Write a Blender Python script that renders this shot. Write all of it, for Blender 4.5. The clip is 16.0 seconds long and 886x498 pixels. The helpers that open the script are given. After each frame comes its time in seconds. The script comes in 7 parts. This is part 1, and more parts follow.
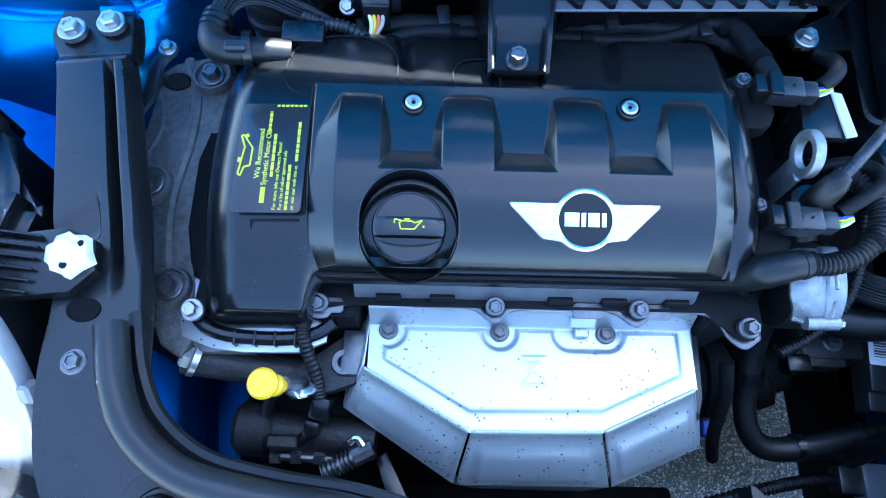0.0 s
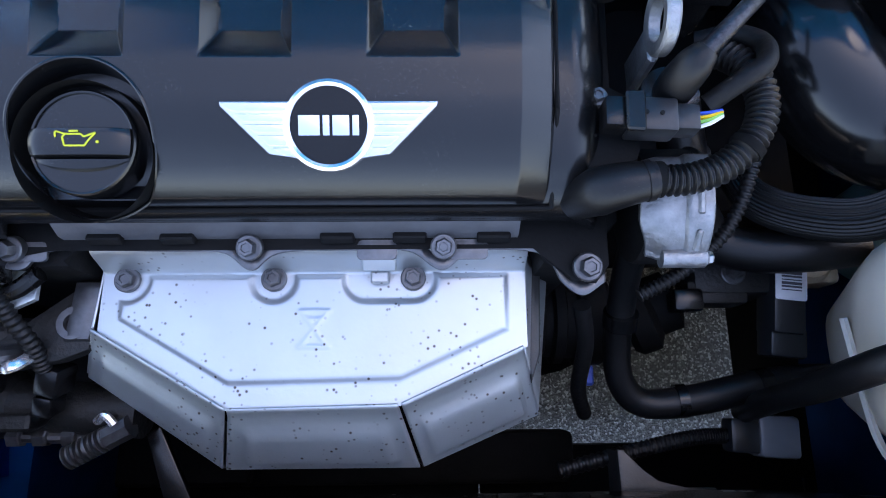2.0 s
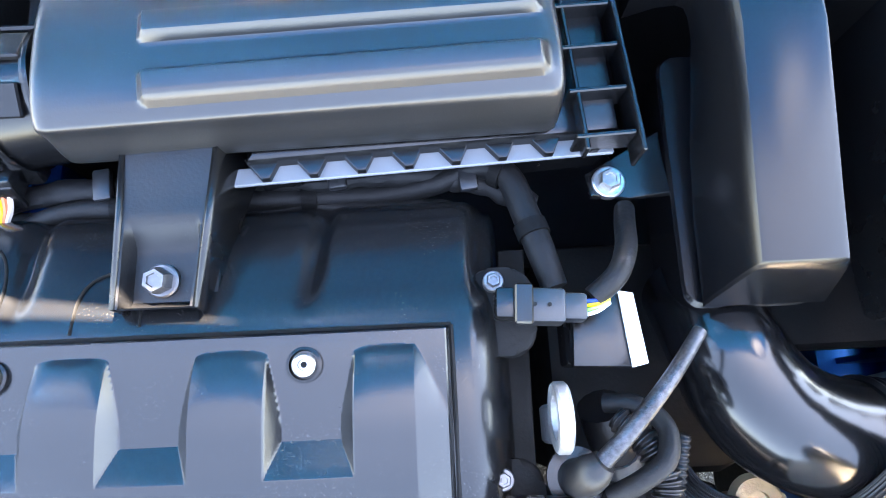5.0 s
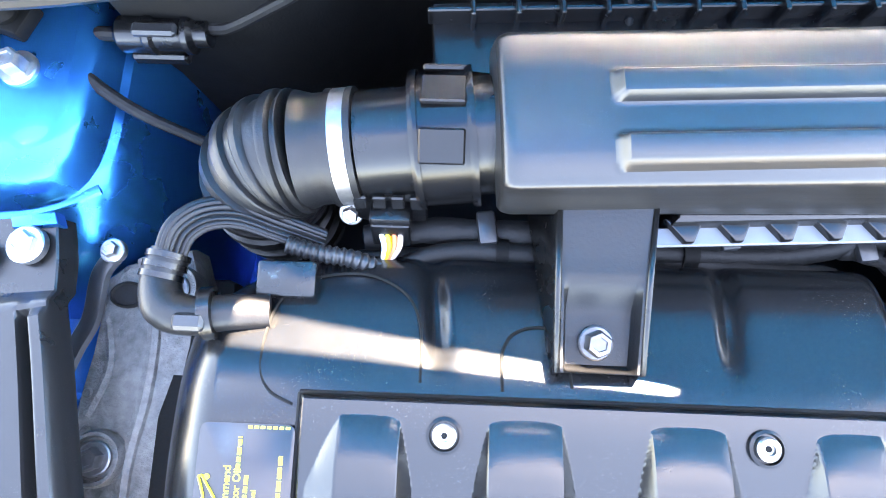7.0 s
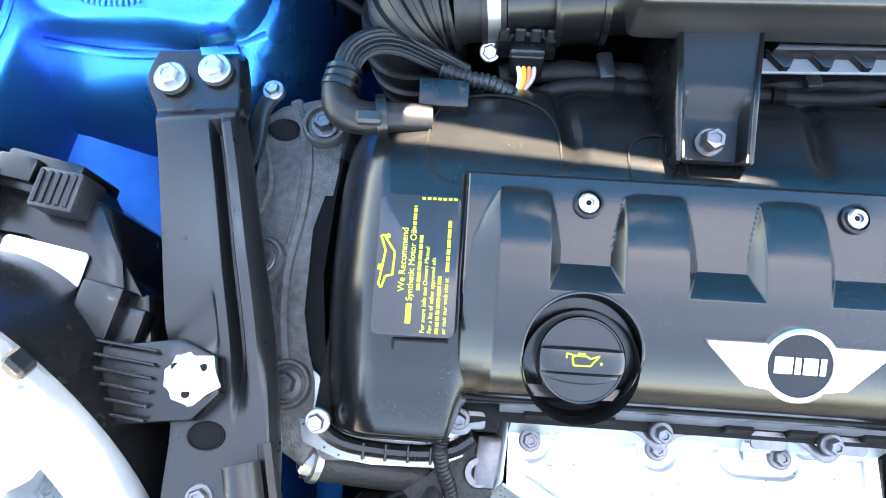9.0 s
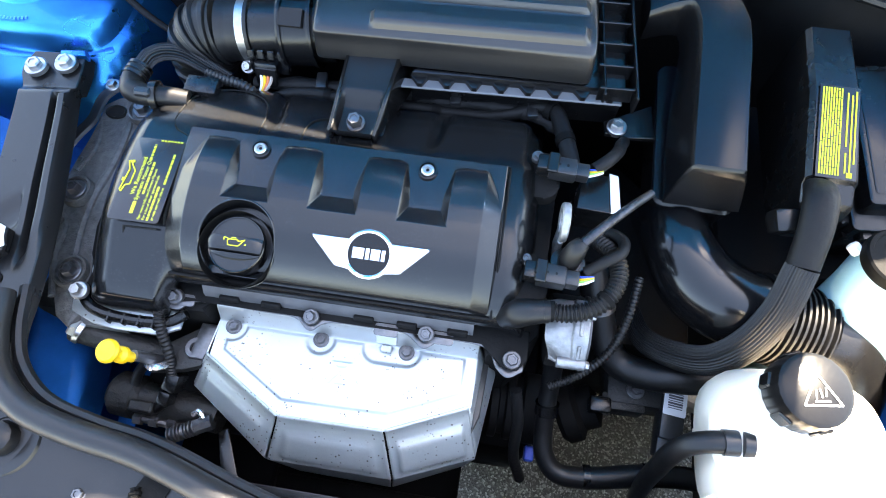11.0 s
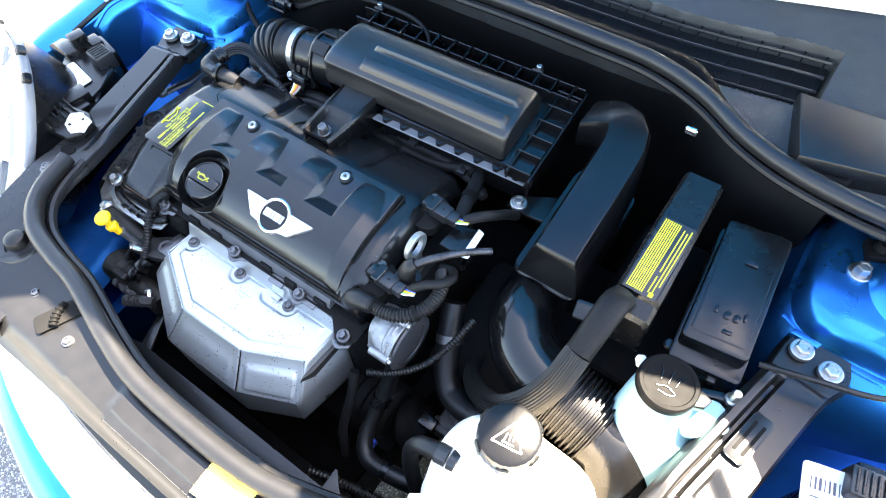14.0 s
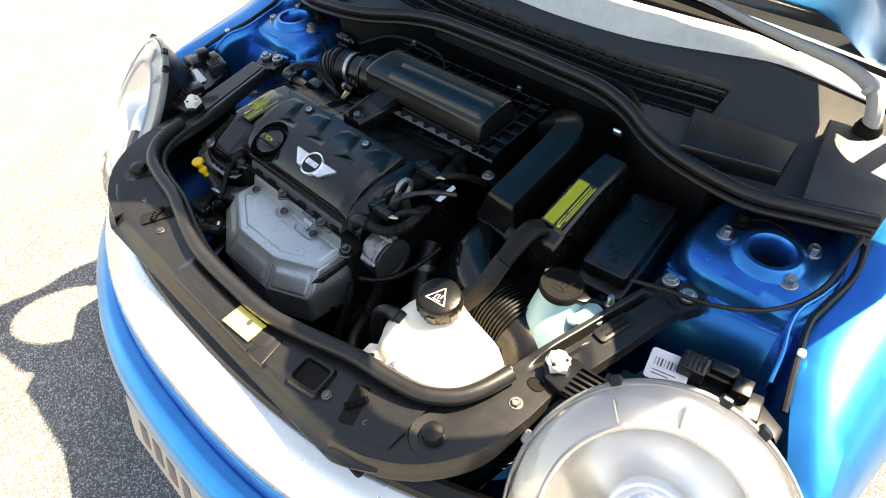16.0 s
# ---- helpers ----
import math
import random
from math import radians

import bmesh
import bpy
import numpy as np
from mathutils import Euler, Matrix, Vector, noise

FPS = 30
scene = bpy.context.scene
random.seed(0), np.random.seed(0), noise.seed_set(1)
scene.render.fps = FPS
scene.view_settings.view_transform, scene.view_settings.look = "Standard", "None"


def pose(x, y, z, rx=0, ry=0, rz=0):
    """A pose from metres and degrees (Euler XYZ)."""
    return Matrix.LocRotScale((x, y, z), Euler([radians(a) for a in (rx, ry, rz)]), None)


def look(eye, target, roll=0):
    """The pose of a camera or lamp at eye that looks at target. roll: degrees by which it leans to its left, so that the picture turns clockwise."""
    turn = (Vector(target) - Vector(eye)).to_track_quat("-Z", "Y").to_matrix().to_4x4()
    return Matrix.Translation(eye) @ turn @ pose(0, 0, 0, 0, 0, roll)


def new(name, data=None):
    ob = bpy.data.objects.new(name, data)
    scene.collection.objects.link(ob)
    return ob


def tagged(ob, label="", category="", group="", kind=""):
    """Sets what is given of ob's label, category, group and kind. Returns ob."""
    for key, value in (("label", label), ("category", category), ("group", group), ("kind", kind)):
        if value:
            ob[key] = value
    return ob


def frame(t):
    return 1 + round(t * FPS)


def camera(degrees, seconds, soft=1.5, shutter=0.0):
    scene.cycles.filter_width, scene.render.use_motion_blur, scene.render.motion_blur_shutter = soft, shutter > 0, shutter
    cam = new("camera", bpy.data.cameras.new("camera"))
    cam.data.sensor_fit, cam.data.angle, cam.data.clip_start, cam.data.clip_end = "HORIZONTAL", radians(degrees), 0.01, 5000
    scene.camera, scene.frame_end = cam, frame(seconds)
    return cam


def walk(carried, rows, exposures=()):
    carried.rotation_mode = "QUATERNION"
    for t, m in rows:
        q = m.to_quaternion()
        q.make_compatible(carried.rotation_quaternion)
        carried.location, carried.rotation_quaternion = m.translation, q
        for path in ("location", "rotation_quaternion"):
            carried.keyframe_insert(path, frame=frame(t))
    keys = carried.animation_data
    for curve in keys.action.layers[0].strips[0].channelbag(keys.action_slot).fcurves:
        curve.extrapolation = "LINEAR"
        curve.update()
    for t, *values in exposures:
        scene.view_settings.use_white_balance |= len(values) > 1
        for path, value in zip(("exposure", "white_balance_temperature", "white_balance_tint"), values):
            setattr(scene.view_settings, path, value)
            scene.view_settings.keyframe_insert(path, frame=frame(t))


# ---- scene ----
cam = camera(72.7, 16.0, soft=1.0)
PATH = [
    (0, (-0.197, -0.188, 1.187), (-0.178, 0.564, -0.666), 2.7),
    (0.5, (-0.16, -0.151, 1.119), (-0.156, 0.438, -0.793), 1.2),
    (1, (-0.141, -0.147, 1.077), (-0.115, 0.375, -0.853), 4.5),
    (1.5, (-0.1, -0.146, 1.071), (-0.102, 0.366, -0.863), 0.8),
    (2, (-0.041, -0.138, 1.074), (-0.009, 0.348, -0.866), 3.3),
    (2.5, (0.008, -0.121, 1.078), (0.066, 0.358, -0.863), 4.4),
    (3, (0.044, -0.103, 1.091), (0.098, 0.399, -0.844), 2.2),
    (3.5, (0.053, -0.068, 1.114), (0.143, 0.509, -0.799), 4.5),
    (3.7, (0.053, -0.051, 1.122), (0.09, 0.527, -0.792), -1.3),
    (5.8, (-0.051, 0.079, 1.125), (-0.052, 0.64, -0.795), -0.3),
    (6, (-0.076, 0.08, 1.123), (-0.086, 0.642, -0.797), -0.6),
    (6.5, (-0.143, 0.094, 1.123), (-0.199, 0.622, -0.805), -4.1),
    (7, (-0.212, 0.099, 1.13), (-0.272, 0.611, -0.803), -4.6),
    (7.5, (-0.265, 0.084, 1.144), (-0.33, 0.603, -0.786), -3.0),
    (8, (-0.295, 0.058, 1.147), (-0.385, 0.591, -0.778), -3.4),
    (8.5, (-0.306, 0.004, 1.149), (-0.388, 0.54, -0.776), -4.1),
    (9, (-0.294, -0.047, 1.163), (-0.361, 0.478, -0.765), -3.5),
    (9.5, (-0.24, -0.109, 1.205), (-0.292, 0.44, -0.717), -1.1),
    (10, (-0.159, -0.167, 1.238), (-0.256, 0.419, -0.671), -1.9),
    (10.2, (-0.122, -0.185, 1.25), (-0.244, 0.457, -0.64), -2.7),
    (12.3, (0.173, -0.229, 1.329), (-0.009, 0.725, -0.419), 0.8),
    (12.5, (0.19, -0.225, 1.332), (-0.007, 0.716, -0.422), 0.8),
    (13, (0.211, -0.219, 1.349), (-0.114, 0.682, -0.406), -3.7),
    (13.5, (0.252, -0.219, 1.37), (-0.283, 0.673, -0.338), -5.9),
    (14, (0.349, -0.225, 1.38), (-0.347, 0.619, -0.294), -5.2),
    (14.5, (0.439, -0.245, 1.383), (-0.367, 0.541, -0.27), -6.1),
    (15, (0.503, -0.285, 1.389), (-0.393, 0.527, -0.204), -7.6),
    (15.5, (0.583, -0.347, 1.413), (-0.34, 0.517, -0.137), -5.0),
    (16, (0.666, -0.402, 1.452), (-0.341, 0.502, -0.02), -5.3),
]
EXPOSURES = [
    (0.0, 3.85, 5300, 6), (0.5, 3.7, 5200, 7), (1.0, 3.15, 5400, 10), (1.5, 3.15, 6300, 16), (2.0, 3.25, 7100, 20), (2.5, 3.5, 7700, 20), (3.5, 4.05, 7800, 16),
    (6.0, 5.9, 8100, 17), (6.5, 5.88, 8200, 17), (7.0, 5.88, 8300, 17), (7.5, 5.82, 8200, 18), (8.0, 5.6, 8200, 16), (8.5, 5.35, 8300, 14), (9.0, 4.9, 8600, 11), (9.5, 4.55, 8400, 11),
    (10.0, 4.2, 8100, 12), (12.5, 4.35, 7900, 12), (14.0, 4.3, 7900, 12), (15.0, 3.6, 8600, 11), (15.5, 3.2, 9200, 12), (16.0, 2.5, 9600, 11),
]
walk(cam, [(t, look(eye, target, roll)) for t, eye, target, roll in PATH], EXPOSURES)


# ---- world, sun, exposure ----
SUN = Vector((0.304, 0.524, 1.0)).normalized()
world = bpy.data.worlds.new("sky")
scene.world = world
world.use_nodes = True
_nt = world.node_tree
_sky = _nt.nodes.new("ShaderNodeTexSky")
_sky.sky_type = "NISHITA"
_sky.sun_disc = False
_sky.sun_elevation = math.asin(SUN.z)
_sky.sun_rotation = math.atan2(SUN.x, SUN.y)
_bg = _nt.nodes["Background"]
_bg.inputs[1].default_value = 0.09
_nt.links.new(_sky.outputs[0], _bg.inputs[0])
sun_lamp = bpy.data.lights.new("sun", "SUN")
sun_lamp.energy, sun_lamp.angle, sun_lamp.color = 5.0, radians(0.53), (1.0, 0.95, 0.87)
new("sun", sun_lamp).matrix_basis = look(SUN * 20, (0, 0, 0))


# ---- materials ----
def mat(name, color, rough=0.5, metal=0.0, vary=0.15, scale=60.0, bump=0.0, bscale=400.0, coat=0.0, rvary=0.12,
        dust=0.0, spec=0.5, alpha_t=0.0, sss=0.0, island=False):
    m = bpy.data.materials.new(name)
    m.use_nodes = True
    nt, ln = m.node_tree, m.node_tree.links
    b = nt.nodes["Principled BSDF"]
    co = nt.nodes.new("ShaderNodeTexCoord")
    n1 = nt.nodes.new("ShaderNodeTexNoise")
    n1.inputs["Scale"].default_value, n1.inputs["Detail"].default_value = scale, 6
    n2 = nt.nodes.new("ShaderNodeTexNoise")
    n2.inputs["Scale"].default_value, n2.inputs["Detail"].default_value = scale * 0.12, 4
    ln.new(co.outputs["Object"], n1.inputs["Vector"])
    ln.new(co.outputs["Object"], n2.inputs["Vector"])
    add = nt.nodes.new("ShaderNodeMath")
    add.operation = "ADD"
    ln.new(n1.outputs[0], add.inputs[0])
    ln.new(n2.outputs[0], add.inputs[1])
    mr = nt.nodes.new("ShaderNodeMapRange")
    mr.inputs[1].default_value, mr.inputs[2].default_value = 0.7, 1.3
    mr.inputs[3].default_value, mr.inputs[4].default_value = 1 - vary, 1 + vary
    ln.new(add.outputs[0], mr.inputs[0])
    mul = nt.nodes.new("ShaderNodeVectorMath")
    mul.operation = "SCALE"
    mul.inputs[0].default_value = color
    ln.new(mr.outputs[0], mul.inputs["Scale"])
    base = mul.outputs[0]
    if dust > 0:
        nd = nt.nodes.new("ShaderNodeTexNoise")
        nd.inputs["Scale"].default_value, nd.inputs["Detail"].default_value = scale * 16, 2
        ln.new(co.outputs["Object"], nd.inputs["Vector"])
        r2 = nt.nodes.new("ShaderNodeMapRange")
        r2.inputs[1].default_value, r2.inputs[2].default_value = 0.64, 0.74
        r2.inputs[3].default_value, r2.inputs[4].default_value = 0.0, dust
        ln.new(nd.outputs[0], r2.inputs[0])
        nc = nt.nodes.new("ShaderNodeTexNoise")
        nc.inputs["Scale"].default_value, nc.inputs["Detail"].default_value = scale * 0.45, 3
        ln.new(co.outputs["Object"], nc.inputs["Vector"])
        rc = nt.nodes.new("ShaderNodeMapRange")
        rc.inputs[1].default_value, rc.inputs[2].default_value = 0.52, 0.68
        ln.new(nc.outputs[0], rc.inputs[0])
        md_ = nt.nodes.new("ShaderNodeMath")
        md_.operation = "MULTIPLY"
        ln.new(r2.outputs[0], md_.inputs[0])
        ln.new(rc.outputs[0], md_.inputs[1])
        mx = nt.nodes.new("ShaderNodeMixRGB")
        mx.inputs[2].default_value = (0.30, 0.28, 0.25, 1)
        ln.new(md_.outputs[0], mx.inputs[0])
        ln.new(base, mx.inputs[1])
        base = mx.outputs[0]
    ln.new(base, b.inputs["Base Color"])
    rr = nt.nodes.new("ShaderNodeMapRange")
    rr.inputs[1].default_value, rr.inputs[2].default_value = 0.7, 1.3
    rr.inputs[3].default_value, rr.inputs[4].default_value = max(0.02, rough - rvary * rough), min(1, rough + rvary * rough)
    ln.new(add.outputs[0], rr.inputs[0])
    ln.new(rr.outputs[0], b.inputs["Roughness"])
    b.inputs["Metallic"].default_value = metal
    b.inputs["Specular IOR Level"].default_value = spec
    b.inputs["Coat Weight"].default_value = coat
    b.inputs["Coat Roughness"].default_value = 0.04
    if sss:
        b.inputs["Subsurface Weight"].default_value = sss
        b.inputs["Subsurface Radius"].default_value = (0.02, 0.018, 0.014)
        b.inputs["Subsurface Scale"].default_value = 0.6
    if alpha_t:
        b.inputs["Transmission Weight"].default_value = alpha_t
    if bump:
        nb = nt.nodes.new("ShaderNodeTexNoise")
        nb.inputs["Scale"].default_value, nb.inputs["Detail"].default_value = bscale, 3
        ln.new(co.outputs["Object"], nb.inputs["Vector"])
        bp = nt.nodes.new("ShaderNodeBump")
        bp.inputs["Strength"].default_value, bp.inputs["Distance"].default_value = bump, 0.001
        ln.new(nb.outputs[0], bp.inputs["Height"])
        ln.new(bp.outputs[0], b.inputs["Normal"])
    return m


COVER = mat("cover_plastic", (0.0055, 0.0057, 0.0062), 0.21, bump=0.05, bscale=900, dust=0.20, vary=0.10, spec=0.5, rvary=0.03)
SHELLPL = mat("cover_shell_plastic", (0.0055, 0.0057, 0.0062), 0.215, bump=0.05, bscale=1400, dust=0.28, vary=0.12, spec=0.42, rvary=0.05)
BLACK = mat("black_plastic", (0.0045, 0.0045, 0.0048), 0.27, bump=0.05, bscale=700, dust=0.05, spec=0.42, vary=0.10, rvary=0.03)
LIDB = mat("satin_lid_plastic", (0.0085, 0.0086, 0.009), 0.34, bump=0.05, bscale=700, dust=0.08, spec=0.62, vary=0.10, rvary=0.04)
CAPBLK = mat("screw_cap_plastic", (0.0045, 0.0045, 0.0048), 0.30, bump=0.05, spec=0.28, vary=0.1)
GLOSS = mat("gloss_black", (0.004, 0.004, 0.0044), 0.25, vary=0.1, dust=0.02, spec=0.34, rvary=0.03)
SHINY = mat("shiny_black_moulding", (0.004, 0.004, 0.0043), 0.17, vary=0.1, spec=0.5, rvary=0.05)
MATT = mat("matt_black", (0.0035, 0.0035, 0.0035), 0.7, bump=0.2, dust=0.04, spec=0.12)
# grime, and also the shade of slots, gaps, pockets and the deep bay
DARK = mat("grimy_shade_black", (0.003, 0.0029, 0.0028), 0.75, bump=0.3, bscale=300, dust=0.06, spec=0.25)
RUBBER = mat("rubber", (0.0055, 0.0055, 0.006), 0.42, bump=0.15, bscale=500, dust=0.08, spec=0.36)
SEAL = mat("seal_rubber", (0.011, 0.0112, 0.012), 0.38, bump=0.12, dust=0.12, spec=0.4)
GREYPL = mat("grey_plastic", (0.013, 0.0138, 0.0155), 0.36, bump=0.1)
PUMPGR = mat("pump_cover_grey", (0.05, 0.052, 0.056), 0.40, metal=0.3, bump=0.2)
STEELP = mat("black_painted_steel", (0.0112, 0.0112, 0.0116), 0.30, bump=0.06, bscale=250, dust=0.14, spec=0.42)
CASTDK = mat("cast_iron", (0.016, 0.0155, 0.015), 0.55, metal=0.2, bump=0.8, bscale=300, vary=0.4, dust=0.3)
MOUNT = mat("cast_bracket", (0.085, 0.082, 0.079), 0.55, metal=0.25, bump=1.0, bscale=520, vary=0.55, scale=150, dust=0.9)
CAST = mat("cast_aluminium", (0.27, 0.275, 0.28), 0.46, metal=0.85, bump=0.6, bscale=420, vary=0.45, scale=90, dust=0.3)
ZINC = mat("zinc_bolt", (0.44, 0.43, 0.42), 0.35, metal=0.95, vary=0.2, scale=200)
FLANGE = mat("dull_alloy_flange", (0.15, 0.153, 0.16), 0.5, metal=0.5, vary=0.2, scale=60, bump=0.2)
FOLD = mat("dark_folded_steel", (0.045, 0.044, 0.043), 0.42, metal=0.6, vary=0.25, scale=40, bump=0.2)
DULLB = mat("dull_bolt", (0.15, 0.15, 0.155), 0.45, metal=0.9, vary=0.25, scale=200)
CHROME = mat("chrome", (0.85, 0.86, 0.88), 0.10, metal=1.0, vary=0.04)
SATIN = mat("satin_silver", (0.80, 0.80, 0.82), 0.24, metal=0.9, vary=0.05)
YELLOW = mat("yellow_plastic", (0.85, 0.51, 0.012), 0.4, vary=0.05)
TAGY = mat("pale_yellow_tag", (0.88, 0.72, 0.18), 0.5, vary=0.05)
INKY = mat("yellow_print", (0.62, 0.62, 0.02), 0.5, vary=0.05)
BROWN = mat("label_film", (0.022, 0.019, 0.020), 0.25, vary=0.1)
WHITE = mat("white_plastic", (0.80, 0.78, 0.73), 0.45, vary=0.08)
PAPER = mat("paper_label", (0.78, 0.78, 0.80), 0.6, vary=0.05)
TANK = mat("tank_plastic", (0.82, 0.74, 0.62), 0.38, vary=0.08, scale=12, sss=0.35)
TEAL = mat("washer_plastic", (0.26, 0.46, 0.49), 0.4, vary=0.2, scale=14, sss=0.3)
PRINTW = mat("white_print", (0.75, 0.75, 0.75), 0.5, vary=0.03)
PLATEG = mat("weathered_plate", (0.34, 0.33, 0.31), 0.5, vary=0.15)
GREYINK = mat("barcode_ink", (0.10, 0.09, 0.11), 0.6, vary=0.05)
CHARCOAL = mat("cowl_plastic", (0.032, 0.032, 0.031), 0.5, bump=0.35, bscale=500, vary=0.2, dust=0.08)
LIDPL = mat("cowl_lid_plastic", (0.007, 0.0072, 0.0076), 0.38, bump=0.2, bscale=600, vary=0.15, dust=0.08)
SMOKE = mat("smoky_rim", (0.20, 0.205, 0.21), 0.25, vary=0.1)
# pale colour stands for the sunlit band below the glass
FOOTST = mat("sunlit_foot_pale", (0.62, 0.62, 0.60), 0.5, vary=0.1)
ALUDIF = mat("aluminised_reflector", (0.72, 0.73, 0.74), 0.24, metal=0.85, vary=0.08, scale=12)
SURROUND = mat("lamp_surround", (0.42, 0.42, 0.43), 0.34, metal=0.7, vary=0.10, scale=14)
SILVER = mat("grille_trim", (0.72, 0.73, 0.74), 0.28, metal=0.6, vary=0.06, scale=20)
ORANGE = mat("filter_paper", (0.45, 0.36, 0.30), 0.8, vary=0.1)
BLUEPL = mat("blue_plastic", (0.02, 0.08, 0.5), 0.4)
GREENW = mat("green_wire", (0.25, 0.55, 0.10), 0.4)
REDW = mat("red_wire", (0.6, 0.15, 0.05), 0.4)
TAPE = mat("loom_tape", (0.007, 0.007, 0.0073), 0.55, bump=0.6, bscale=180, dust=0.1, vary=0.3, spec=0.2)
PALE = mat("pale_alloy", (0.62, 0.55, 0.42), 0.5, metal=0.3, bump=0.4)


def paint(name, color):
    m = mat(name, color, 0.30, metal=0.90, vary=0.08, scale=25, coat=0.18, spec=0.3)
    return m


BLUE = paint("blue_paint", (0.0004, 0.22, 0.58))
FOIL = mat("braided_sleeve", (0.055, 0.055, 0.06), 0.35, metal=0.8, vary=0.6, scale=400, bump=0.35, bscale=900)
STAMP = mat("stamped_blue", (0.02, 0.30, 0.62), 0.35, metal=0.6, vary=0.1)
# body blue in a darker copy: shade low in the bay is in the colour
BLUEIN = mat("blue_inner_shaded", (0.0003, 0.07, 0.25), 0.42, metal=0.92, vary=0.25, scale=30, bump=0.25, bscale=90, coat=0.04, spec=0.2)


def asphalt():
    m = bpy.data.materials.new("asphalt")
    m.use_nodes = True
    nt, ln = m.node_tree, m.node_tree.links
    b = nt.nodes["Principled BSDF"]
    co = nt.nodes.new("ShaderNodeTexCoord")
    v = nt.nodes.new("ShaderNodeTexVoronoi")
    v.inputs["Scale"].default_value = 300
    n = nt.nodes.new("ShaderNodeTexNoise")
    n.inputs["Scale"].default_value, n.inputs["Detail"].default_value = 4, 6
    for x in (v, n):
        ln.new(co.outputs["Object"], x.inputs["Vector"])
    cr = nt.nodes.new("ShaderNodeValToRGB")
    cr.color_ramp.elements[0].color, cr.color_ramp.elements[1].color = (0.085, 0.085, 0.085, 1), (0.40, 0.397, 0.39, 1)
    cr.color_ramp.elements[0].position, cr.color_ramp.elements[1].position = 0.25, 0.95
    e = cr.color_ramp.elements.new(0.7)
    e.color = (0.145, 0.1445, 0.144, 1)
    sep = nt.nodes.new("ShaderNodeSeparateColor")
    ln.new(v.outputs["Color"], sep.inputs[0])
    ln.new(sep.outputs[0], cr.inputs[0])
    mx = nt.nodes.new("ShaderNodeMixRGB")
    mx.blend_type = "OVERLAY"
    mx.inputs[0].default_value = 0.35
    ln.new(cr.outputs[0], mx.inputs[1])
    ln.new(n.outputs[0], mx.inputs[2])
    ln.new(mx.outputs[0], b.inputs["Base Color"])
    b.inputs["Roughness"].default_value = 0.85
    bp = nt.nodes.new("ShaderNodeBump")
    bp.inputs["Strength"].default_value, bp.inputs["Distance"].default_value = 0.8, 0.0026
    ln.new(v.outputs["Distance"], bp.inputs["Height"])
    ln.new(bp.outputs[0], b.inputs["Normal"])
    return m


ASPHALT = asphalt()


def speckled(name, color, spot, rough, metal):
    """Pressed sheet with fine dark rust specks."""
    m = mat(name, color, rough, metal, vary=0.10, scale=18, bump=0.15, bscale=160)
    nt, ln = m.node_tree, m.node_tree.links
    b = nt.nodes["Principled BSDF"]
    src = b.inputs["Base Color"].links[0].from_socket
    co = nt.nodes.new("ShaderNodeTexCoord")
    v = nt.nodes.new("ShaderNodeTexVoronoi")
    v.inputs["Scale"].default_value = 190
    ln.new(co.outputs["Object"], v.inputs["Vector"])
    n = nt.nodes.new("ShaderNodeTexNoise")
    n.inputs["Scale"].default_value = 26
    ln.new(co.outputs["Object"], n.inputs["Vector"])
    lt = nt.nodes.new("ShaderNodeMapRange")
    lt.inputs[1].default_value, lt.inputs[2].default_value = 0.09, 0.24
    lt.inputs[3].default_value, lt.inputs[4].default_value = 1.0, 0.0
    ln.new(v.outputs["Distance"], lt.inputs[0])
    g = nt.nodes.new("ShaderNodeMapRange")
    g.inputs[1].default_value, g.inputs[2].default_value = 0.44, 0.56
    ln.new(n.outputs[0], g.inputs[0])
    mu = nt.nodes.new("ShaderNodeMath")
    mu.operation = "MULTIPLY"
    ln.new(lt.outputs[0], mu.inputs[0])
    ln.new(g.outputs[0], mu.inputs[1])
    mx = nt.nodes.new("ShaderNodeMixRGB")
    mx.inputs[2].default_value = (*spot, 1)
    ln.new(mu.outputs[0], mx.inputs[0])
    ln.new(src, mx.inputs[1])
    ln.new(mx.outputs[0], b.inputs["Base Color"])
    return m


SHIELD = speckled("pressed_aluminium_sheet", (0.535, 0.57, 0.582), (0.10, 0.08, 0.07), 0.42, 0.8)


def glass(name, color=(1, 1, 1), rough=0.02):
    m = bpy.data.materials.new(name)
    m.use_nodes = True
    b = m.node_tree.nodes["Principled BSDF"]
    b.inputs["Base Color"].default_value = (*color, 1)
    b.inputs["Roughness"].default_value = rough
    b.inputs["Transmission Weight"].default_value = 1.0
    b.inputs["IOR"].default_value = 1.45
    return m


LENS = glass("clear_lens", (0.96, 0.97, 0.98))
SCREEN = glass("windscreen_glass", (0.80, 0.86, 0.84))


# ---- building helpers ----
def put(bm, tmp, m=None):
    me = bpy.data.meshes.new("t")
    tmp.to_mesh(me)
    tmp.free()
    if m is not None:
        me.transform(m)
    bm.from_mesh(me)
    bpy.data.meshes.remove(me)
    return bm


def tr(x, y, z, rx=0, ry=0, rz=0):
    return pose(x, y, z, rx, ry, rz)


def finish(bm, name, material, sharp=32):
    bmesh.ops.recalc_face_normals(bm, faces=bm.faces[:])
    for f in bm.faces:
        f.smooth = True
    for e in bm.edges:
        if len(e.link_faces) == 2 and e.calc_face_angle(0) > radians(sharp):
            e.smooth = False
    me = bpy.data.meshes.new(name)
    bm.to_mesh(me)
    bm.free()
    me.materials.append(material)
    return me


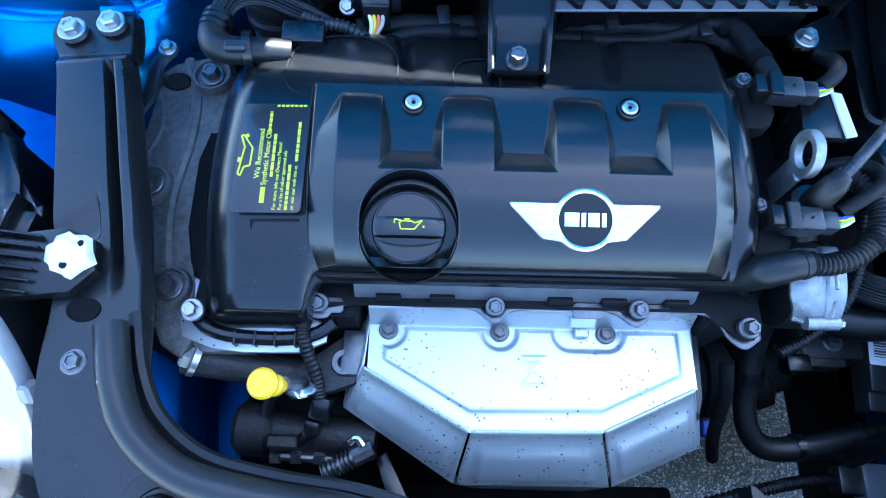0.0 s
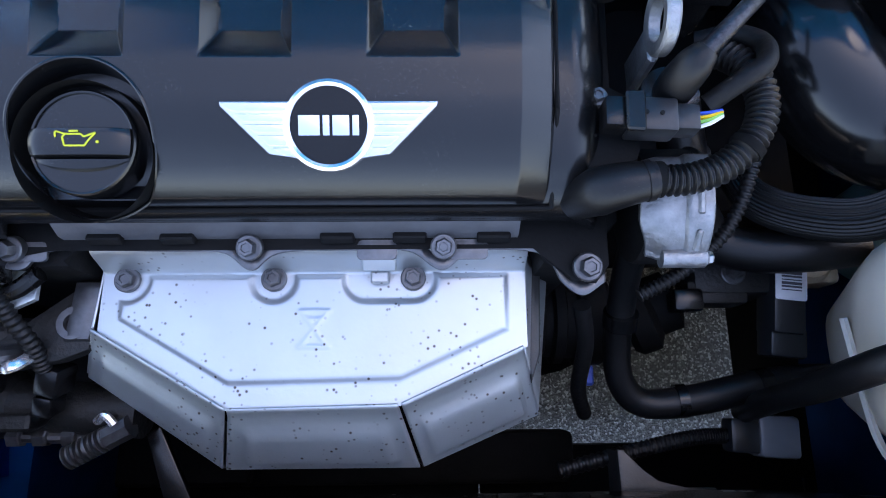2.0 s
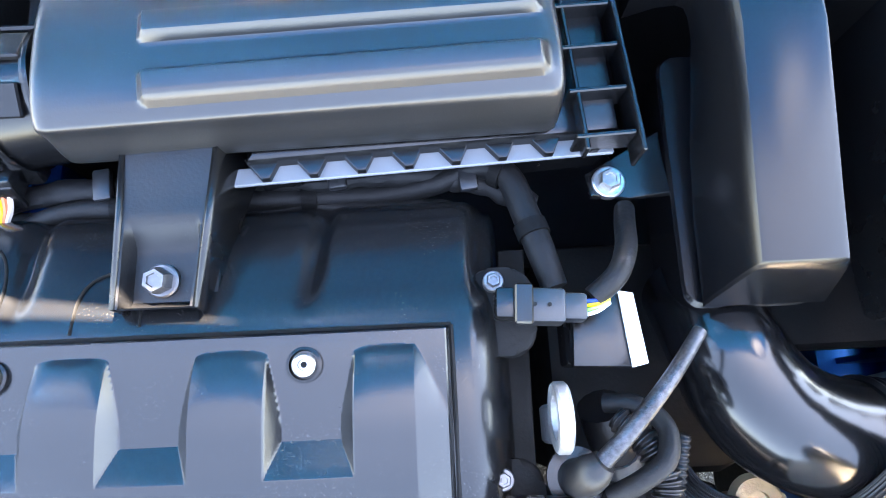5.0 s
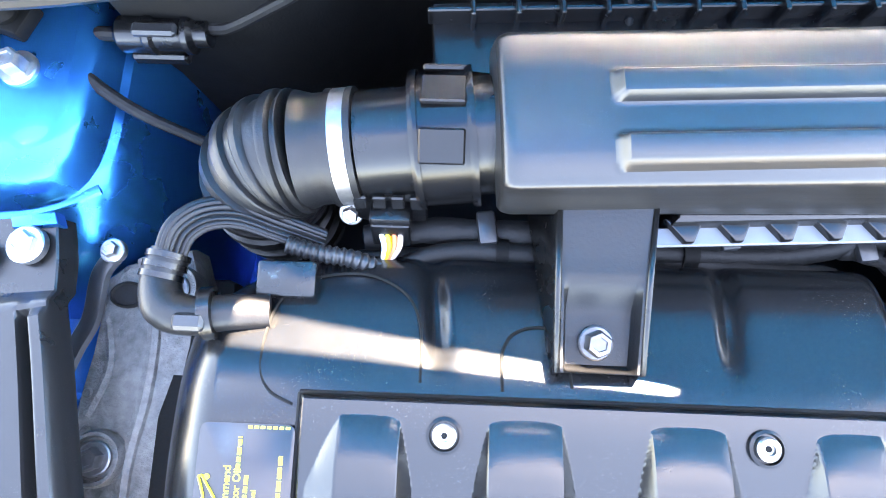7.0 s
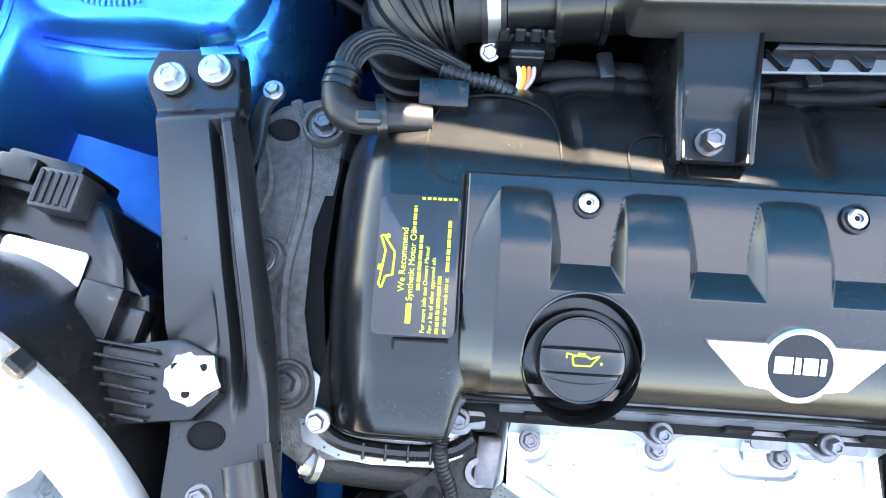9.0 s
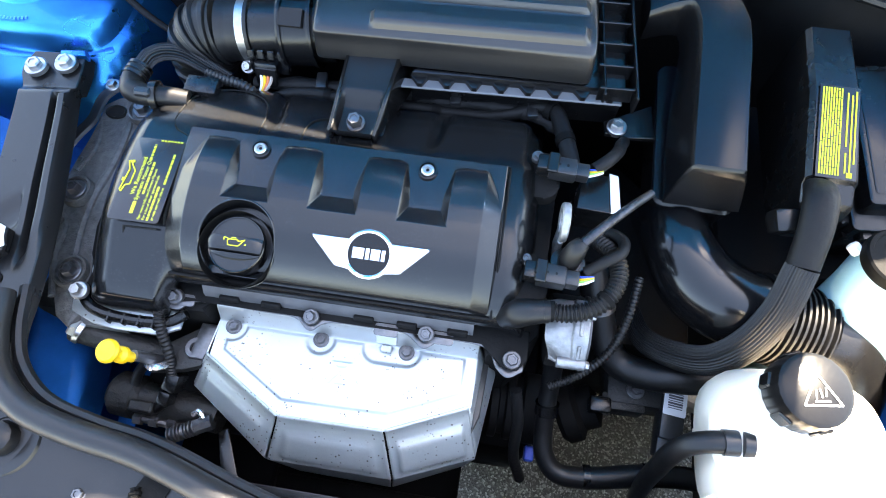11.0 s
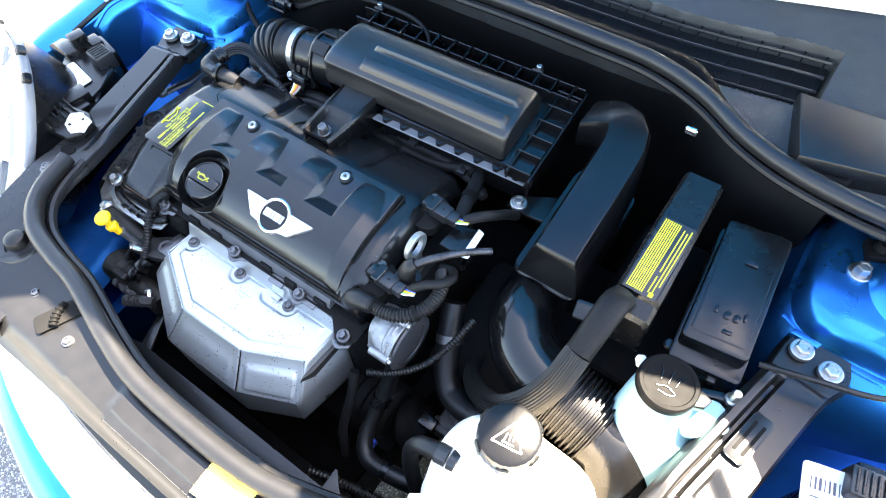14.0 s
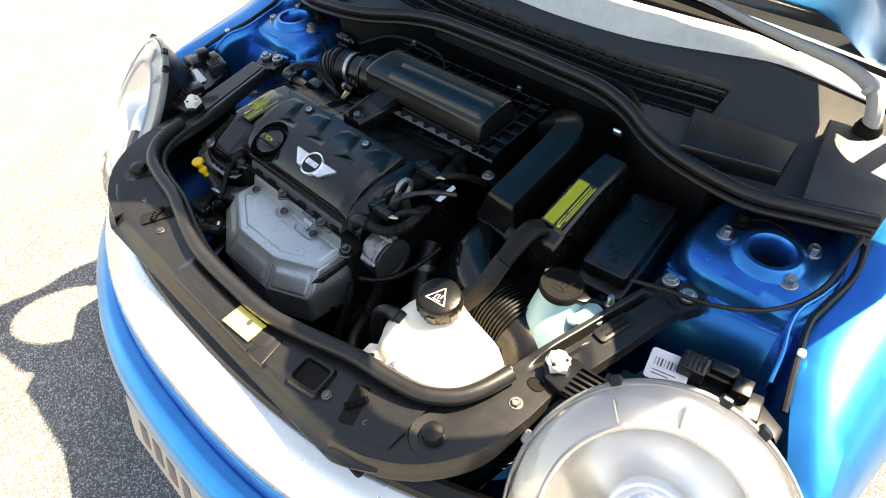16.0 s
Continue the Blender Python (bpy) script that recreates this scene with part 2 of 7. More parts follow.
def part(name, bm, material, parent, label="", sharp=32):
    ob = new(name, finish(bm, name, material, sharp))
    if parent is not None:
        ob.parent = parent
        base = parent
        while base is not None:
            ob.location = ob.location - base.location
            base = base.parent
    return tagged(ob, label)


def thing(name, at, label, category, group="", kind=""):
    ob = new(name)
    ob.empty_display_size = 0.02
    ob.location = at
    return tagged(ob, label, category, group, kind)


def solo(name, bm, material, label, category, group="", kind="", sharp=32):
    return tagged(new(name, finish(bm, name, material, sharp)), label, category, group, kind)


def box(sx, sy, sz, bev=0.003, seg=2, m=None, bm=None):
    t = bmesh.new()
    bmesh.ops.create_cube(t, size=1)
    bmesh.ops.scale(t, vec=(sx, sy, sz), verts=t.verts)
    if bev:
        bmesh.ops.bevel(t, geom=t.edges[:], offset=min(bev, 0.45 * min(sx, sy, sz)), segments=seg, profile=0.5, affect="EDGES")
    return put(bm if bm is not None else bmesh.new(), t, m)


def prism(poly, h, bev=0.002, m=None, bm=None, seg=2):
    """A flat outline in x, y, raised from z 0 to h."""
    t = bmesh.new()
    a = sum(poly[i - 1][0] * p[1] - p[0] * poly[i - 1][1] for i, p in enumerate(poly))
    if a < 0:
        poly = poly[::-1]
    lo = [t.verts.new((x, y, 0)) for x, y in poly]
    hi = [t.verts.new((x, y, h)) for x, y in poly]
    t.faces.new(lo[::-1])
    top = t.faces.new(hi)
    n = len(poly)
    for i in range(n):
        t.faces.new((lo[i], lo[(i + 1) % n], hi[(i + 1) % n], hi[i]))
    if bev:
        bmesh.ops.bevel(t, geom=list(top.edges), offset=bev, segments=seg, profile=0.5, affect="EDGES")
    return put(bm if bm is not None else bmesh.new(), t, m)


def lathe(profile, seg=28, m=None, bm=None):
    """A turned form round z; profile of (radius, z) from bottom to top."""
    t = bmesh.new()
    rings = []
    for r, z in profile:
        if r < 1e-6:
            rings.append([t.verts.new((0, 0, z))])
        else:
            rings.append([t.verts.new((r * math.cos(2 * math.pi * i / seg), r * math.sin(2 * math.pi * i / seg), z)) for i in range(seg)])
    for a, b in zip(rings, rings[1:]):
        for i in range(seg):
            j = (i + 1) % seg
            if len(a) == 1 and len(b) == 1:
                continue
            if len(a) == 1:
                t.faces.new((a[0], b[j], b[i]))
            elif len(b) == 1:
                t.faces.new((a[i], a[j], b[0]))
            else:
                t.faces.new((a[i], a[j], b[j], b[i]))
    return put(bm if bm is not None else bmesh.new(), t, m)


def disc(r, h, bev=0.001, seg=24, m=None, bm=None):
    b = min(bev, h * 0.4, r * 0.4)
    return lathe([(0, 0), (r, 0), (r, h - b), (r - b, h), (0, h)], seg, m, bm)


def smooth_path(pts, n):
    """n points along a Catmull-Rom line through pts."""
    P = [Vector(p) for p in pts]
    P = [2 * P[0] - P[1]] + P + [2 * P[-1] - P[-2]]
    out = []
    segs = len(P) - 3
    for k in range(n):
        u = k / (n - 1) * segs
        i = min(int(u), segs - 1)
        s = u - i
        a, b, c, d = P[i:i + 4]
        out.append(0.5 * ((2 * b) + (c - a) * s + (2 * a - 5 * b + 4 * c - d) * s * s + (3 * b - a - 3 * c + d) * s ** 3))
    return out


def tube(pts, r, seg=12, n=None, flat=1.0, m=None, bm=None, rib=0.0, ribs=0, caps=True, flutes=0, flute=0.0):
    """A hose along pts; r a number or a list of radii; ribs: how many rings, rib: their height; flat: squash across."""
    n = n or max(8, 6 * len(pts))
    if ribs:
        n = max(n, ribs * 6 + 1)
    C = smooth_path(pts, n)
    t = bmesh.new()
    rings, up = [], None
    for i, c in enumerate(C):
        d = (C[min(i + 1, n - 1)] - C[max(i - 1, 0)]).normalized()
        if up is None:
            up = d.orthogonal().normalized() if abs(d.z) > 0.9 else Vector((0, 0, 1))
        s = d.cross(up).normalized()
        up = s.cross(d).normalized()
        u = i / (n - 1)
        if isinstance(r, (list, tuple)):
            k = u * (len(r) - 1)
            a = min(int(k), len(r) - 2)
            rad = r[a] + (r[a + 1] - r[a]) * (k - a)
        else:
            rad = r
        if ribs:
            w = math.sin(2 * math.pi * ribs * u)
            rad += rib * (1 if w > 0.2 else (-1 if w < -0.2 else w * 5))
        ang = [2 * math.pi * j / seg for j in range(seg)]
        rings.append([t.verts.new(c + (s * math.cos(q) + up * flat * math.sin(q)) * rad * (1 + flute * (abs(math.cos(flutes * q / 2)) - 0.6))) for q in ang])
    for a, b in zip(rings, rings[1:]):
        for j in range(seg):
            k = (j + 1) % seg
            t.faces.new((a[j], a[k], b[k], b[j]))
    if caps:
        t.faces.new(rings[0][::-1])
        t.faces.new(rings[-1])
    return put(bm if bm is not None else bmesh.new(), t, m)


def loft(rings, m=None, bm=None, closed=True):
    t = bmesh.new()
    R = [[t.verts.new(p) for p in ring] for ring in rings]
    n = len(R[0])
    for a, b in zip(R, R[1:]):
        for j in range(n if closed else n - 1):
            k = (j + 1) % n
            t.faces.new((a[j], a[k], b[k], b[j]))
    if closed:
        t.faces.new(R[0][::-1])
        t.faces.new(R[-1])
    return put(bm if bm is not None else bmesh.new(), t, m)


def sheet(nx, ny, f, thick=0.0, bm=None):
    """A surface f(u, v) with u, v from 0 to 1, turned into a shell of that thickness downwards."""
    t = bmesh.new()
    g = [[t.verts.new(f(i / nx, j / ny)) for j in range(ny + 1)] for i in range(nx + 1)]
    for i in range(nx):
        for j in range(ny):
            t.faces.new((g[i][j], g[i + 1][j], g[i + 1][j + 1], g[i][j + 1]))
    if thick:
        h = [[t.verts.new(v.co - Vector((0, 0, thick))) for v in row] for row in g]
        for i in range(nx):
            for j in range(ny):
                t.faces.new((h[i][j], h[i][j + 1], h[i + 1][j + 1], h[i + 1][j]))
        for i in range(nx):
            for j in (0, ny):
                t.faces.new((g[i][j], g[i + 1][j], h[i + 1][j], h[i][j]))
        for j in range(ny):
            for i in (0, nx):
                t.faces.new((g[i][j], g[i][j + 1], h[i][j + 1], h[i][j]))
    return put(bm if bm is not None else bmesh.new(), t)


def rounded(w, h, r, n=5):
    """A rectangle outline with round corners, about 0, 0."""
    out = []
    for cx, cy, a in ((w / 2 - r, h / 2 - r, 0), (-w / 2 + r, h / 2 - r, 90), (-w / 2 + r, -h / 2 + r, 180), (w / 2 - r, -h / 2 + r, 270)):
        for k in range(n + 1):
            q = radians(a + 90 * k / n)
            out.append((cx + r * math.cos(q), cy + r * math.sin(q)))
    return out


def bolt(at, r=0.006, h=0.006, up=(0, 0, 1), material=None, name="bolt", parent=None, label="", washer=1.45):
    """A hexagon head on a flange."""
    bm = bmesh.new()
    lathe([(0, -0.004), (r * washer, -0.004), (r * washer, 0.0012), (r * washer * 0.9, 0.002), (0, 0.002)], 24, None, bm)
    lathe([(0, 0.001), (r, 0.001), (r, h * 0.8), (r * 0.84, h), (r * 0.55, h), (r * 0.5, h - 0.0012), (0, h - 0.0012)], 6, None, bm)
    q = Vector(up).to_track_quat("Z", "Y").to_matrix().to_4x4()
    q = Matrix.Translation(Vector(at)) @ q @ Matrix.Rotation(0.4, 4, "Z")
    bm.transform(q)
    return part(name, bm, material or ZINC, parent, label)


def lerp(tab, x):
    """Linear table look-up over (x, y) pairs."""
    if x <= tab[0][0]:
        return tab[0][1]
    for (a, p), (b, q) in zip(tab, tab[1:]):
        if x <= b:
            return p + (q - p) * (x - a) / (b - a)
    return tab[-1][1]


def smooth(tab, x, h=0.012):
    """The table's line with its corners rounded over a width of 2 h."""
    return sum(lerp(tab, x + h * k / 4) for k in range(-4, 5)) / 9


def ss(a, b, x):
    """A smooth step from 0 at a to 1 at b."""
    u = min(1.0, max(0.0, (x - a) / (b - a)))
    return u * u * (3 - 2 * u)


# ---- ground ----
bm = bmesh.new()
bmesh.ops.create_grid(bm, x_segments=8, y_segments=8, size=400)
solo("ground", bm, ASPHALT, "weathered grey asphalt with pale stone chips", "ground", kind="structure")

# ---- car body ----
car = thing("car_body", (0, 0, 0), "blue small car with its bonnet open", "car body", kind="structure")

# strut domes and inner wings, both sides
def strut_tower(s):
    side = thing("strut_tower", (s * 0.57, 0.31, 0.3), "blue painted strut dome with three bolts round an open top", "strut tower", "strut towers")
    bm = bmesh.new()
    rings = []
    for k, (rx, ry, z, cx, cy) in enumerate(((0.17, 0.19, 0.30, 0.60, 0.33), (0.158, 0.165, 0.640, 0.592, 0.325), (0.146, 0.146, 0.705, 0.585, 0.322), (0.130, 0.122, 0.735, 0.579, 0.320),
                                             (0.121, 0.109, 0.746, 0.575, 0.319), (0.1150, 0.1030, 0.7490, 0.574, 0.318), (0.1125, 0.1005, 0.7535, 0.573, 0.318), (0.1085, 0.0965, 0.7690, 0.572, 0.318),
                                             (0.1045, 0.0930, 0.7765, 0.572, 0.317), (0.0970, 0.0860, 0.7815, 0.571, 0.315), (0.0640, 0.0620, 0.7830, 0.571, 0.307), (0.0545, 0.0540, 0.7850, 0.571, 0.305),
                                             (0.0475, 0.0470, 0.7940, 0.571, 0.304), (0.0400, 0.0395, 0.7980, 0.571, 0.304), (0.0330, 0.0325, 0.7975, 0.571, 0.304), (0.0285, 0.0280, 0.7900, 0.571, 0.304), (0.0280, 0.0275, 0.735, 0.571, 0.304))):
        ring = []
        for i in range(64):
            a = 2 * math.pi * i / 64
            c, d = math.cos(a), math.sin(a)
            p = 2.0 + 2.2 * max(0.0, min(1.0, (11 - k) / 4))
            g = (abs(c) ** p + abs(d) ** p) ** (-1 / p)
            slope = 0.02 * (ry * g * d) if k < 10 else 0.0
            ring.append((s * cx + s * rx * g * c, cy + ry * g * d, z + slope))
        rings.append(ring)
    loft(rings, None, bm)
    dome = part("dome", bm, BLUE, side)
    bm = bmesh.new()
    disc(0.029, 0.01, 0.001, 28, tr(s * 0.571, 0.304, 0.733), bm)
    lathe([(0, 0), (0.02, 0), (0.018, 0.012), (0.008, 0.02), (0.008, 0.034), (0, 0.034)], 20, tr(s * 0.571, 0.304, 0.742), bm)
    part("strut_mount", bm, MATT, dome, "black rubber strut mount")
    for dx, dy in ((-0.064, -0.006), (0.043, 0.039), (0.042, -0.037)):
        bolt((s * (0.57 + dx), 0.31 + dy, 0.784), 0.0085, 0.014, material=ZINC, parent=dome, name="nut", washer=1.5)
    # folded ledge below the plateau's front edge
    bm = bmesh.new()
    tube([(s * 0.462, 0.236, 0.744), (s * 0.490, 0.222, 0.745), (s * 0.530, 0.213, 0.746), (s * 0.575, 0.209, 0.748), (s * 0.625, 0.213, 0.750), (s * 0.652, 0.218, 0.752)], 0.0042, 8, 40, 0.6, bm=bm)
    part("seam", bm, BLUE, dome)
    # flat tab that stands up behind the bolts of the front panel's arm
    bm = bmesh.new()
    prism([(0.470, 0.2035), (0.500, 0.2000), (0.503, 0.2080), (0.474, 0.2120)], 0.010, 0.002, Matrix.Diagonal((s, 1, 1, 1)) @ tr(0, 0, 0.757), bm)
    part("tab", bm, BLUE, dome)
    # line of stamped characters, unreadable
    random.seed(3)
    for k in range(14 if s < 0 else 0):
        a = radians(-116 + 3.4 * k)
        bm = bmesh.new()
        box(random.uniform(0.0016, 0.0030), 0.0050, 0.0006, 0.0003, 1, tr(s * 0.571, 0.306, 0.7822) @ Matrix.Rotation(a + math.pi / 2, 4, "Z") @ tr(0, -0.074, 0), bm)
        part("stamped_mark", bm, STAMP, dome)
    # rubber-headed clip at the back of the dome
    cl = thing("dome_clip", (s * 0.516, 0.338, 0.783), "small black plastic clip on the blue strut dome", "clip", "clips on the domes")
    bm = bmesh.new()
    box(0.034, 0.026, 0.012, 0.003, 2, tr(s * 0.517, 0.340, 0.789, 0, 0, s * 20), bm)
    part("base", bm, MATT, cl)
    bm = bmesh.new()
    lathe([(0, 0), (0.008, 0), (0.009, 0.004), (0.006, 0.012), (0, 0.013)], 16, tr(s * 0.514, 0.337, 0.795), bm)
    part("knob", bm, MATT, cl)
    bm = bmesh.new()
    tube([(s * 0.522, 0.345, 0.797), (s * 0.545, 0.352, 0.803), (s * 0.575, 0.352, 0.798), (s * 0.592, 0.345, 0.789)], [0.006, 0.005, 0.004, 0.003], 8, 20, 0.5, bm=bm)
    part("lever", bm, MATT, cl)


for s in (-1, 1):
    strut_tower(s)


def inner_wing(s):
    w = thing("inner_wing", (s * 0.56, -0.05, 0.2), "blue inner wing panel with rail", "wing", "inner wings")
    bm = bmesh.new()
    prof = [(-0.02, 0.30), (-0.02, 0.56), (0.0, 0.60), (0.05, 0.64), (0.14, 0.685), (0.20, 0.70)]
    def f(u, v):
        y = -0.20 + 0.42 * u
        k = v * (len(prof) - 1)
        i = min(int(k), len(prof) - 2)
        a, b = prof[i], prof[i + 1]
        x, z = a[0] + (b[0] - a[0]) * (k - i), a[1] + (b[1] - a[1]) * (k - i)
        return (s * (0.50 + x - 0.06 * (1 - u)), y, z - 0.10 * (1 - u) * v)
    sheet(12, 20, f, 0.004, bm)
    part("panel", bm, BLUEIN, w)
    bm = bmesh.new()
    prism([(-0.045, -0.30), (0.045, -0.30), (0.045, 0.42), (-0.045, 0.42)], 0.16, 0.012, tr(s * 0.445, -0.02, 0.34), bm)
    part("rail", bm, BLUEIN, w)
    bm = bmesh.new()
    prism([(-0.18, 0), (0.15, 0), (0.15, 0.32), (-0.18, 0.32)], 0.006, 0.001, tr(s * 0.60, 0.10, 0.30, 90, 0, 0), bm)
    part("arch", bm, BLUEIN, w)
    # outer wing with its rolled edge
    bm = bmesh.new()
    edge = [(0.640, 0.52, 0.885), (0.654, 0.42, 0.845), (0.678, 0.345, 0.812), (0.684, 0.300, 0.798), (0.678, 0.250, 0.790), (0.692, 0.17, 0.776), (0.722, 0.10, 0.757), (0.752, 0.04, 0.735), (0.776, -0.02, 0.705), (0.792, -0.10, 0.655)]
    E = smooth_path(edge, 26)
    sec = [(-0.030, -0.09), (-0.028, -0.035), (-0.02, -0.012), (0, -0.006), (0.02, -0.004), (0.045, -0.010), (0.075, -0.040), (0.095, -0.11), (0.105, -0.30), (0.10, -0.50)]
    rings = []
    for p in E:
        wide = max(0.5, (min(0.835, 0.805 + 0.12 * p.y) - p.x) / 0.105)
        rings.append([(s * (p.x + (a * wide if a > 0 else a)), p.y, p.z + b) for a, b in sec])
    t = bmesh.new()
    R = [[t.verts.new(q) for q in ring] for ring in rings]
    for a, b in zip(R, R[1:]):
        for j in range(len(sec) - 1):
            t.faces.new((a[j], a[j + 1], b[j + 1], b[j]))
    put(bm, t)
    sh = part("outer_wing", bm, BLUE, w)
    md = sh.modifiers.new("thick", "SOLIDIFY")
    md.thickness = 0.002
    # upright flange between the dome and the wing, with its folded edge
    line = [(0.630, 0.43, 0.835), (0.650, 0.38, 0.808), (0.661, 0.335, 0.792), (0.655, 0.285, 0.788), (0.642, 0.240, 0.787), (0.643, 0.205, 0.785), (0.653, 0.165, 0.781), (0.660, 0.130, 0.760)]
    E = smooth_path([(s * x, y, z) for x, y, z in line], 40)
    bm = bmesh.new()
    sheet(39, 6, lambda u, v: E[int(round(u * 39))] - Vector((s * 0.010 * v, 0, 0.15 * v)), 0, bm)
    fl_ = part("upright_flange", bm, BLUE, w)
    md = fl_.modifiers.new("thick", "SOLIDIFY")
    md.thickness = 0.002
    bm = bmesh.new()
    tube(E, 0.0032, 8, 80, bm=bm)
    part("edge_flange", bm, BLUE, fl_)
    # black rubber strip with a white clip in the gutter
    bm = bmesh.new()
    tube([(s * 0.640, 0.44, 0.846), (s * 0.664, 0.370, 0.815), (s * 0.672, 0.325, 0.797), (s * 0.664, 0.265, 0.789), (s * 0.660, 0.225, 0.785), (s * 0.672, 0.165, 0.775), (s * 0.690, 0.105, 0.755)], 0.0045, 8, 60, bm=bm)
    gut = part("gutter_strip", bm, RUBBER, w, "black rubber gutter strip")
    bm = bmesh.new()
    box(0.010, 0.012, 0.008, 0.002, 1, tr(s * 0.671, 0.178, 0.781, 0, 0, s * 15), bm)
    part("clip", bm, WHITE, gut)


for s in (-1, 1):
    inner_wing(s)

# bulkhead behind the engine
bm = bmesh.new()
def bulk(u, v):
    x = -0.66 + 1.32 * u
    c = ss(0.22, 0.36, abs(x)) * (1 - ss(0.44, 0.47, abs(x)))
    y = 0.455 - 0.10 * c + 0.02 * ss(0.44, 0.47, abs(x))
    return (x, y + 0.02 * (1 - v), 0.28 + 0.575 * v)
sheet(48, 6, bulk, 0, bm)
bh = part("bulkhead", bm, MATT, car, "black insulated bulkhead")
md = bh.modifiers.new("thick", "SOLIDIFY")
md.thickness = 0.012

# rubber seal along the cowl, and the front seal
COWL_LINE = [(-0.66, 0.372, 0.858), (-0.59, 0.348, 0.856), (-0.51, 0.322, 0.856), (-0.405, 0.332, 0.856), (-0.335, 0.356, 0.856), (-0.265, 0.398, 0.856), (-0.19, 0.422, 0.856),
             (-0.10, 0.426, 0.856), (0.0, 0.428, 0.856), (0.10, 0.426, 0.856), (0.19, 0.422, 0.856), (0.265, 0.398, 0.856), (0.335, 0.356, 0.856), (0.405, 0.332, 0.856),
             (0.51, 0.322, 0.856), (0.59, 0.348, 0.856), (0.66, 0.372, 0.858)]
seal = thing("cowl_seal", (0, 0.4, 0.84), "black rubber weather seal along the cowl", "seal")
bm = bmesh.new()
tube(COWL_LINE, 0.0105, 12, 130, 1.0, bm=bm)
part("bulb", bm, SEAL, seal)
bm = bmesh.new()
tube([(x, y - 0.008, z - 0.016) for x, y, z in COWL_LINE], 0.0055, 8, 130, bm=bm)
part("clip_channel", bm, RUBBER, seal)

# cowl panel and scuttle
cowl = thing("scuttle_trim", (0, 0.5, 0.83), "charcoal plastic cowl below the windscreen", "cowl trim")
bm = bmesh.new()
def cowl_f(u, v):
    x = -0.64 + 1.28 * u
    a = abs(x)
    y0 = lerp([(0, 0.432), (0.19, 0.428), (0.265, 0.404), (0.335, 0.362), (0.405, 0.338), (0.51, 0.328), (0.59, 0.352), (0.64, 0.37)], a)
    y1 = 0.600 - 0.07 * (a / 0.64) ** 2
    y = y0 + (y1 - y0) * v
    z = 0.840 + 0.066 * v ** 1.6
    z -= 0.040 * ss(0.437, 0.440, y) * (1 - ss(0.516, 0.519, y)) * (1 - ss(0.378, 0.381, a))
    return (x, y, z)
def cowl_z(x, y):
    """Height of the cowl's plain surface, without the grille's recess."""
    a = abs(x)
    y0 = lerp([(0, 0.432), (0.19, 0.428), (0.265, 0.404), (0.335, 0.362), (0.405, 0.338), (0.51, 0.328), (0.59, 0.352), (0.64, 0.37)], a)
    y1 = 0.600 - 0.07 * (a / 0.64) ** 2
    return 0.840 + 0.066 * max(0.0, (y - y0) / (y1 - y0)) ** 1.6
sheet(200, 110, cowl_f, 0.004, bm)
part("panel", bm, CHARCOAL, cowl)
bm = bmesh.new()
sheet(40, 6, lambda u, v: (-0.376 + 0.752 * u, 0.441 + 0.074 * v, cowl_z(-0.376 + 0.752 * u, 0.441 + 0.074 * v) - 0.024), 0.003, bm)
part("grille_floor", bm, DARK, cowl, "dark recess under the grille")
for k in range(30):
    bm = bmesh.new()
    x = -0.37 + 0.0255 * k
    tube([(x, 0.440 + 0.019 * j, cowl_z(x, 0.440 + 0.019 * j) - 0.010) for j in range(5)], 0.0012, 6, 8, 1.6, bm=bm)
    part("grille_bar", bm, MATT, cowl)
for k in range(4):
    bm = bmesh.new()
    y = 0.448 + 0.020 * k
    tube([(-0.377 + 0.029 * j, y, cowl_z(-0.377 + 0.029 * j, y) - 0.008) for j in range(27)], 0.0014, 6, 60, 1.8, bm=bm)
    part("grille_rail", bm, GREYPL, cowl)
# raised lid on the cowl and the end blocks
bm = bmesh.new()
prism([(0.360, 0.440), (0.520, 0.450), (0.528, 0.374), (0.390, 0.342)], 0.030, 0.004, tr(0, 0, 0.842), bm)
part("cowl_lid", bm, LIDPL, cowl, "flat charcoal lid on the cowl")
for s in (-1, 1):
    prof = ((0.350, 0.835), (0.353, 0.860), (0.398, 0.884), (0.402, 0.8855), (0.455, 0.900), (0.485, 0.902), (0.485, 0.835))
    bm = bmesh.new()
    loft([[(s * (0.571 - 0.25 * (y - 0.350)), y, z) for y, z in prof], [(s * (0.574 - 0.25 * (y - 0.350)), y - 0.001, z + 0.002) for y, z in prof], [(s * 0.640, y + 0.008, z + 0.002) for y, z in prof], [(s * 0.664, y + 0.012, z - 0.012) for y, z in prof]], None, bm)
    part("end_block", bm, CHARCOAL, cowl)

# windscreen and dashboard top behind it
ws = thing("windscreen", (0, 0.62, 0.94), "sunlit windscreen glass with a black border", "windscreen")
bm = bmesh.new()
def screen(u, v):
    x = -0.60 + 1.20 * u
    y = 0.640 - 0.065 * (x / 0.64) ** 2
    return (x * (1 - 0.12 * v), y + 0.60 * v, 0.945 + 0.42 * v)
sheet(24, 10, screen, 0.005, bm)
g = part("pane", bm, SCREEN, ws)
g.visible_shadow = False
# added strip whose pale colour draws the band of sun at the screen's foot
bm = bmesh.new()
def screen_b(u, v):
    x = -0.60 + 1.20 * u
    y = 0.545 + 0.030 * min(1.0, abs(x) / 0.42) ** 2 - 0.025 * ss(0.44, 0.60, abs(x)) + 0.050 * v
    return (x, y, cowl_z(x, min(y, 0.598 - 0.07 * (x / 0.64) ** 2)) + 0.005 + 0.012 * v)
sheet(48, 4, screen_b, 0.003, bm)
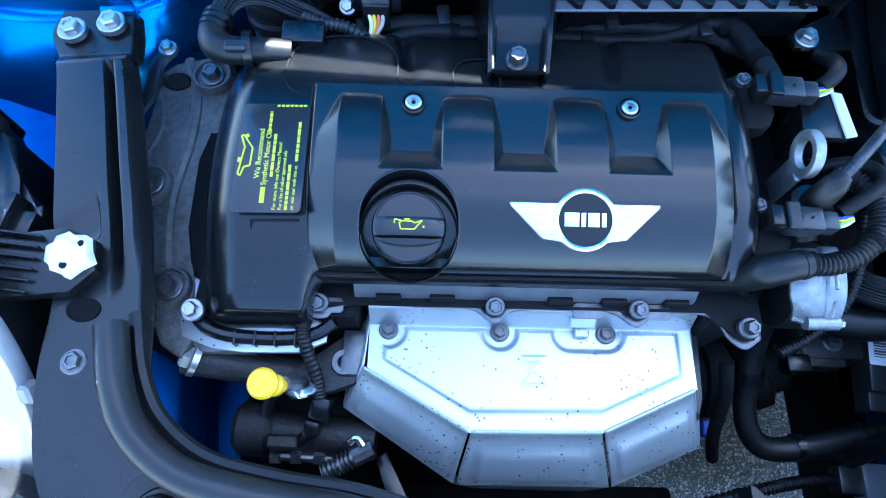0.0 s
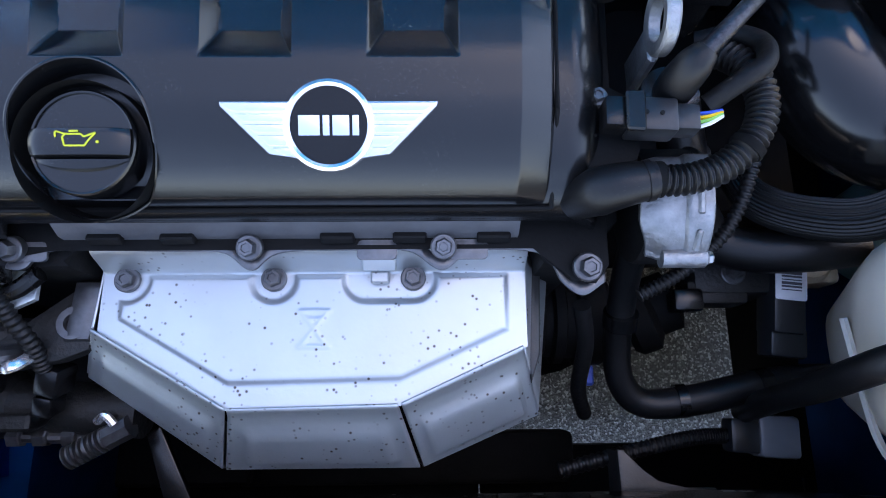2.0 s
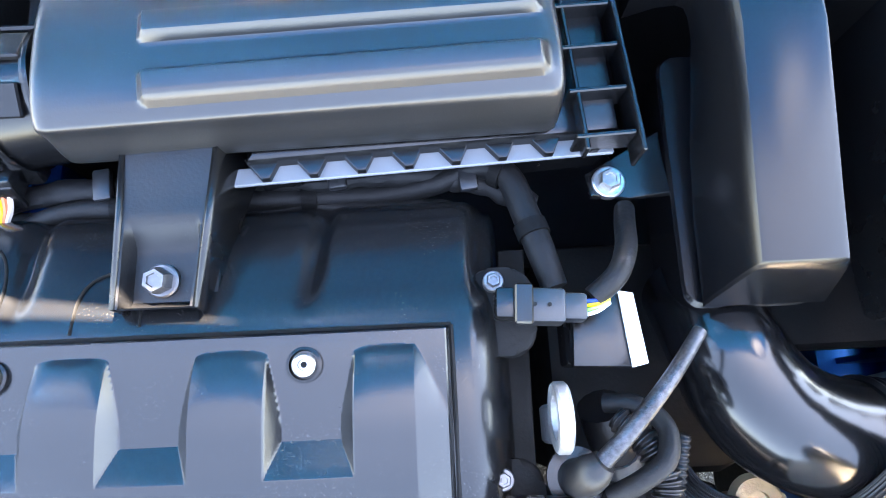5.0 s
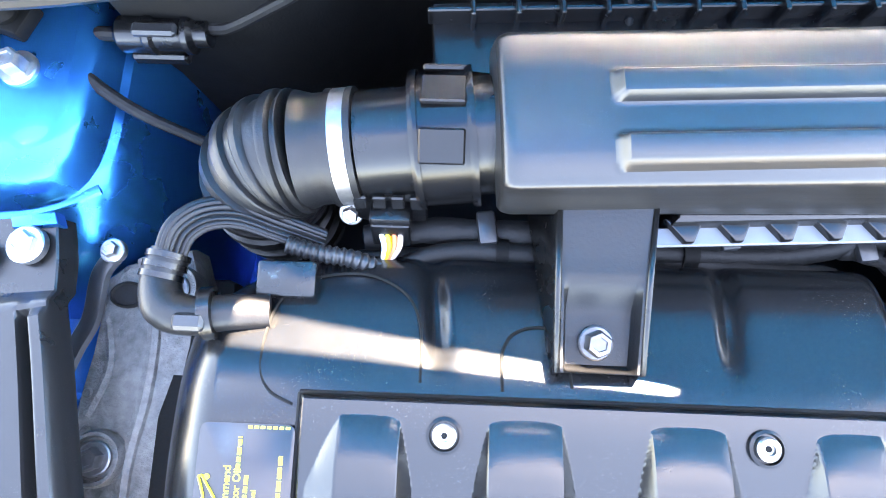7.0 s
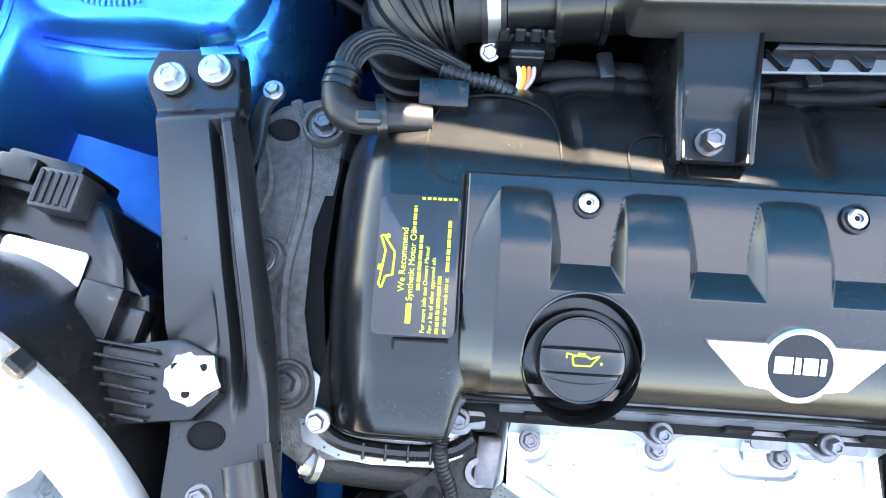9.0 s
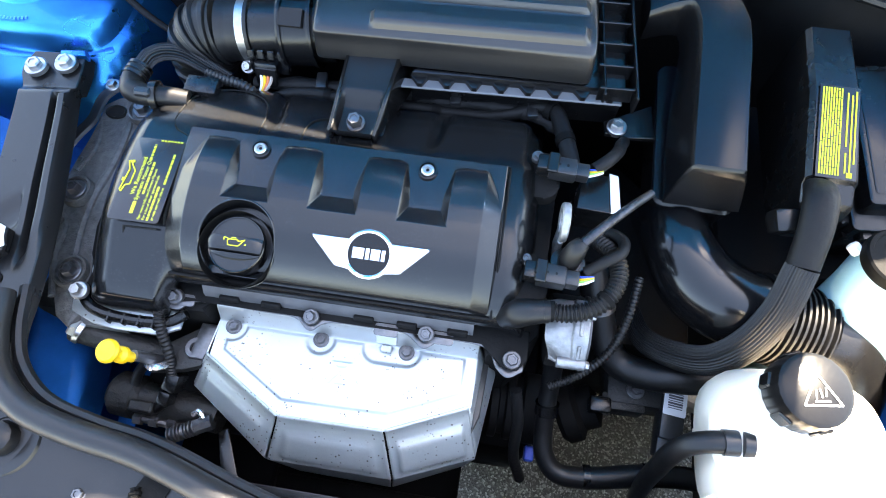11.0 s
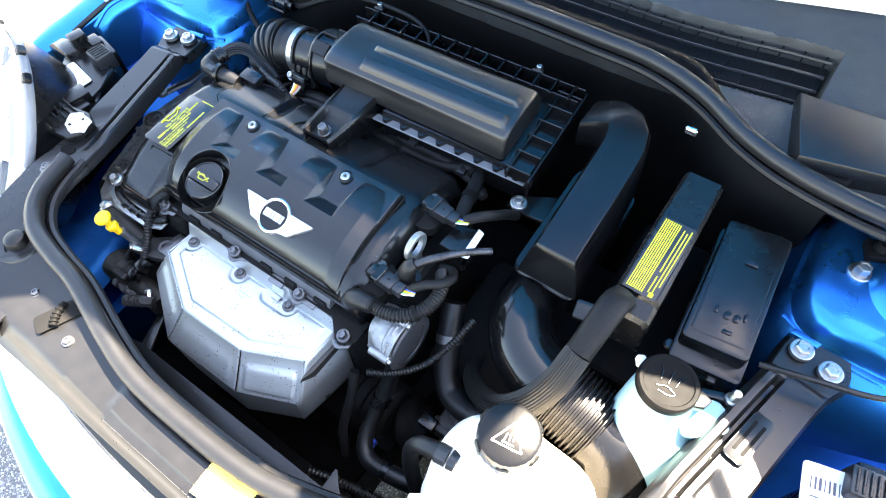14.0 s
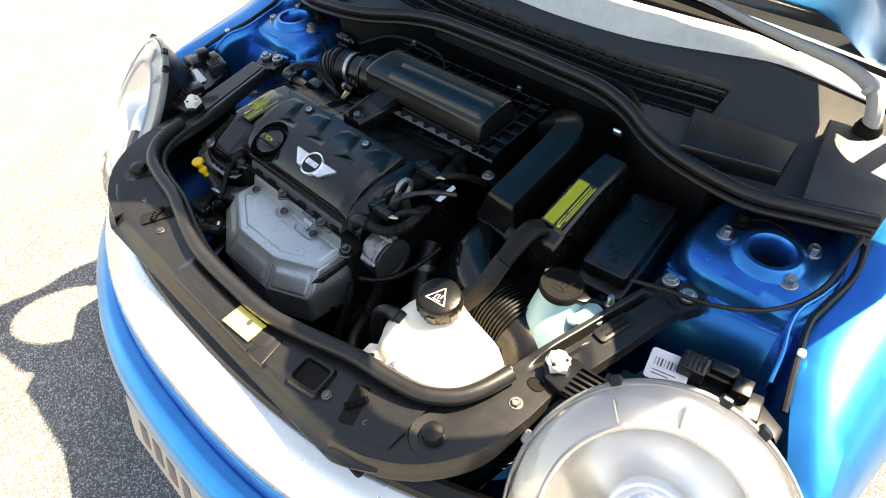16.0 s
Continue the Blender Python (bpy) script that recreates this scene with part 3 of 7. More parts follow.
part("sunlit_strip", bm, FOOTST, ws, "added strip at the foot of the glass, coloured pale as sunlight")
bm = bmesh.new()
sheet(24, 3, lambda u, v: Vector(screen(u, 0.05 + 0.10 * v)) + Vector((0, -0.003, 0.004)), 0.001, bm)
part("black_border", bm, MATT, ws, "black printed border along the glass")
bm = bmesh.new()
def dash(u, v):
    x = -0.6 + 1.2 * u
    return (x, 0.72 + 0.5 * v, 0.93 + 0.05 * v)
sheet(8, 4, dash, 0.02, bm)
part("dashboard_top", bm, CHARCOAL, ws)
ALUP = mat("silver_grey_paint", (0.30, 0.30, 0.31), 0.4, vary=0.08)
wip = thing("wiper", (0.60, 0.46, 0.93), "grey wiper arm with black blade on the windscreen", "wiper")
bm = bmesh.new()
tube([(0.586, 0.485, 0.905), (0.584, 0.486, 0.932), (0.568, 0.500, 0.955), (0.526, 0.502, 0.975), (0.463, 0.500, 0.986), (0.380, 0.513, 0.990), (0.305, 0.536, 0.991), (0.20, 0.560, 0.990)], [0.014, 0.0145, 0.0135, 0.0115, 0.0100, 0.0085, 0.0075, 0.006], 12, 60, 0.7, bm=bm)
part("arm", bm, ALUP, wip)
bm = bmesh.new()
lathe([(0, 0), (0.017, 0), (0.018, 0.022), (0.015, 0.03), (0, 0.031)], 20, tr(0.586, 0.485, 0.888), bm)
part("pivot", bm, MATT, wip)
bm = bmesh.new()
tube([(0.5665, 0.5005, 0.956), (0.5595, 0.5010, 0.960)], 0.0150, 16, 6, 0.75, bm=bm)
part("joint", bm, ALUP, wip)
bm = bmesh.new()
tube([(0.455, 0.520, 0.972), (0.37, 0.545, 0.968), (0.24, 0.575, 0.962), (0.05, 0.595, 0.955)], 0.0065, 8, 24, bm=bm)
part("blade", bm, MATT, wip)

# open bonnet with its headlamp openings
bonnet = thing("bonnet", (0, 0.535, 0.955), "blue car bonnet standing open on its hinges", "bonnet")
bm = bmesh.new()
def bonnet_pt(x, v):
    """The leaf: flatter in the middle, steeper where it wraps down at the sides."""
    z = 0.955 + 0.916 * v
    mid, side = 0.605 - 0.721 * (z - 1.02), 0.500 - 0.437 * (z - 0.955)
    low = 0.07 * (1 - ss(0.06, 0.30, v))
    w = ss(0.36 + low, 0.56 + low, abs(x))
    return Vector((x, mid + (side - mid) * w, z))
NX, NV = 218, 130
t = bmesh.new()
def bonnet_in(x, v):
    """Positive inside the leaf, 0 along its edges and openings."""
    a = abs(x)
    rear = lerp([(0, 0.042), (0.30, 0.042), (0.42, 0.034), (0.50, 0.022), (0.55, 0.024), (0.59, 0.055), (0.70, 0.065)], a)
    # front edge is cut back between x -0.06 and 0.36 to sunlight the slam panel
    front = 0.724 + 0.045 * ss(0.42, 0.56, a) - 0.03 * math.exp(-((a - 0.40) / 0.025) ** 2) - 0.05 * ss(0.62, 0.74, a) - 0.042 * ss(-0.09, -0.03, x) * (1 - ss(0.345, 0.375, x))
    side = 0.755 + 0.035 * ss(0.0, 0.12, v) - 0.045 * ss(0.42, 0.62, v)
    lamp = (math.hypot((a - 0.590) / 0.122, (v - 0.547) / 0.176) - 1) * 0.13
    # invented hole that lets a sun patch fall on the slam panel
    sun_hole = max(abs(x - 0.362) - 0.028, (abs(v - 0.692) - 0.018))
    # invented slit that throws the sun stripe onto the cover's rear shelf
    sun_slit = max(abs(x + 0.03) - 0.16, abs(v - (0.3815 + 0.11 * (x + 0.085))) - (0.0110 - 0.042 * (x + 0.085)))
    return min(v - rear, front - v, side - a, lamp, sun_hole, sun_slit)
def snap(x, v):
    for _ in range(3):
        g = bonnet_in(x, v)
        gx, gv = (bonnet_in(x + 1e-4, v) - g) / 1e-4, (bonnet_in(x, v + 1e-4) - g) / 1e-4
        k = g / max(gx * gx + gv * gv, 1e-6)
        x, v = x - max(-0.008, min(0.008, k * gx)), v - max(-0.008, min(0.008, k * gv))
    return x, v
cells = [(i, j) for i in range(NX) for j in range(NV) if bonnet_in(-0.82 + 1.64 * (i + 0.5) / NX, 0.90 * (j + 0.5) / NV) > 0]
count = {}
for i, j in cells:
    for k in ((i, j), (i + 1, j), (i + 1, j + 1), (i, j + 1)):
        count[k] = count.get(k, 0) + 1
vs = {}
for k, c in count.items():
    x, v = -0.82 + 1.64 * k[0] / NX, 0.90 * k[1] / NV
    vs[k] = t.verts.new(bonnet_pt(*(snap(x, v) if c < 4 else (x, v))))
for i, j in cells:
    t.faces.new([vs[k] for k in ((i, j), (i + 1, j), (i + 1, j + 1), (i, j + 1))])
put(bm, t)
sk = part("skin", bm, BLUE, bonnet)
md = sk.modifiers.new("thick", "SOLIDIFY")
md.thickness, md.offset = 0.022, 0
for s in (-1, 1):
    bm = bmesh.new()
    tube([(s * 0.655, 0.50, 0.84), (s * 0.655, 0.505, 0.90), (s * 0.655, 0.53, 0.97), (s * 0.655, 0.50, 1.05)], 0.014, 8, 16, 0.5, bm=bm)
    part("hinge", bm, BLUE, bonnet)

# slam panel: the bridge over the front, running back as side arms
SLAM = thing("slam_panel", (0, -0.25, 0.70), "black painted steel front panel with bonnet catch and rubber stops", "front panel")
def strip_y(x):
    return lerp([(0, -0.243), (0.07, -0.243), (0.157, -0.226), (0.24, -0.202), (0.31, -0.193), (0.36, -0.180), (0.394, -0.154), (0.415, -0.11)], abs(x))
bm = bmesh.new()
def slam_f(u, v):
    x = -0.37 + 0.74 * u
    a = abs(x)
    y0 = -0.308 + 1.25 * max(0, a - 0.31) ** 1.35
    y1 = strip_y(x) + 0.012
    y = y0 + (y1 - y0) * v
    z = 0.722 + 0.026 * ss(0, 0.25, v) + 0.018 * ss(0.25, 0.44, a) + 0.006 * v
    z += 0.0045 * ss(-0.105, -0.098, x) * (1 - ss(0.128, 0.135, x)) * ss(0.30, 0.36, v) * (1 - ss(0.66, 0.72, v))
    return (x, y, z)
sheet(100, 16, slam_f, 0.0035, bm)
part("bridge", bm, STEELP, SLAM)
def corner(s):
    # the wide corner that carries the bonnet stop and runs back to the strut dome
    outer = [(0.30, -0.303), (0.36, -0.284), (0.415, -0.248), (0.457, -0.190), (0.474, -0.125), (0.478, -0.065), (0.494, 0.0), (0.512, 0.08), (0.528, 0.145), (0.545, 0.18), (0.540, 0.205)]
    inner = [(0.30, -0.188), (0.345, -0.182), (0.380, -0.160), (0.398, -0.12), (0.405, -0.07), (0.420, 0.0), (0.436, 0.06), (0.452, 0.12), (0.462, 0.155), (0.466, 0.185), (0.472, 0.210)]
    zz = [0.752, 0.757, 0.762, 0.766, 0.767, 0.766, 0.767, 0.768, 0.769, 0.769, 0.770]
    O = smooth_path([(a, b, z) for (a, b), z in zip(outer, zz)], 119)
    I = smooth_path([(a, b, z) for (a, b), z in zip(inner, zz)], 119)
    bm = bmesh.new()
    def f(u, v):
        p = O[int(round(u * 118))].lerp(I[int(round(u * 118))], v)
        run = ss(0.44, 0.50, u) * (1 - ss(0.77, 0.79, u))
        groove = -0.014 * ss(0.64, 0.68, v) * (1 - ss(0.74, 0.78, v)) * run
        groove += 0.005 * ss(0.76, 0.81, v) * (1 - ss(0.90, 0.95, v)) * run
        lip = -0.012 * ss(0.94, 1.0, v) - (0.012 + 0.022 * (1 - ss(0.28, 0.42, u))) * (1 - ss(0.0, 0.07, v))
        step = -0.008 * ss(0.795, 0.825, u) - 0.006 * ss(0.52, 0.54, u) * (1 - ss(0.57, 0.59, u)) * (1 - ss(0.5, 0.55, v))
        return (s * p.x, p.y, p.z + groove + lip + step)
    sheet(118, 60, f, 0.003, bm)
    arm = part("side_arm", bm, STEELP, SLAM)
    for x, y in ((0.519, 0.180), (0.487, 0.189)):
        bolt((s * x, y, 0.768), 0.0085, 0.008, material=ZINC, parent=arm)
    bolt((s * 0.447, -0.108, 0.766), 0.0065, 0.006, material=DULLB, parent=arm)
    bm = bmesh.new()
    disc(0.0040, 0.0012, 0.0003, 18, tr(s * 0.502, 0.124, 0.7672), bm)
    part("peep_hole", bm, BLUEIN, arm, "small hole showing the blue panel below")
    # oval hole shown as a sunken dark eyelet
    bm = bmesh.new()
    lathe([(0, 0.0005), (0.0088, 0.0006), (0.0095, 0.0014), (0.0105, 0.0012), (0.011, -0.002), (0, -0.002)], 24, Matrix.Translation((s * 0.449, -0.071, 0.7668)) @ Matrix.Diagonal((1.15, 0.85, 1, 1)), bm)
    part("eyelet", bm, MATT, arm, "dark oval hole")
    # bonnet stop: dished seat with a rubber buffer
    bm = bmesh.new()
    lathe([(0.0, 0.0), (0.016, 0.0), (0.019, 0.004), (0.030, 0.005), (0.033, 0.0), (0.034, -0.003), (0, -0.003)], 32, tr(s * 0.385 + 0.014, -0.206, 0.758), bm)
    part("seat", bm, STEELP, arm)
    bm = bmesh.new()
    lathe([(0, 0), (0.014, 0), (0.015, 0.010), (0.013, 0.016), (0.008, 0.019), (0, 0.019)], 12, tr(s * 0.385 + 0.014, -0.206, 0.758), bm)
    part("stop", bm, RUBBER, arm, "rubber bonnet stop")
for s in (-1, 1):
    corner(s)
bm = bmesh.new()
PADM = tr(0.474, 0.066, 0.7685, 0, 0, 76)
prism(rounded(0.060, 0.022, 0.004), 0.0035, 0.0012, PADM, bm)
pad = part("slotted_pad", bm, STEELP, SLAM, "raised pad with two slots")
for y in (-0.0045, 0.0045):
    bm = bmesh.new()
    prism(rounded(0.040, 0.0035, 0.0015), 0.0006, 0, PADM @ tr(0, y, 0.0035), bm)
    part("pad_slot", bm, MATT, pad)
bm = bmesh.new()
lathe([(0, 0), (0.0075, 0), (0.0075, 0.006), (0.0055, 0.008), (0.0055, 0.018), (0.004, 0.021), (0, 0.021)], 16, tr(0.447, 0.096, 0.764), bm)
part("post", bm, ZINC, SLAM, "bright locating post")
# bonnet catch recess, its dark socket and the slots beside it
bm = bmesh.new()
ring = rounded(0.056, 0.050, 0.008)
t = bmesh.new()
a = [t.verts.new((x, y, 0)) for x, y in ring]
b = [t.verts.new((x, y, 0.007)) for x, y in rounded(0.052, 0.046, 0.007)]
c = [t.verts.new((x, y, 0.007)) for x, y in rounded(0.044, 0.036, 0.006)]
d = [t.verts.new((x, y, -0.0005)) for x, y in rounded(0.040, 0.032, 0.005)]
n = len(ring)
for r0, r1 in ((a, b), (b, c), (c, d)):
    for i in range(n):
        t.faces.new((r0[i], r0[(i + 1) % n], r1[(i + 1) % n], r1[i]))
put(bm, t, tr(0.215, -0.254, 0.7518, 0, 0, 10))
sock = part("socket_frame", bm, BLACK, SLAM, "black rectangular catch socket")
bm = bmesh.new()
prism(rounded(0.040, 0.032, 0.005), 0.0008, 0, tr(0.215, -0.254, 0.7526, 0, 0, 10), bm)
part("socket_floor", bm, DARK, sock)
for s in (-1, 1):
    bm = bmesh.new()
    prism(rounded(0.026, 0.055, 0.004), 0.0012, 0.0004, tr(s * 0.268 + 0.025, -0.2415, 0.7535, 0, 0, s * 24), bm)
    slot = part("slot", bm, DARK, SLAM, "dark slot")
    bm = bmesh.new()
    tube([(s * 0.260 + 0.025, -0.254, 0.7555), (s * 0.268 + 0.025, -0.2425, 0.757), (s * 0.274 + 0.025, -0.226, 0.7555)], 0.0048, 10, 40, bm=bm, rib=0.0008, ribs=6)
    part("latch_pin", bm, MATT, slot)
bm = bmesh.new()
prism([(-0.095, 0), (0.11, 0.0), (0.13, 0.05), (-0.11, 0.05)], 0.006, 0.003, tr(0.0, -0.292, 0.7455, 0, 0, 0), bm)
part("catch_plate", bm, STEELP, SLAM)
bm = bmesh.new()
prism([(0.0, 0.0), (0.028, 0.0), (0.020, 0.048), (-0.004, 0.048)], 0.010, 0.004, tr(0.122, -0.293, 0.7435, 0, 0, 3), bm)
part("ramp", bm, STEELP, SLAM)
for x, y in ((0.252, -0.258), (0.322, -0.250), (-0.206, -0.256), (-0.296, -0.238)):
    bolt((x, y, 0.7515), 0.0050, 0.005, material=DULLB, parent=SLAM)
bm = bmesh.new()
prism([(-0.03, -0.017), (0.03, -0.017), (0.03, 0.017), (-0.03, 0.017)], 0.003, 0.001, tr(0.073, -0.268, 0.7550, 0, 0, 4), bm)
tag = part("tag", bm, TAGY, SLAM, "yellow and white warning tag on the panel")
bm = bmesh.new()
disc(0.0045, 0.002, 0.0004, 16, tr(0.080, -0.263, 0.7575), bm)
part("rivet", bm, DULLB, tag)

# front rubber seal
FRONT_LINE = [(0.472, 0.02, 0.776), (0.440, -0.035, 0.779), (0.420, -0.085, 0.780), (0.408, -0.125, 0.780), (0.390, -0.156, 0.779), (0.355, -0.181, 0.778), (0.305, -0.193, 0.776), (0.244, -0.202, 0.774), (0.157, -0.226, 0.772),
              (0.09, -0.240, 0.770), (0.0, -0.243, 0.770)]
fs = thing("front_seal", (0, -0.24, 0.76), "black rubber seal along the front edge of the engine bay", "seal")
bm = bmesh.new()
line = FRONT_LINE[2:] + [(-x, y, z) for x, y, z in FRONT_LINE[2:-1][::-1]]
tube(line, 0.0115, 12, 120, bm=bm)
part("bulb", bm, SEAL, fs)
bm = bmesh.new()
tube([(x * 0.978, y + 0.012, z - 0.014) for x, y, z in line], 0.006, 8, 110, bm=bm)
part("channel", bm, RUBBER, fs)

# bumper
bump = thing("bumper", (0, -0.4, 0.2), "blue front bumper with pale sunlit grille trim", "bumper")
def arc(x, y0, k=0.55):
    return y0 + k * abs(x) ** 2.4
def band(name, rows, material, label=""):
    """A bowed strip; rows of (y at the middle, z)."""
    bm = bmesh.new()
    def f(u, v):
        x = -0.82 + 1.64 * u
        i = v * (len(rows) - 1)
        k = min(int(i), len(rows) - 2)
        y = rows[k][0] + (rows[k + 1][0] - rows[k][0]) * (i - k)
        z = rows[k][1] + (rows[k + 1][1] - rows[k][1]) * (i - k)
        return (x, arc(x, y), z - 0.05 * abs(x) ** 2)
    sheet(72, 3 * (len(rows) - 1), f, 0.0, bm)
    o = part(name, bm, material, bump, label)
    md = o.modifiers.new("thick", "SOLIDIFY")
    md.thickness = 0.003
    return o
band("lip", [(-0.288, 0.700), (-0.300, 0.712), (-0.318, 0.704), (-0.324, 0.690)], RUBBER, "grey rubber lip")
tm = band("grille_trim", [(-0.322, 0.694), (-0.345, 0.682), (-0.372, 0.655), (-0.392, 0.628)], SILVER, "pale silver grille trim in sun")
band("upper_skin", [(-0.393, 0.628), (-0.398, 0.606), (-0.402, 0.580)], BLUE)
band("lower_skin", [(-0.402, 0.580), (-0.425, 0.572), (-0.447, 0.556), (-0.458, 0.530), (-0.455, 0.48), (-0.44, 0.40), (-0.42, 0.26), (-0.36, 0.20)], BLUE)
plate = thing("number_plate", (0, -0.47, 0.45), "weathered grey number plate on the bumper", "number plate")
bm = bmesh.new()
prism(rounded(0.32, 0.115, 0.006), 0.006, 0.001, tr(0.0, -0.466, 0.462, 74, 0, 0), bm)
part("board", bm, PLATEG, plate)
for k in range(5):
    bm = bmesh.new()
    prism(rounded(0.03, 0.06, 0.003), 0.002, 0.0005, tr(0.0, -0.466, 0.462, 74, 0, 0) @ tr(-0.10 + 0.05 * k, 0.0, 0.005), bm)
    part("bar", bm, GREYINK, plate)

# closed underside of the car round the opening below the gearbox, and its sides
under = thing("underbody", (0, 0.5, 0.17), "black underside tray of the car with added light-blocking walls", "underbody", kind="structure")
for x0, x1, y0, y1 in ((-0.70, 0.02, -0.36, 0.45), (0.47, 0.70, -0.36, 0.45), (0.02, 0.47, -0.36, -0.20), (0.02, 0.47, 0.08, 0.45), (-0.70, 0.70, 0.45, 3.0)):
    bm = bmesh.new()
    box(x1 - x0 - 0.002, y1 - y0 - 0.002, 0.012, 0.002, 1, tr((x0 + x1) / 2, (y0 + y1) / 2, 0.19), bm)
    part("tray", bm, DARK, under)
# added walls, no car part: they keep side light off the ground below
for x, y, w, d in ((0.017, -0.06, 0.006, 0.30), (0.473, -0.06, 0.006, 0.30), (0.245, -0.213, 0.45, 0.006), (0.245, 0.093, 0.45, 0.006)):
    bm = bmesh.new()
    box(w, d, 0.15, 0.001, 1, tr(x, y, 0.105), bm)
    part("skirt", bm, DARK, under)
for s in (-1, 1):
    bm = bmesh.new()
    box(0.03, 3.1, 0.55, 0.01, 1, tr(s * 0.72, 1.40, 0.32), bm)
    part("sill", bm, BLUE, under)

# the rest of the body behind the windscreen: sides, roof, pillars and glass
cabin = thing("cabin", (0, 1.9, 0.5), "blue car cabin with roof and side windows", "car cabin", kind="structure")
for s in (-1, 1):
    bm = bmesh.new()
    loft([[(s * x, y, z) for x, z in ((0.735, 0.30), (0.80, 0.45), (0.815, 0.65), (0.785, 0.86), (0.755, 0.90), (0.72, 0.88), (0.70, 0.40))] for y in (0.50, 1.0, 2.0, 2.9)], None, bm)
    part("side", bm, BLUE, cabin)
    bm = bmesh.new()
    tube([(s * 0.66, 0.60, 0.90), (s * 0.60, 0.90, 1.14), (s * 0.54, 1.24, 1.38)], 0.025, 8, 12, 0.8, bm=bm)
    part("pillar", bm, BLUE, cabin)
    bm = bmesh.new()
    tube([(s * 0.70, 2.85, 0.90), (s * 0.63, 2.75, 1.15), (s * 0.56, 2.60, 1.39)], 0.04, 8, 12, bm=bm)
    part("pillar", bm, BLUE, cabin)
    bm = bmesh.new()
    loft([[(s * 0.735, y, 0.89), (s * 0.56, min(max(y, 1.24), 2.6), 1.37), (s * 0.565, min(max(y, 1.24), 2.6), 1.37), (s * 0.741, y, 0.89)] for y in (0.66, 1.3, 2.0, 2.8)], None, bm)
    part("side_glass", bm, SCREEN, cabin)
bm = bmesh.new()
sheet(12, 8, lambda u, v: (-0.57 + 1.14 * u, 1.22 + 1.42 * v, 1.375 + 0.05 * math.sin(math.pi * u) ** 0.5 + 0.02 * math.sin(math.pi * v)), 0.03, bm)
part("roof", bm, BLUE, cabin)
bm = bmesh.new()
box(1.46, 0.05, 0.70, 0.02, 2, tr(0, 2.90, 0.56), bm)
part("tail", bm, BLUE, cabin)


# ---- engine ----
# engine cover: black plastic shell over the valve gear
cover = thing("engine_cover", (-0.17, 0.06, 0.70), "black plastic engine cover with silver winged emblem", "engine cover")
PROF = [(0.196, 0.690), (0.194, 0.745), (0.186, 0.765), (0.165, 0.777), (0.135, 0.786), (0.105, 0.793), (0.06, 0.794), (0.02, 0.788), (-0.010, 0.777), (-0.025, 0.766), (-0.034, 0.757), (-0.0385, 0.748), (-0.0365, 0.742)]
PLINE = smooth_path([(0, y, z) for y, z in PROF], 281)
bm = bmesh.new()
def shell(u, v):
    x = -0.392 + 0.452 * u
    q = PLINE[int(round(v * 280))]
    y, z = q.y, q.z
    skirt = 1 - ss(-0.300, -0.285, x)
    z -= 0.030 * skirt * ss(0.90, 1.0, v)
    y = y - 0.030 * skirt * ss(0.6, 1.0, v) - 0.05 * (1 - ss(-0.38, -0.30, x)) * (1 - ss(0.0, 0.4, v))
    # rounded ends
    if x < -0.345:
        q = (-0.345 - x) / 0.047
        z -= 0.085 * (1 - math.sqrt(max(0.0, 1 - q * q))) + 0.008 * q
        y += (0.045 - y) * 0.10 * q ** 3
    if x > 0.030:
        q = (x - 0.030) / 0.030
        z -= 0.05 * (1 - math.sqrt(max(0.0, 1 - q * q)))
    # coolant-tight ribs pressed into the rear shelf
    for xc in (-0.225, -0.055, 0.045):
        if y > 0.115:
            z -= 0.0065 * math.exp(-((x - xc - 0.10 * (y - 0.15) * (1 if xc > -0.1 else -1)) / 0.0065) ** 2) * ss(0.112, 0.150, y)
    return (x, y, max(z, 0.685))
sheet(280, 110, shell, 0.004, bm)
part("shell", bm, SHELLPL, cover)

# raised centre panel: four lobes, three sunken valleys and the filler well
CAPX, CAPY = -0.218, -0.0075
HIGH = [(-0.038, 0.760), (-0.033, 0.767), (-0.025, 0.778), (-0.01, 0.791), (0.005, 0.799), (0.03, 0.806), (0.055, 0.810), (0.072, 0.8103), (0.085, 0.8085), (0.094, 0.8060), (0.104, 0.8005)]
LOW = [(-0.040, 0.750), (0.0, 0.780), (0.030, 0.796), (0.046, 0.7990), (0.07, 0.8025), (0.09, 0.8052), (0.11, 0.8065)]
LOBES = (-0.260, -0.1755, -0.093, -0.008)
VALLEYS = (-0.2178, -0.1343, -0.0505)
def panel_z(x, y):
    hi, lo = smooth(HIGH, y, 0.006), smooth(LOW, y, 0.006)
    off = min(abs(x - c) for c in LOBES)
    hi -= 0.0032 * min(1.0, off / 0.024) ** 4 * ss(0.055, 0.095, y)
    z = hi
    for c in VALLEYS:
        d = 0.0230 - abs(x - c)
        if d > 0 and y > 0.0290:
            z = min(z, hi - min(d * 1.25, (y - 0.0290) * 0.52))
    z = min(z, hi - 0.55 * max(0.0, -0.272 - x, x - 0.004))
    z = max(z, lo)
    d = math.hypot(x - CAPX, y - CAPY)
    if d < 0.0372:
        z = 0.766 + (z - 0.766) * ss(0.0350, 0.0366, d)
    return z
bm = bmesh.new()
def panel(u, v):
    x, y = -0.2945 + 0.3175 * u, -0.0345 + 0.1380 * v
    e = min(u / 0.006, (1 - u) / 0.006, v / 0.012, (1 - v) / 0.012, 1.0)
    return (x, y, panel_z(x, y) - 0.004 * (1 - e))
sheet(400, 190, panel, 0.006, bm)
part("panel", bm, COVER, cover, sharp=22)
bm = bmesh.new()
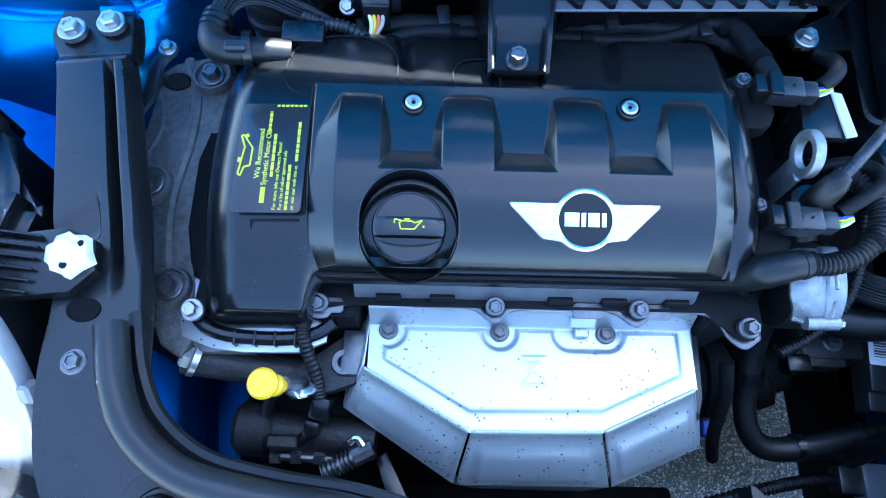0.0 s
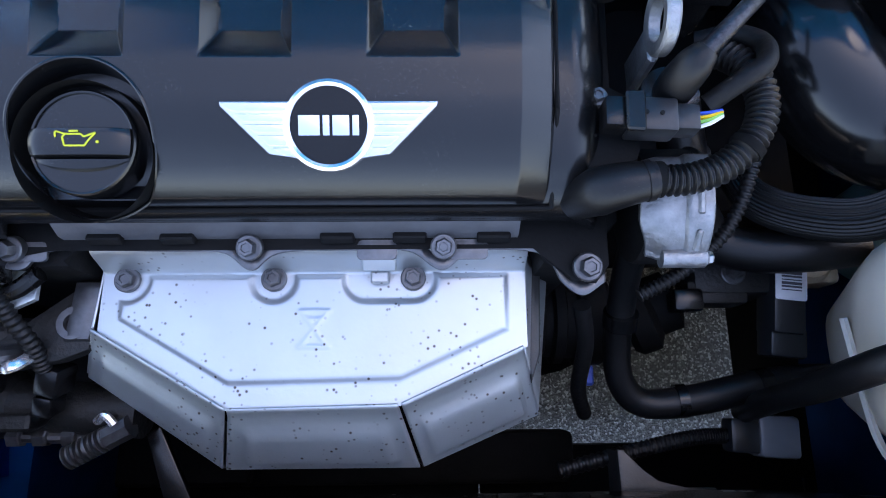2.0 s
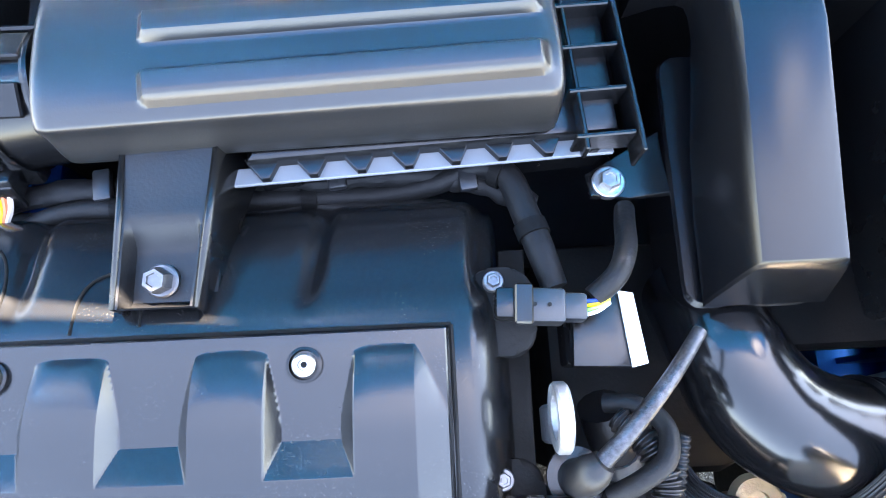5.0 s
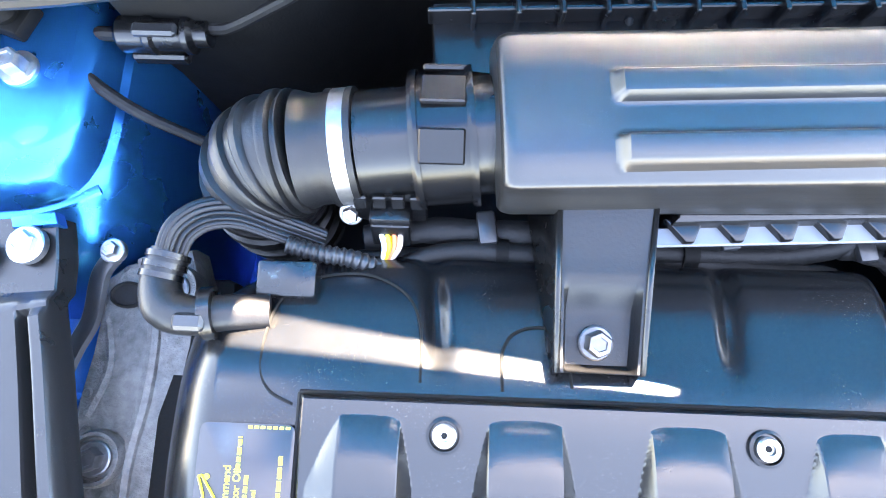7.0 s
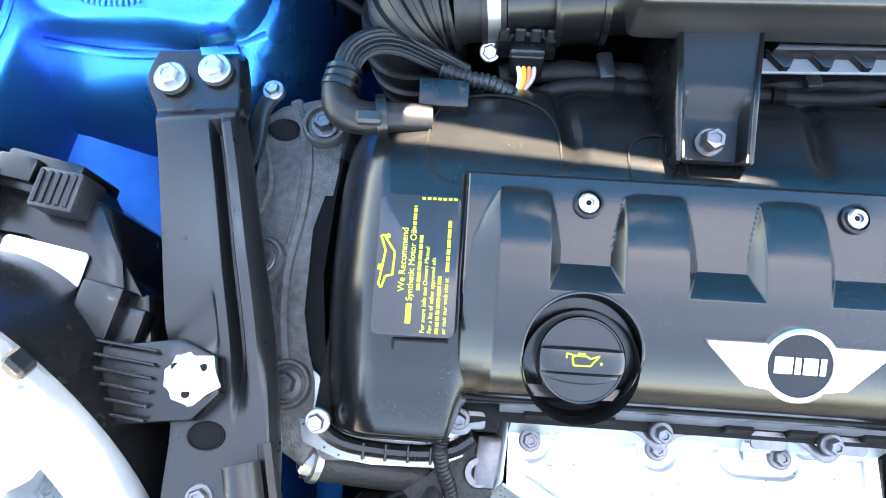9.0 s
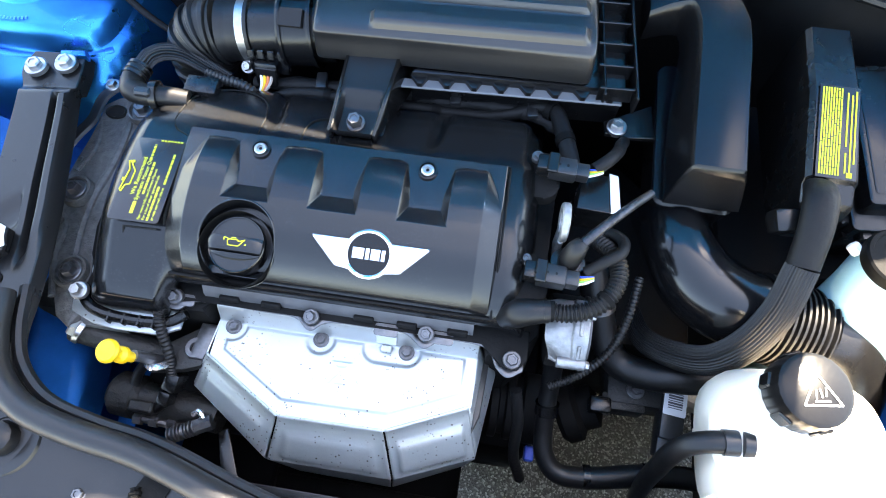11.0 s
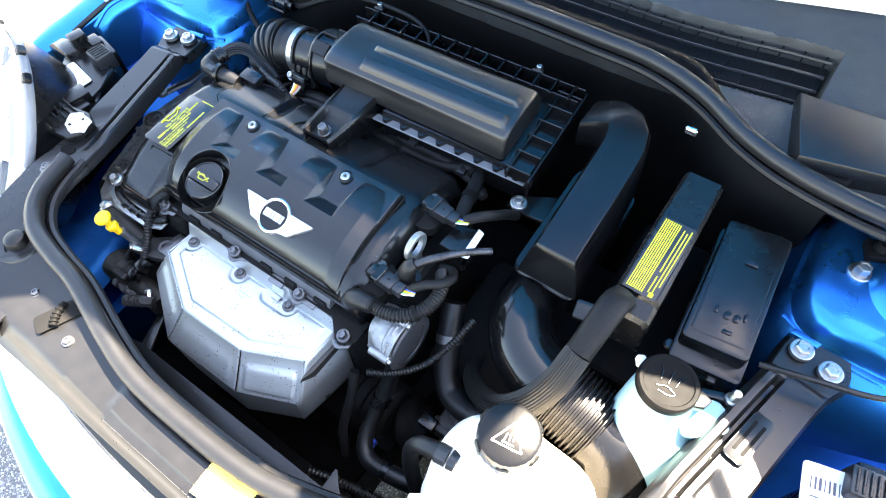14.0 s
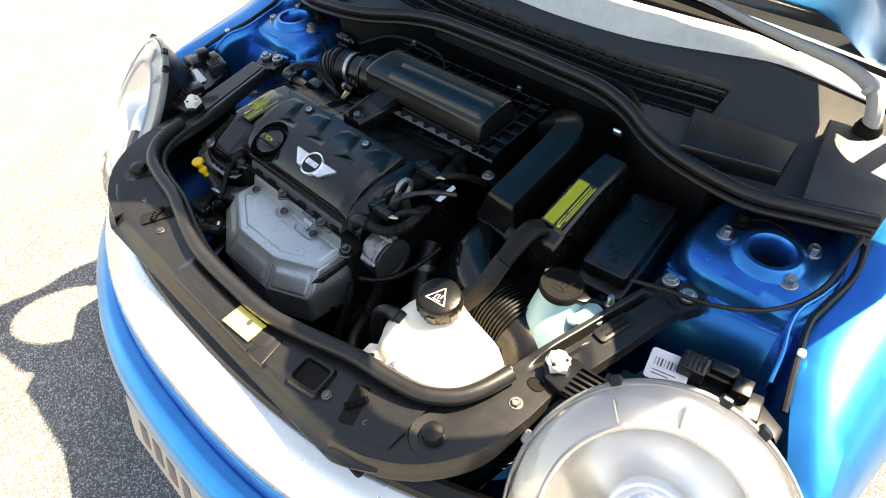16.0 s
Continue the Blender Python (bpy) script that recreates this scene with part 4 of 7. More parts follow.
lathe([(0.0358, 0.022), (0.0352, 0.020), (0.0348, 0.004), (0.0340, 0.0), (0, 0.0)], 56, tr(CAPX, CAPY, 0.7685, 20), bm)
well = part("filler_well", bm, MATT, cover)
bm = bmesh.new()
rim = []
for k in range(73):
    c, d = math.cos(2 * math.pi * k / 72), math.sin(2 * math.pi * k / 72)
    rim.append((CAPX + 0.0366 * c, CAPY + 0.0366 * d, panel_z(CAPX + 0.0374 * c, max(-0.0335, CAPY + 0.0374 * d)) - 0.0006))
tube(rim, 0.0011, 8, 150, bm=bm, caps=False)
part("well_rim", bm, COVER, well)
for x in (-0.2175, -0.0535):
    bm = bmesh.new()
    lathe([(0.0095, -0.002), (0.0095, 0.0012), (0.0078, 0.0016), (0.0072, -0.001), (0.0, -0.001)], 28, tr(x, 0.0855, 0.8055, 4), bm)
    part("screw_seat", bm, GLOSS, cover)
    bm = bmesh.new()
    lathe([(0, 0), (0.0062, 0), (0.0062, 0.003), (0.005, 0.0042), (0.003, 0.0042), (0.0026, 0.002), (0, 0.002)], 24, tr(x, 0.0855, 0.8048, 4), bm)
    sc = part("screw", bm, ZINC, cover, "bright socket screw")
    bm = bmesh.new()
    disc(0.0018, 0.0006, 0.0001, 6, tr(x, 0.0855, 0.8068, 4), bm)
    part("socket", bm, DARK, sc)
# dark gap all round the raised panel
bm = bmesh.new()
gap = [(-0.2962, 0.1048, 0.7975), (-0.136, 0.1050, 0.7975), (0.0242, 0.1048, 0.7975), (0.0246, 0.06, 0.7945), (0.0246, 0.01, 0.786), (0.0242, -0.0355, 0.757), (-0.136, -0.0360, 0.757), (-0.2958, -0.0355, 0.757), (-0.2964, 0.01, 0.786), (-0.2964, 0.06, 0.7945), (-0.2962, 0.1048, 0.7975)]
for a, c in zip(gap, gap[1:]):
    bm = bmesh.new()
    tube([a, c], 0.0014, 8, 4, bm=bm)
    part("gap", bm, DARK, cover)
# hairline seams on the shell
def seam(pts, r=0.0009):
    bm = bmesh.new()
    tube(pts, r, 6, 4 * len(pts) + 6, bm=bm)
    part("seam", bm, DARK, cover)
seam([(-0.335, -0.004, 0.7815), (-0.335, -0.03, 0.762), (-0.335, -0.055, 0.745)])
seam([(-0.335, -0.004, 0.7815), (-0.300, -0.004, 0.784)])
seam([(-0.301, 0.098, 0.7935), (-0.315, 0.105, 0.793), (-0.322, 0.118, 0.790), (-0.322, 0.140, 0.785), (-0.316, 0.160, 0.779), (-0.300, 0.172, 0.775), (-0.27, 0.176, 0.7735), (-0.245, 0.165, 0.7775), (-0.234, 0.145, 0.7835), (-0.232, 0.112, 0.792)])
seam([(-0.187, 0.109, 0.7928), (-0.187, 0.130, 0.788), (-0.180, 0.142, 0.785), (-0.165, 0.146, 0.784), (-0.152, 0.138, 0.786), (-0.149, 0.112, 0.792)])
seam([(0.036, 0.11, 0.789), (0.036, 0.06, 0.791), (0.036, 0.002, 0.779)])
seam([(0.036, 0.002, 0.779), (0.048, 0.001, 0.772)])
# label film with yellow print, read from the engine's end
bm = bmesh.new()
prism(rounded(0.052, 0.090, 0.004), 0.0012, 0.0004, tr(-0.3225, 0.0425, 0.7935, 3.5, -2.0, 0), bm)
lab = part("oil_label", bm, BROWN, cover, "dark label with yellow print")

def text_on(txt, size, m, material, parent, name="print", ext=0.0004):
    cu = bpy.data.curves.new("t", "FONT")
    cu.body, cu.size, cu.extrude, cu.align_x, cu.align_y = txt, size, ext, "LEFT", "CENTER"
    tmp = bpy.data.objects.new("t", cu)
    scene.collection.objects.link(tmp)
    dg = bpy.context.evaluated_depsgraph_get()
    me = bpy.data.meshes.new_from_object(tmp.evaluated_get(dg))
    bpy.data.objects.remove(tmp)
    bpy.data.curves.remove(cu)
    bm = bmesh.new()
    bm.from_mesh(me)
    bpy.data.meshes.remove(me)
    bm.transform(m)
    return part(name, bm, material, parent, sharp=80)

LAB = tr(-0.3225, 0.0425, 0.7935, 3.5, -2.0, 0) @ tr(0, 0, 0.0012, 0, 0, 90)
def bar(m, w, h, material, parent, name="print"):
    bm = bmesh.new()
    prism([(0, -h / 2), (w, -h / 2), (w, h / 2), (0, h / 2)], 0.0005, 0, m, bm)
    return part(name, bm, material, parent)
text_on("We Recommend", 0.0060, LAB @ tr(-0.018, 0.0088, 0), INKY, lab)
bar(LAB @ tr(-0.0375, 0.0032, 0), 0.0125, 0.0034, INKY, lab)
text_on("Synthetic Motor Oil", 0.0056, LAB @ tr(-0.0235, 0.0032, 0), INKY, lab)
text_on("For more info see Owners Manual", 0.0039, LAB @ tr(-0.0430, -0.0062, 0), INKY, lab)
text_on("For a list of other approved oils", 0.0037, LAB @ tr(-0.0430, -0.0107, 0), INKY, lab)
text_on("or visit our web site at", 0.0038, LAB @ tr(-0.0430, -0.0194, 0), INKY, lab)
random.seed(4)
for x, y, end in ((0.021, 0.0032, 0.038), (-0.0165, -0.0018, 0.019), (-0.043, -0.0150, -0.007), (-0.004, -0.0194, 0.029)):
    while x < end:
        w = min(random.uniform(0.002, 0.007), end - x)
        bar(LAB @ tr(x, y, 0), w, 0.0021, INKY, lab)
        x += w + 0.0010
for k in range(7):
    bar(LAB @ tr(0.0425, -0.022 + 0.0034 * k, 0), 0.0014, 0.0022, INKY, lab)
# oil-can outline
can = [(-0.0140, 0.0235), (-0.0100, 0.0228), (0.0080, 0.0205), (0.0170, 0.0240), (0.0178, 0.0222), (0.0070, 0.0145), (-0.0075, 0.0150), (-0.0088, 0.0195), (-0.0160, 0.0215), (-0.0140, 0.0235)]
bm = bmesh.new()
for a, c in zip(can, can[1:]):
    tube([LAB @ Vector((*a, 0.0003)), LAB @ Vector((*c, 0.0003))], 0.0007, 6, 4, bm=bm)
disc(0.0016, 0.0005, 0, 10, LAB @ tr(0.0172, 0.0196, 0), bm)
box(0.0036, 0.0020, 0.0005, 0, 1, LAB @ tr(-0.0030, 0.0236, 0.0003), bm)
part("print", bm, INKY, lab)

# winged emblem
emb = thing("emblem", (-0.092, 0.0, 0.795), "silver winged emblem with a black centre disc", "emblem")
EM = tr(-0.0922, -0.0055, 0.7985, 21, 0, 0)
bm = bmesh.new()
lathe([(0.0190, 0), (0.0192, 0.0022), (0.0208, 0.0032), (0.0224, 0.0022), (0.0226, -0.006), (0.0190, -0.006)], 56, EM, bm)
part("ring", bm, SATIN, emb)
bm = bmesh.new()
disc(0.0192, 0.0012, 0.0003, 48, EM, bm)
core = part("disc", bm, GLOSS, emb, "gloss black disc")
for x, w in ((-0.0150, 0.0106), (-0.0030, 0.0034), (0.0018, 0.0084), (0.0116, 0.0034)):
    bm = bmesh.new()
    prism([(0, -0.0050), (w, -0.0050), (w, 0.0050), (0, 0.0050)], 0.0010, 0.0002, EM @ tr(x, 0, 0.0012), bm)
    part("block", bm, CHROME, core)
for s in (-1, 1):
    rows = ((0.0112, 0.0070, 0.0535, 0.0478), (0.0058, 0.0018, 0.0470, 0.0425), (0.0006, -0.0036, 0.0415, 0.0365), (-0.0048, -0.0098, 0.0355, 0.0300), (-0.0108, -0.0152, 0.0290, 0.0215))
    bm = bmesh.new()
    prism([(s * 0.0185, 0.0118), (s * 0.0540, 0.0118), (s * 0.0535, 0.0095), (s * 0.0300, -0.0140), (s * 0.0150, -0.0162)], 0.0052, 0.0006, EM @ tr(0, 0, -0.0044), bm)
    wing = part("wing", bm, SATIN, emb, "brushed silver wing")
    for y0, y1, x0, x1 in rows:
        bm = bmesh.new()
        xi = max(math.sqrt(max(0.0, 0.0215 ** 2 - y0 * y0)), math.sqrt(max(0.0, 0.0215 ** 2 - y1 * y1)))
        prism([(s * xi, y0), (s * x0, y0), (s * x1, y1), (s * xi, y1)], 0.0010, 0.0004, EM @ tr(0, 0, 0.0002), bm)
        part("feather", bm, SATIN, wing)

# oil filler cap
cap = thing("oil_cap", (CAPX, CAPY, 0.775), "black ribbed oil filler cap with yellow oil-can sign", "oil cap")
CM = tr(CAPX, CAPY + 0.001, 0.7735, 13, 0, 0)
bm = bmesh.new()
lathe([(0, 0), (0.0270, 0), (0.0274, 0.012), (0.0270, 0.0162), (0.0262, 0.0172), (0.0252, 0.0168), (0.0248, 0.0158), (0, 0.0158)], 56, CM, bm)
body = part("body", bm, COVER, cap)
bm = bmesh.new()
def grip(u, v):
    y = -0.0085 + 0.0165 * v
    x = (-1 + 2 * u) * math.sqrt(max(0, 0.0256 ** 2 - y * y))
    z = 0.0222 - 0.0010 * abs(2 * v - 1) ** 3 - 0.0055 * (1 - min(1.0, v / 0.10, (1 - v) / 0.10)) - 0.003 * abs(2 * u - 1) ** 6
    return CM @ Vector((x, y, z))
sheet(30, 40, grip, 0.010, bm)
part("grip", bm, COVER, cap, sharp=24)
# the sloped thumb rest below the grip
bm = bmesh.new()
def rest(u, v):
    x = (-1 + 2 * u) * 0.0236
    y0, y1 = -0.0088, -math.sqrt(max(0.0, 0.0250 ** 2 - x * x))
    y = y0 + (min(y1, -0.0089) - y0) * v
    return CM @ Vector((x, y, 0.0162 + 0.0034 * (1 - v) * (1 - (abs(x) / 0.0245) ** 4) * (1 - ss(0.30, 0.36, v)) ))
sheet(30, 24, rest, 0.003, bm)
part("thumb_rest", bm, COVER, cap, sharp=24)
CAN2 = CM @ tr(0, 0.0005, 0.0222)
bm = bmesh.new()
sign = [(-0.0055, -0.0030), (0.0045, -0.0030), (0.0060, -0.0008), (0.0098, 0.0034), (0.0042, 0.0014), (0.0024, 0.0028), (-0.0052, 0.0028), (-0.0066, 0.0012), (-0.0055, -0.0030)]
for a, c in zip(sign, sign[1:]):
    tube([CAN2 @ Vector((*a, 0.0002)), CAN2 @ Vector((*c, 0.0002))], 0.0005, 6, 4, bm=bm)
tube([CAN2 @ Vector((-0.0052, 0.0028, 0.0002)), CAN2 @ Vector((-0.0098, 0.0040, 0.0002)), CAN2 @ Vector((-0.0100, 0.0012, 0.0002))], 0.0005, 6, 8, bm=bm)
box(0.0044, 0.0009, 0.0006, 0, 1, CAN2 @ tr(-0.001, 0.0042, 0.0002), bm)
disc(0.0008, 0.0006, 0, 8, CAN2 @ tr(0.0108, -0.0012, 0), bm)
part("oil_sign", bm, INKY, cap, "yellow oil-can sign")

# flange with bolts under the cover's front edge
head = thing("cylinder_head", (-0.12, 0.03, 0.45), "dark cylinder head with bolts along its flange", "engine block")
bm = bmesh.new()
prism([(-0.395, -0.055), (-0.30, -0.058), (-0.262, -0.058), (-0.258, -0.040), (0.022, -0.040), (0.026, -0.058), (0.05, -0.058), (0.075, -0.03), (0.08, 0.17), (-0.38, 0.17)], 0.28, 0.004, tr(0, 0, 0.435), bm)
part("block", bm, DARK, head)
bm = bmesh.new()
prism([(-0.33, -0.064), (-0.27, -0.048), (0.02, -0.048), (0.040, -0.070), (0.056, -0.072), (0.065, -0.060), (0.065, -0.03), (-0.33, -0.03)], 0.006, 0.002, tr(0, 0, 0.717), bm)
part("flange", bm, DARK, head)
# pale machined face under the cover's lip
bm = bmesh.new()
FACE = ((-0.030, 0.750), (-0.0375, 0.738), (-0.0425, 0.729), (-0.0440, 0.715))
loft([[(x, y, z) for y, z in FACE] + [(x, -0.028, 0.715)] for x in (-0.262, -0.255, -0.14, 0.0, 0.010)], None, bm)
part("machined_face", bm, FLANGE, head, "pale machined alloy face")
for x in (-0.345 + 0.055, -0.150, -0.035):
    bolt((x, -0.0495, 0.727), 0.0054, 0.008, (0, -0.3, 1), DULLB, parent=head)
bolt((0.050, -0.063, 0.729), 0.0060, 0.009, (0, -0.2, 1), DULLB, parent=head)
bolt((-0.388, -0.058, 0.728), 0.0062, 0.009, (0, -0.2, 1), ZINC, parent=head)
for x in (-0.235, -0.192, -0.098, -0.055, -0.005):
    bm = bmesh.new()
    box(0.020, 0.007, 0.007, 0.001, 1, tr(x, -0.0430, 0.7275, -20), bm)
    part("clip_slot", bm, DARK, head)
bm = bmesh.new()
path = smooth_path([(-0.302, -0.056, 0.722), (-0.285, -0.058, 0.722), (-0.268, -0.047, 0.722), (-0.20, -0.0475, 0.722), (-0.168, -0.0485, 0.722), (-0.150, -0.0595, 0.722), (-0.132, -0.0485, 0.722), (-0.08, -0.0475, 0.722), (-0.055, -0.0485, 0.722), (-0.036, -0.0600, 0.722), (-0.018, -0.0490, 0.722), (0.012, -0.0480, 0.722),
                    (0.028, -0.0530, 0.722), (0.036, -0.0680, 0.722), (0.048, -0.0760, 0.722), (0.062, -0.068, 0.722)], 120)
bm = bmesh.new()
t = bmesh.new()
rows = [[t.verts.new(p + Vector((0, dy, dz))) for dy, dz in ((0.006, 0.0), (-0.0008, 0.0), (-0.0024, -0.0008), (-0.0024, -0.0030))] for p in path]
for a, c in zip(rows, rows[1:]):
    for j in range(3):
        t.faces.new((a[j], a[j + 1], c[j + 1], c[j]))
put(bm, t)
ge = part("gasket_edge", bm, DULLB, head, "grey gasket edge")
md = ge.modifiers.new("thick", "SOLIDIFY")
md.thickness = 0.0010
for x in (-0.288, -0.075, -0.020):
    bm = bmesh.new()
    prism(rounded(0.024 if x > -0.2 else 0.034, 0.012, 0.003), 0.0022, 0.0008, tr(x, -0.0500, 0.7205, 6), bm)
    part("tab", bm, DULLB, head, "bright clip tab on the gasket")
# end of the head beside the label: bolt bosses and harness guide
bm = bmesh.new()
tube([(-0.392, -0.050, 0.716), (-0.386, -0.063, 0.715), (-0.372, -0.0715, 0.714), (-0.350, -0.0750, 0.712), (-0.315, -0.0755, 0.712), (-0.292, -0.0710, 0.713), (-0.278, -0.062, 0.716)], 0.0058, 10, 50, 0.9, bm=bm)
lip = part("cover_lip", bm, BLACK, head, "black lip under the cover")
for x in (-0.356, -0.340, -0.324, -0.308):
    bm = bmesh.new()
    box(0.0022, 0.012, 0.010, 0.0006, 1, tr(x, -0.0765, 0.7125), bm)
    part("lip_rib", bm, BLACK, lip)
bm = bmesh.new()
prism([(-0.404, -0.020), (-0.410, -0.050), (-0.402, -0.074), (-0.376, -0.0835), (-0.350, -0.0860), (-0.305, -0.0855), (-0.285, -0.0760), (-0.285, -0.060), (-0.390, -0.030)], 0.004, 0.001, tr(0, 0, 0.702), bm)
part("sheet_edge", bm, SHIELD, head, "bright sheet edge under the lip")
bm = bmesh.new()
prism([(-0.395, -0.08), (-0.365, -0.083), (-0.345, -0.088), (-0.39, -0.09)], 0.02, 0.002, tr(0, 0.004, 0.681), bm)
part("boss", bm, CAST, head)

# exhaust manifold heat shield
hs = thing("heat_shield", (-0.12, -0.11, 0.50), "pale pressed aluminium heat shield over the exhaust manifold", "heat shield")
TOP = [(-0.252, -0.044), (-0.256, -0.093), (-0.168, -0.143), (-0.062, -0.141), (0.016, -0.106), (0.018, -0.042)]
bm = bmesh.new()
def in_top(u, v):
    x = -0.252 + 0.270 * u
    yb = lerp([(-0.256, -0.093), (-0.168, -0.1435), (-0.062, -0.1415), (0.017, -0.106)], x)
    y = -0.0455 + (yb + 0.0455) * v
    # rear border turned up against the gasket
    z = 0.6925 + 0.021 * ss(-0.0585, -0.0465, y)
    emboss = 0.0022
    e = 0.0
    # raised field set in from the border
    inset = min(ss(0.011, 0.016, x + 0.252), ss(0.010, 0.015, 0.018 - x), ss(0.014, 0.019, y - yb), ss(0.016, 0.020, -0.042 - y))
    e = inset
    for bx in (-0.236, -0.143, -0.054):
        d = math.hypot(x - bx, y + 0.062)
        e = min(e, ss(0.0125, 0.017, d))
        if bx == -0.054:
            e = min(e, ss(0.0125, 0.017, math.hypot(x + 0.084, y + 0.062)))
    if -0.084 < x < -0.054:
        e = min(e, ss(0.0125, 0.017, abs(y + 0.062)))
    z += emboss * e
    # small stamped mark in the middle
    q, w = x + 0.116, y + 0.094
    if abs(w) < 0.0125 and abs(q) < 0.014:
        z += 0.0005 * max(math.exp(-((abs(q) - 0.75 * abs(w)) / 0.0013) ** 2), math.exp(-((abs(w) - 0.0112) / 0.0012) ** 2) * (1 if abs(q) < 0.0105 else 0), math.exp(-((w - 0.006) / 0.001) ** 2) * (1 if abs(q) < 0.006 else 0))
    return (x, y, z)
sheet(220, 90, in_top, 0.0012, bm)
part("top_plate", bm, SHIELD, hs)
LOWER = [(-0.270, -0.060), (-0.276, -0.120), (-0.179, -0.181), (-0.049, -0.181), (0.030, -0.148), (0.040, -0.06)]
FOOT = [(-0.262, -0.060), (-0.262, -0.115), (-0.160, -0.183), (-0.055, -0.184), (0.020, -0.150), (0.035, -0.06)]
for k in range(1, 4):
    a, b = TOP[k], TOP[k + 1]
    c, d = LOWER[k + 1], LOWER[k]
    e, f2 = FOOT[k + 1], FOOT[k]
    bm = bmesh.new()
    def facet(u, v):
        u2 = 0.012 + 0.976 * u
        p = Vector((a[0] + (b[0] - a[0]) * u2, a[1] + (b[1] - a[1]) * u2, 0.693))
        q = Vector((d[0] + (c[0] - d[0]) * u2, d[1] + (c[1] - d[1]) * u2, 0.655))
        g = Vector((f2[0] + (e[0] - f2[0]) * u2, f2[1] + (e[1] - f2[1]) * u2, 0.585))
        w = p.lerp(q, v / 0.45) if v < 0.45 else q.lerp(g, (v - 0.45) / 0.55)
        n = Vector((b[1] - a[1], -(b[0] - a[0]), 0)).normalized()
        n = n if n.y < 0 else -n
        inset = min(ss(0.08, 0.12, u), 1 - ss(0.88, 0.92, u)) * ss(0.12, 0.17, v) * (1 - ss(0.36, 0.42, v))
        rim = 0.003 * math.exp(-(v / 0.03) ** 2)
        return w + n * 0.004 * inset + Vector((0, 0, rim))
    sheet(40, 40, facet, 0, bm)
    o = part("front_facet", bm, SHIELD, hs)
    md = o.modifiers.new("thick", "SOLIDIFY")
    md.thickness = 0.0014
# sides
for k, s in ((0, -1), (4, 1)):
    a, b, c, d = TOP[k], TOP[k + 1], LOWER[k + 1], LOWER[k]
    e, f2 = FOOT[k + 1], FOOT[k]
    bm = bmesh.new()
    def facet(u, v):
        p = Vector((a[0] + (b[0] - a[0]) * u, a[1] + (b[1] - a[1]) * u, 0.6925))
        q = Vector((d[0] + (c[0] - d[0]) * u, d[1] + (c[1] - d[1]) * u, 0.655))
        g = Vector((f2[0] + (e[0] - f2[0]) * u, f2[1] + (e[1] - f2[1]) * u, 0.585))
        return p.lerp(q, v / 0.45) if v < 0.45 else q.lerp(g, (v - 0.45) / 0.55)
    sheet(10, 12, facet, 0, bm)
    o = part("side_facet", bm, SHIELD, hs)
    md = o.modifiers.new("thick", "SOLIDIFY")
    md.thickness = 0.0014
bm = bmesh.new()
prism([(0.017, -0.048), (0.016, -0.108), (0.020, -0.128), (0.026, -0.110), (0.029, -0.050)], 0.09, 0.003, tr(0.002, 0.0, 0.590), bm)
part("end_panel", bm, FOLD, hs, "darker folded end panel")
for bx in (-0.236, -0.143, -0.054):
    bolt((bx, -0.062, 0.694), 0.0056, 0.006, material=DULLB, parent=hs)
bm = bmesh.new()
box(0.022, 0.010, 0.004, 0.0012, 1, tr(-0.075, -0.0545, 0.7045, 40), bm)
box(0.012, 0.008, 0.004, 0.0012, 1, tr(-0.075, -0.0620, 0.6965), bm)
part("clip", bm, SHIELD, hs)

# vacuum pump on the end of the head
vp = thing("vacuum_pump", (0.10, -0.04, 0.68), "bare cast aluminium pump body with bolt lugs", "pump")
PY, PZ = -0.022, 0.716
bm = bmesh.new()
def saddle(u, v):
    # curved outer plate, stepped up to its bolting flange
    a = radians(64 + 92 * v)
    r = 0.0415 + 0.0022 * ss(0.60, 0.66, u) - 0.0035 * ss(0.30, 0.0, u) + 0.0012 * ss(0.93, 1.0, v)
    x = 0.0760 + 0.040 * u + 0.007 * ss(0.55, 1.0, v) * (1 - u)
    return (x, PY + r * math.cos(a), PZ + r * math.sin(a))
sheet(36, 40, saddle, 0, bm)
o = part("housing", bm, CAST, vp)
md = o.modifiers.new("thick", "SOLIDIFY")
md.thickness = 0.005
bm = bmesh.new()
lathe([(0, 0), (0.0345, 0), (0.036, 0.003), (0.036, 0.032), (0.033, 0.035), (0, 0.035)], 40, tr(0.082, PY, PZ, 0, 90, 0), bm)
part("drum", bm, DARK, vp, "grimy drum inside the casting")
bm = bmesh.new()
lathe([(0, 0), (0.0375, 0), (0.0365, 0.003), (0.028, 0.0034), (0.027, 0.0022), (0, 0.0026)], 40, tr(0.1165, PY, PZ, 0, 90, 0), bm)
part("cover_disc", bm, PUMPGR, vp, "dark grey cover disc")
for a, x0 in ((86, 0.0960), (152, 0.0905)):
    bm = bmesh.new()
    y, z = PY + 0.0425 * math.cos(radians(a)), PZ + 0.0425 * math.sin(radians(a))
    disc(0.0058, 0.1175 - x0, 0.0015, 18, tr(x0, y, z, 0, 90, 0), bm)
    lug = part("lug", bm, CAST, vp)
    bm = bmesh.new()
    disc(0.0040, 0.004, 0.001, 6, tr(0.1170, y, z, 0, 90, 0), bm)
    part("bolt", bm, ZINC, lug)
bm = bmesh.new()
for a in (104, 134):
    box(0.0040, 0.014, 0.003, 0.001, 1, tr(0.1085, PY, PZ) @ Matrix.Rotation(radians(a - 90), 4, "X") @ tr(0, 0, 0.0435), bm)
part("web", bm, CAST, vp)

